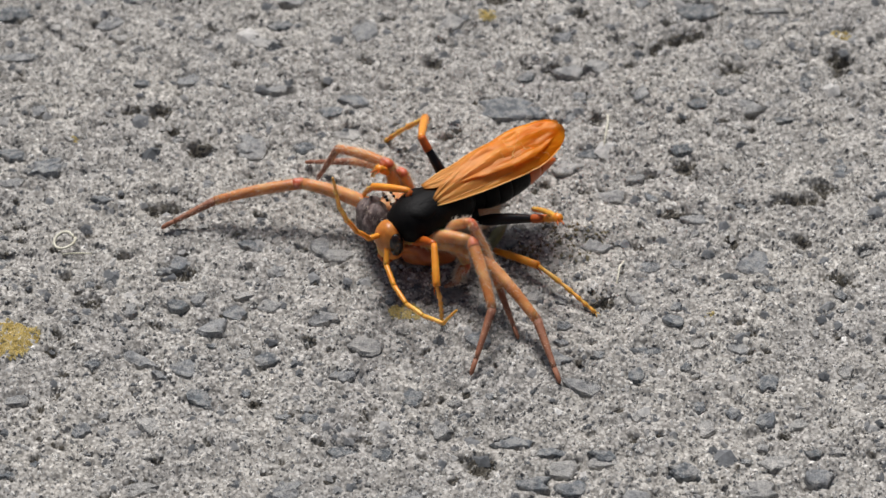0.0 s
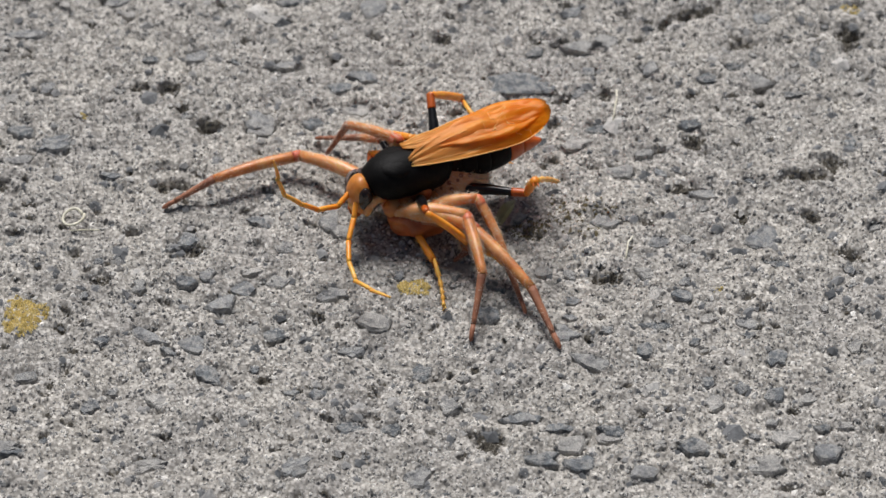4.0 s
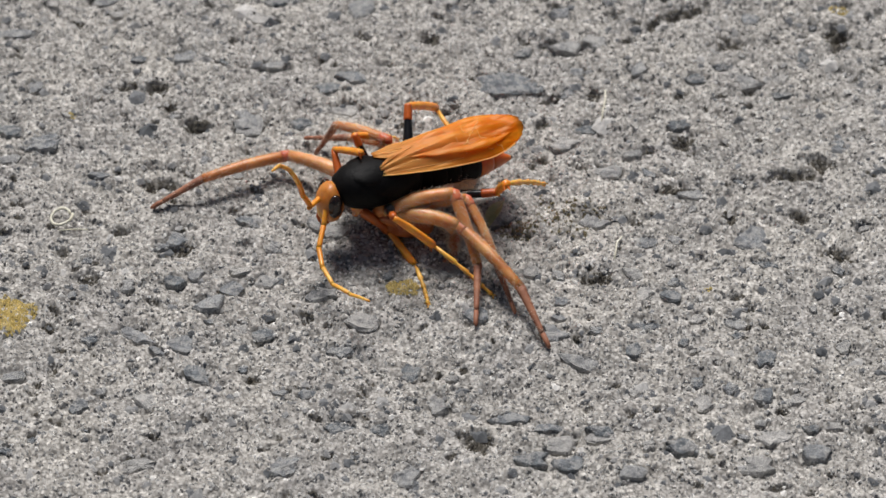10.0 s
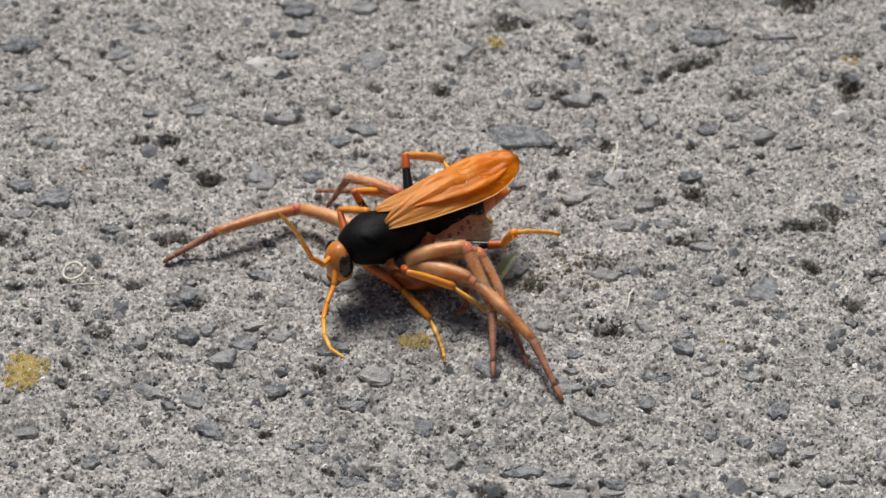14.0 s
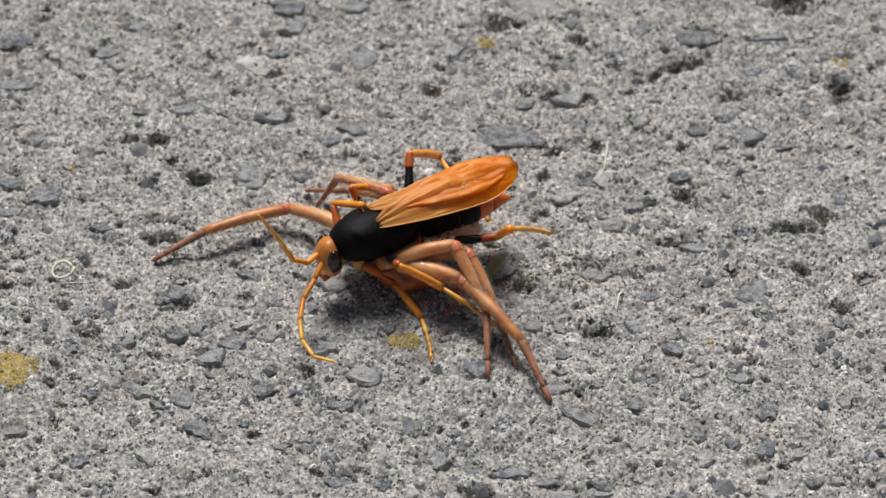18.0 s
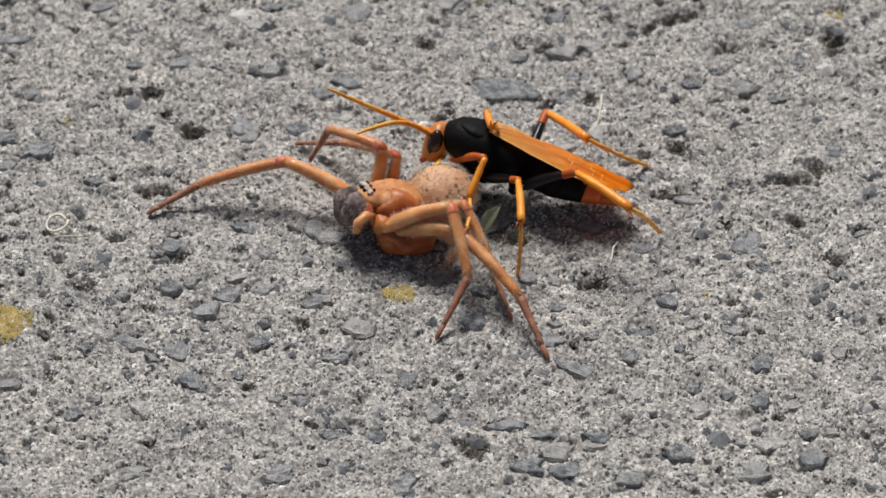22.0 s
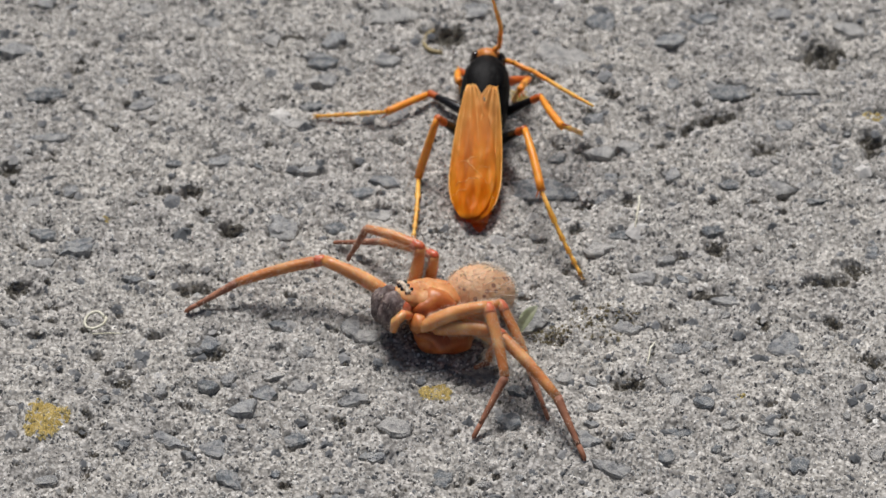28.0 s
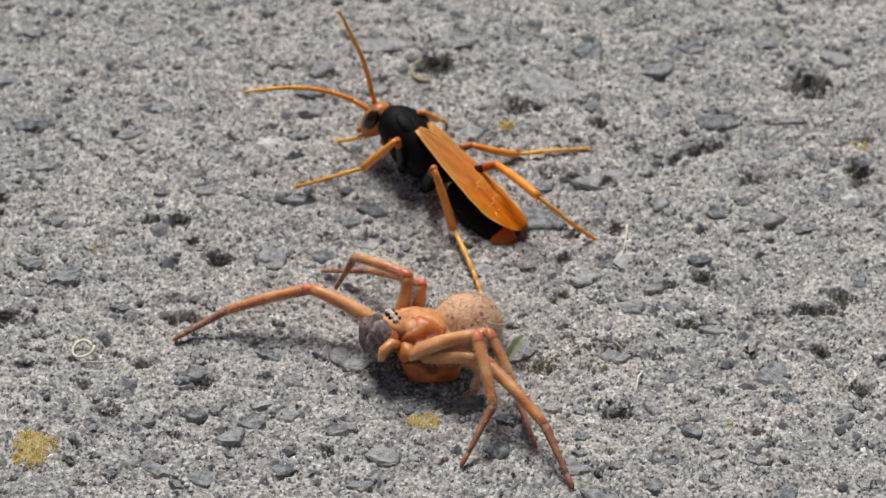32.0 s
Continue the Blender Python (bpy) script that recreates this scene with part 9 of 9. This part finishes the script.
    walk(SPIDER_LEGS["R1"][1], [
        (0, pose(-0.00342, 0.01129, -0.00061, 0, 43.96, 95.77)),
        (1, pose(-0.00451, 0.01019, -0.00098, -0.32, 39.82, 95.29)),
        (2, pose(-0.00482, 0.00914, 0.00033, -2.5, 52.59, 92.29)),
        (5, pose(-0.00535, 0.00923, -0.00289, -8.3, 17.84, 82.71)),
        (7, pose(-0.00541, 0.00784, 0.00048, 4.09, 55.29, 102.29)),
        (18, pose(-0.00529, 0.00775, 0.00087, 10.31, 44.99, 110.35)),
        (18.5, pose(-0.00544, 0.00652, 0.00143, 15.73, 50.11, 117.68)),
        (19, pose(-0.00529, 0.00612, 0.00190, 17.39, 55.36, 119.76)),
        (19.5, pose(-0.00462, 0.00811, 0.00186, -4.89, 32.42, 88.66)),
        (20, pose(-0.00438, 0.00897, 0.00147, -2.72, 49.28, 91.93)),
        (32, pose(-0.00438, 0.00897, 0.00147, -2.72, 49.28, 91.93)),
    ])
    walk(SPIDER_LEGS["R1"][2], [
        (0, pose(-0.00414, 0.01845, -0.00755, 0, 55.9, 42.25)),
        (1, pose(-0.00521, 0.01784, -0.00738, 12.49, 54.61, 57.42)),
        (2, pose(-0.00506, 0.01521, -0.00761, 18.8, 38.83, 65.99)),
        (5, pose(-0.00414, 0.01867, -0.00595, 7.4, 60.7, 51.37)),
        (7, pose(-0.00662, 0.01340, -0.00774, 19.55, 33.85, 67.41)),
        (18, pose(-0.00775, 0.01438, -0.00619, 23.27, 43.58, 73.33)),
        (18.5, pose(-0.00841, 0.01220, -0.00623, 18.92, 40.18, 66.81)),
        (19, pose(-0.00811, 0.01105, -0.00632, 19.44, 37.56, 67.64)),
        (19.5, pose(-0.00442, 0.01654, -0.00349, -60.96, 78.75, -18.27)),
        (20, pose(-0.00460, 0.01549, -0.00611, -23.02, 53.86, 21.99)),
        (32, pose(-0.00460, 0.01549, -0.00611, -23.02, 53.86, 21.99)),
    ])
    walk(SPIDER_LEGS["R2"][0], [
        (0, pose(0.00150, 0.00490, -0.00290, 0, -2.35, 134.16)),
        (1, pose(0.00150, 0.00490, -0.00290, -0.41, -2.83, 143.14)),
        (2, pose(0.00150, 0.00490, -0.00290, -0.34, 0.61, 139.68)),
        (5, pose(0.00150, 0.00490, -0.00290, -0.28, 1.46, 143)),
        (7, pose(0.00150, 0.00490, -0.00290, -0.28, 1.43, 142.99)),
        (18, pose(0.00150, 0.00490, -0.00290, -0.28, 1.51, 143.02)),
        (18.5, pose(0.00150, 0.00490, -0.00290, -0.28, -1.87, 142.59)),
        (19, pose(0.00150, 0.00490, -0.00290, -0.09, -7.75, 140.36)),
        (19.5, pose(0.00150, 0.00490, -0.00290, -0.09, -7.75, 140.36)),
        (20, pose(0.00150, 0.00490, -0.00290, -0.09, -7.75, 140.36)),
        (32, pose(0.00150, 0.00490, -0.00290, -0.09, -7.75, 140.36)),
    ])
    walk(SPIDER_LEGS["R2"][1], [
        (0, pose(-0.00461, 0.01119, -0.00254, 0, 31.88, 121.15)),
        (1, pose(-0.00551, 0.01016, -0.00247, 5.48, 36.9, 130.82)),
        (2, pose(-0.00519, 0.01058, -0.00299, -1.81, 24.6, 116.7)),
        (5, pose(-0.00550, 0.01018, -0.00312, -1.8, 23.73, 116.74)),
        (7, pose(-0.00550, 0.01018, -0.00312, -1.8, 23.73, 116.74)),
        (18, pose(-0.00551, 0.01018, -0.00313, -1.8, 23.71, 116.74)),
        (18.5, pose(-0.00546, 0.01023, -0.00261, -1.57, 25.93, 117.28)),
        (19, pose(-0.00519, 0.01045, -0.00172, -0.88, 29.39, 118.77)),
        (19.5, pose(-0.00519, 0.01045, -0.00172, -0.88, 29.39, 118.77)),
        (20, pose(-0.00519, 0.01045, -0.00172, -0.88, 29.39, 118.77)),
        (32, pose(-0.00519, 0.01045, -0.00172, -0.88, 29.39, 118.77)),
    ])
    walk(SPIDER_LEGS["R2"][2], [
        (0, pose(-0.01002, 0.02015, -0.00905, 0, 40.9, 97.25)),
        (1, pose(-0.01196, 0.01762, -0.00987, 0.53, 27.39, 98.19)),
        (2, pose(-0.01023, 0.02060, -0.00813, 2.78, 38.25, 102.32)),
        (5, pose(-0.01058, 0.02026, -0.00809, 2.55, 36.88, 101.94)),
        (7, pose(-0.01058, 0.02026, -0.00808, 2.55, 36.9, 101.95)),
        (18, pose(-0.01059, 0.02026, -0.00809, 2.54, 36.85, 101.92)),
        (18.5, pose(-0.01055, 0.02009, -0.00801, 3.15, 40.07, 102.9)),
        (19, pose(-0.01037, 0.01987, -0.00777, 5.21, 45.65, 105.92)),
        (19.5, pose(-0.01037, 0.01987, -0.00777, 5.21, 45.65, 105.92)),
        (20, pose(-0.01037, 0.01987, -0.00777, 5.21, 45.65, 105.92)),
        (32, pose(-0.01037, 0.01987, -0.00777, 5.21, 45.65, 105.92)),
    ])
    walk(SPIDER_LEGS["R3"][0], [
        (0, pose(-0.00060, 0.00490, -0.00290, 0, -35.79, 116.78)),
        (1, pose(-0.00060, 0.00490, -0.00290, -8.63, -27.15, 133.19)),
        (2, pose(-0.00060, 0.00490, -0.00290, -14.31, -23.35, 146.44)),
        (5, pose(-0.00060, 0.00490, -0.00290, -17.11, -20.12, 153.98)),
        (7, pose(-0.00060, 0.00490, -0.00290, -17.1, -20.13, 153.98)),
        (18, pose(-0.00060, 0.00490, -0.00290, -17.12, -20.08, 154.03)),
        (18.5, pose(-0.00060, 0.00490, -0.00290, -17.53, -24.18, 155.1)),
        (19, pose(-0.00060, 0.00490, -0.00290, -18.91, -29.91, 158.14)),
        (19.5, pose(-0.00060, 0.00490, -0.00290, -18.91, -29.91, 158.14)),
        (20, pose(-0.00060, 0.00490, -0.00290, -18.91, -29.91, 158.14)),
        (32, pose(-0.00060, 0.00490, -0.00290, -18.91, -29.91, 158.14)),
    ])
    walk(SPIDER_LEGS["R3"][1], [
        (0, pose(-0.00344, 0.01054, 0.00165, 0, 61.58, 141.32)),
        (1, pose(-0.00534, 0.00995, 0.00065, -7.6, 56.25, 132.46)),
        (2, pose(-0.00655, 0.00885, 0.00018, -23.39, 49.28, 112.74)),
        (5, pose(-0.00717, 0.00811, -0.00022, -26.06, 45.15, 109.1)),
        (7, pose(-0.00717, 0.00811, -0.00022, -26.05, 45.15, 109.11)),
        (18, pose(-0.00717, 0.00810, -0.00023, -26.09, 45.11, 109.05)),
        (18.5, pose(-0.00704, 0.00789, 0.00029, -24.75, 48.11, 110.9)),
        (19, pose(-0.00686, 0.00741, 0.00098, -22.56, 51.72, 113.76)),
        (19.5, pose(-0.00686, 0.00741, 0.00098, -22.56, 51.72, 113.76)),
        (20, pose(-0.00686, 0.00741, 0.00098, -22.56, 51.72, 113.76)),
        (32, pose(-0.00686, 0.00741, 0.00098, -22.56, 51.72, 113.76)),
    ])
    walk(SPIDER_LEGS["R3"][2], [
        (0, pose(-0.00716, 0.01351, -0.00713, 0, 45.39, 102.2)),
        (1, pose(-0.00909, 0.01404, -0.00765, -0.13, 40.49, 102.01)),
        (2, pose(-0.00907, 0.01486, -0.00739, -3.62, 39.2, 96.56)),
        (5, pose(-0.00947, 0.01476, -0.00730, -3.83, 38.58, 96.23)),
        (7, pose(-0.00947, 0.01476, -0.00730, -3.83, 38.58, 96.22)),
        (18, pose(-0.00947, 0.01477, -0.00731, -3.83, 38.59, 96.23)),
        (18.5, pose(-0.00942, 0.01412, -0.00715, -3.62, 40.18, 96.56)),
        (19, pose(-0.00935, 0.01308, -0.00686, -3.42, 42.17, 96.86)),
        (19.5, pose(-0.00935, 0.01308, -0.00686, -3.42, 42.17, 96.86)),
        (20, pose(-0.00935, 0.01308, -0.00686, -3.42, 42.17, 96.86)),
        (32, pose(-0.00935, 0.01308, -0.00686, -3.42, 42.17, 96.86)),
    ])
    walk(SPIDER_LEGS["R4"][0], [
        (0, pose(-0.00250, 0.00420, -0.00260, 0, 26.6, 105.57)),
        (1, pose(-0.00250, 0.00420, -0.00260, 17.04, 37.46, 136.98)),
        (2, pose(-0.00250, 0.00420, -0.00260, 16.38, 33.08, 135.84)),
        (5, pose(-0.00250, 0.00420, -0.00260, 17.28, 31.28, 137.52)),
        (7, pose(-0.00250, 0.00420, -0.00260, 17.26, 31.23, 137.49)),
        (18, pose(-0.00250, 0.00420, -0.00260, 17.2, 31.21, 137.36)),
        (18.5, pose(-0.00250, 0.00420, -0.00260, 18.36, 29.84, 139.66)),
        (19, pose(-0.00250, 0.00420, -0.00260, 19.11, 25.9, 141.27)),
        (19.5, pose(-0.00250, 0.00420, -0.00260, 19.11, 25.9, 141.27)),
        (20, pose(-0.00250, 0.00420, -0.00260, 19.11, 25.9, 141.27)),
        (32, pose(-0.00250, 0.00420, -0.00260, 19.11, 25.9, 141.27)),
    ])
    walk(SPIDER_LEGS["R4"][1], [
        (0, pose(-0.00391, 0.00926, -0.00523, 0, 66.35, -26.46)),
        (1, pose(-0.00591, 0.00738, -0.00617, 74.14, 51.64, 55.85)),
        (2, pose(-0.00603, 0.00763, -0.00581, 81.03, 50.14, 64.73)),
        (5, pose(-0.00620, 0.00759, -0.00565, 86.46, 50.67, 71.77)),
        (7, pose(-0.00620, 0.00759, -0.00565, 86.47, 50.63, 71.79)),
        (18, pose(-0.00620, 0.00760, -0.00564, 86.52, 50.72, 71.85)),
        (18.5, pose(-0.00638, 0.00750, -0.00552, 74.81, 51.46, 56.83)),
        (19, pose(-0.00662, 0.00751, -0.00517, 55.09, 45.65, 30.75)),
        (19.5, pose(-0.00662, 0.00751, -0.00517, 55.09, 45.65, 30.75)),
        (20, pose(-0.00662, 0.00751, -0.00517, 55.09, 45.65, 30.75)),
        (32, pose(-0.00662, 0.00751, -0.00517, 55.09, 45.65, 30.75)),
    ])
    walk(SPIDER_LEGS["R4"][2], [
        (0, pose(-0.00301, 0.00881, -0.00752, 0, 35.75, -32.25)),
        (1, pose(-0.00504, 0.00866, -0.00813, 21.94, 28.23, 7.86)),
        (2, pose(-0.00535, 0.00908, -0.00772, 23.02, 27.87, 10.16)),
        (5, pose(-0.00571, 0.00909, -0.00758, 24.07, 29.83, 12.33)),
        (7, pose(-0.00571, 0.00910, -0.00758, 24, 29.94, 12.2)),
        (18, pose(-0.00570, 0.00911, -0.00758, 23.94, 29.98, 12.07)),
        (18.5, pose(-0.00553, 0.00880, -0.00748, 17.75, 28.24, -0.61)),
        (19, pose(-0.00512, 0.00840, -0.00695, 5.46, 31.63, -24.94)),
        (19.5, pose(-0.00512, 0.00840, -0.00695, 5.46, 31.63, -24.94)),
        (20, pose(-0.00512, 0.00840, -0.00695, 5.46, 31.63, -24.94)),
        (32, pose(-0.00512, 0.00840, -0.00695, 5.46, 31.63, -24.94)),
    ])


motions()
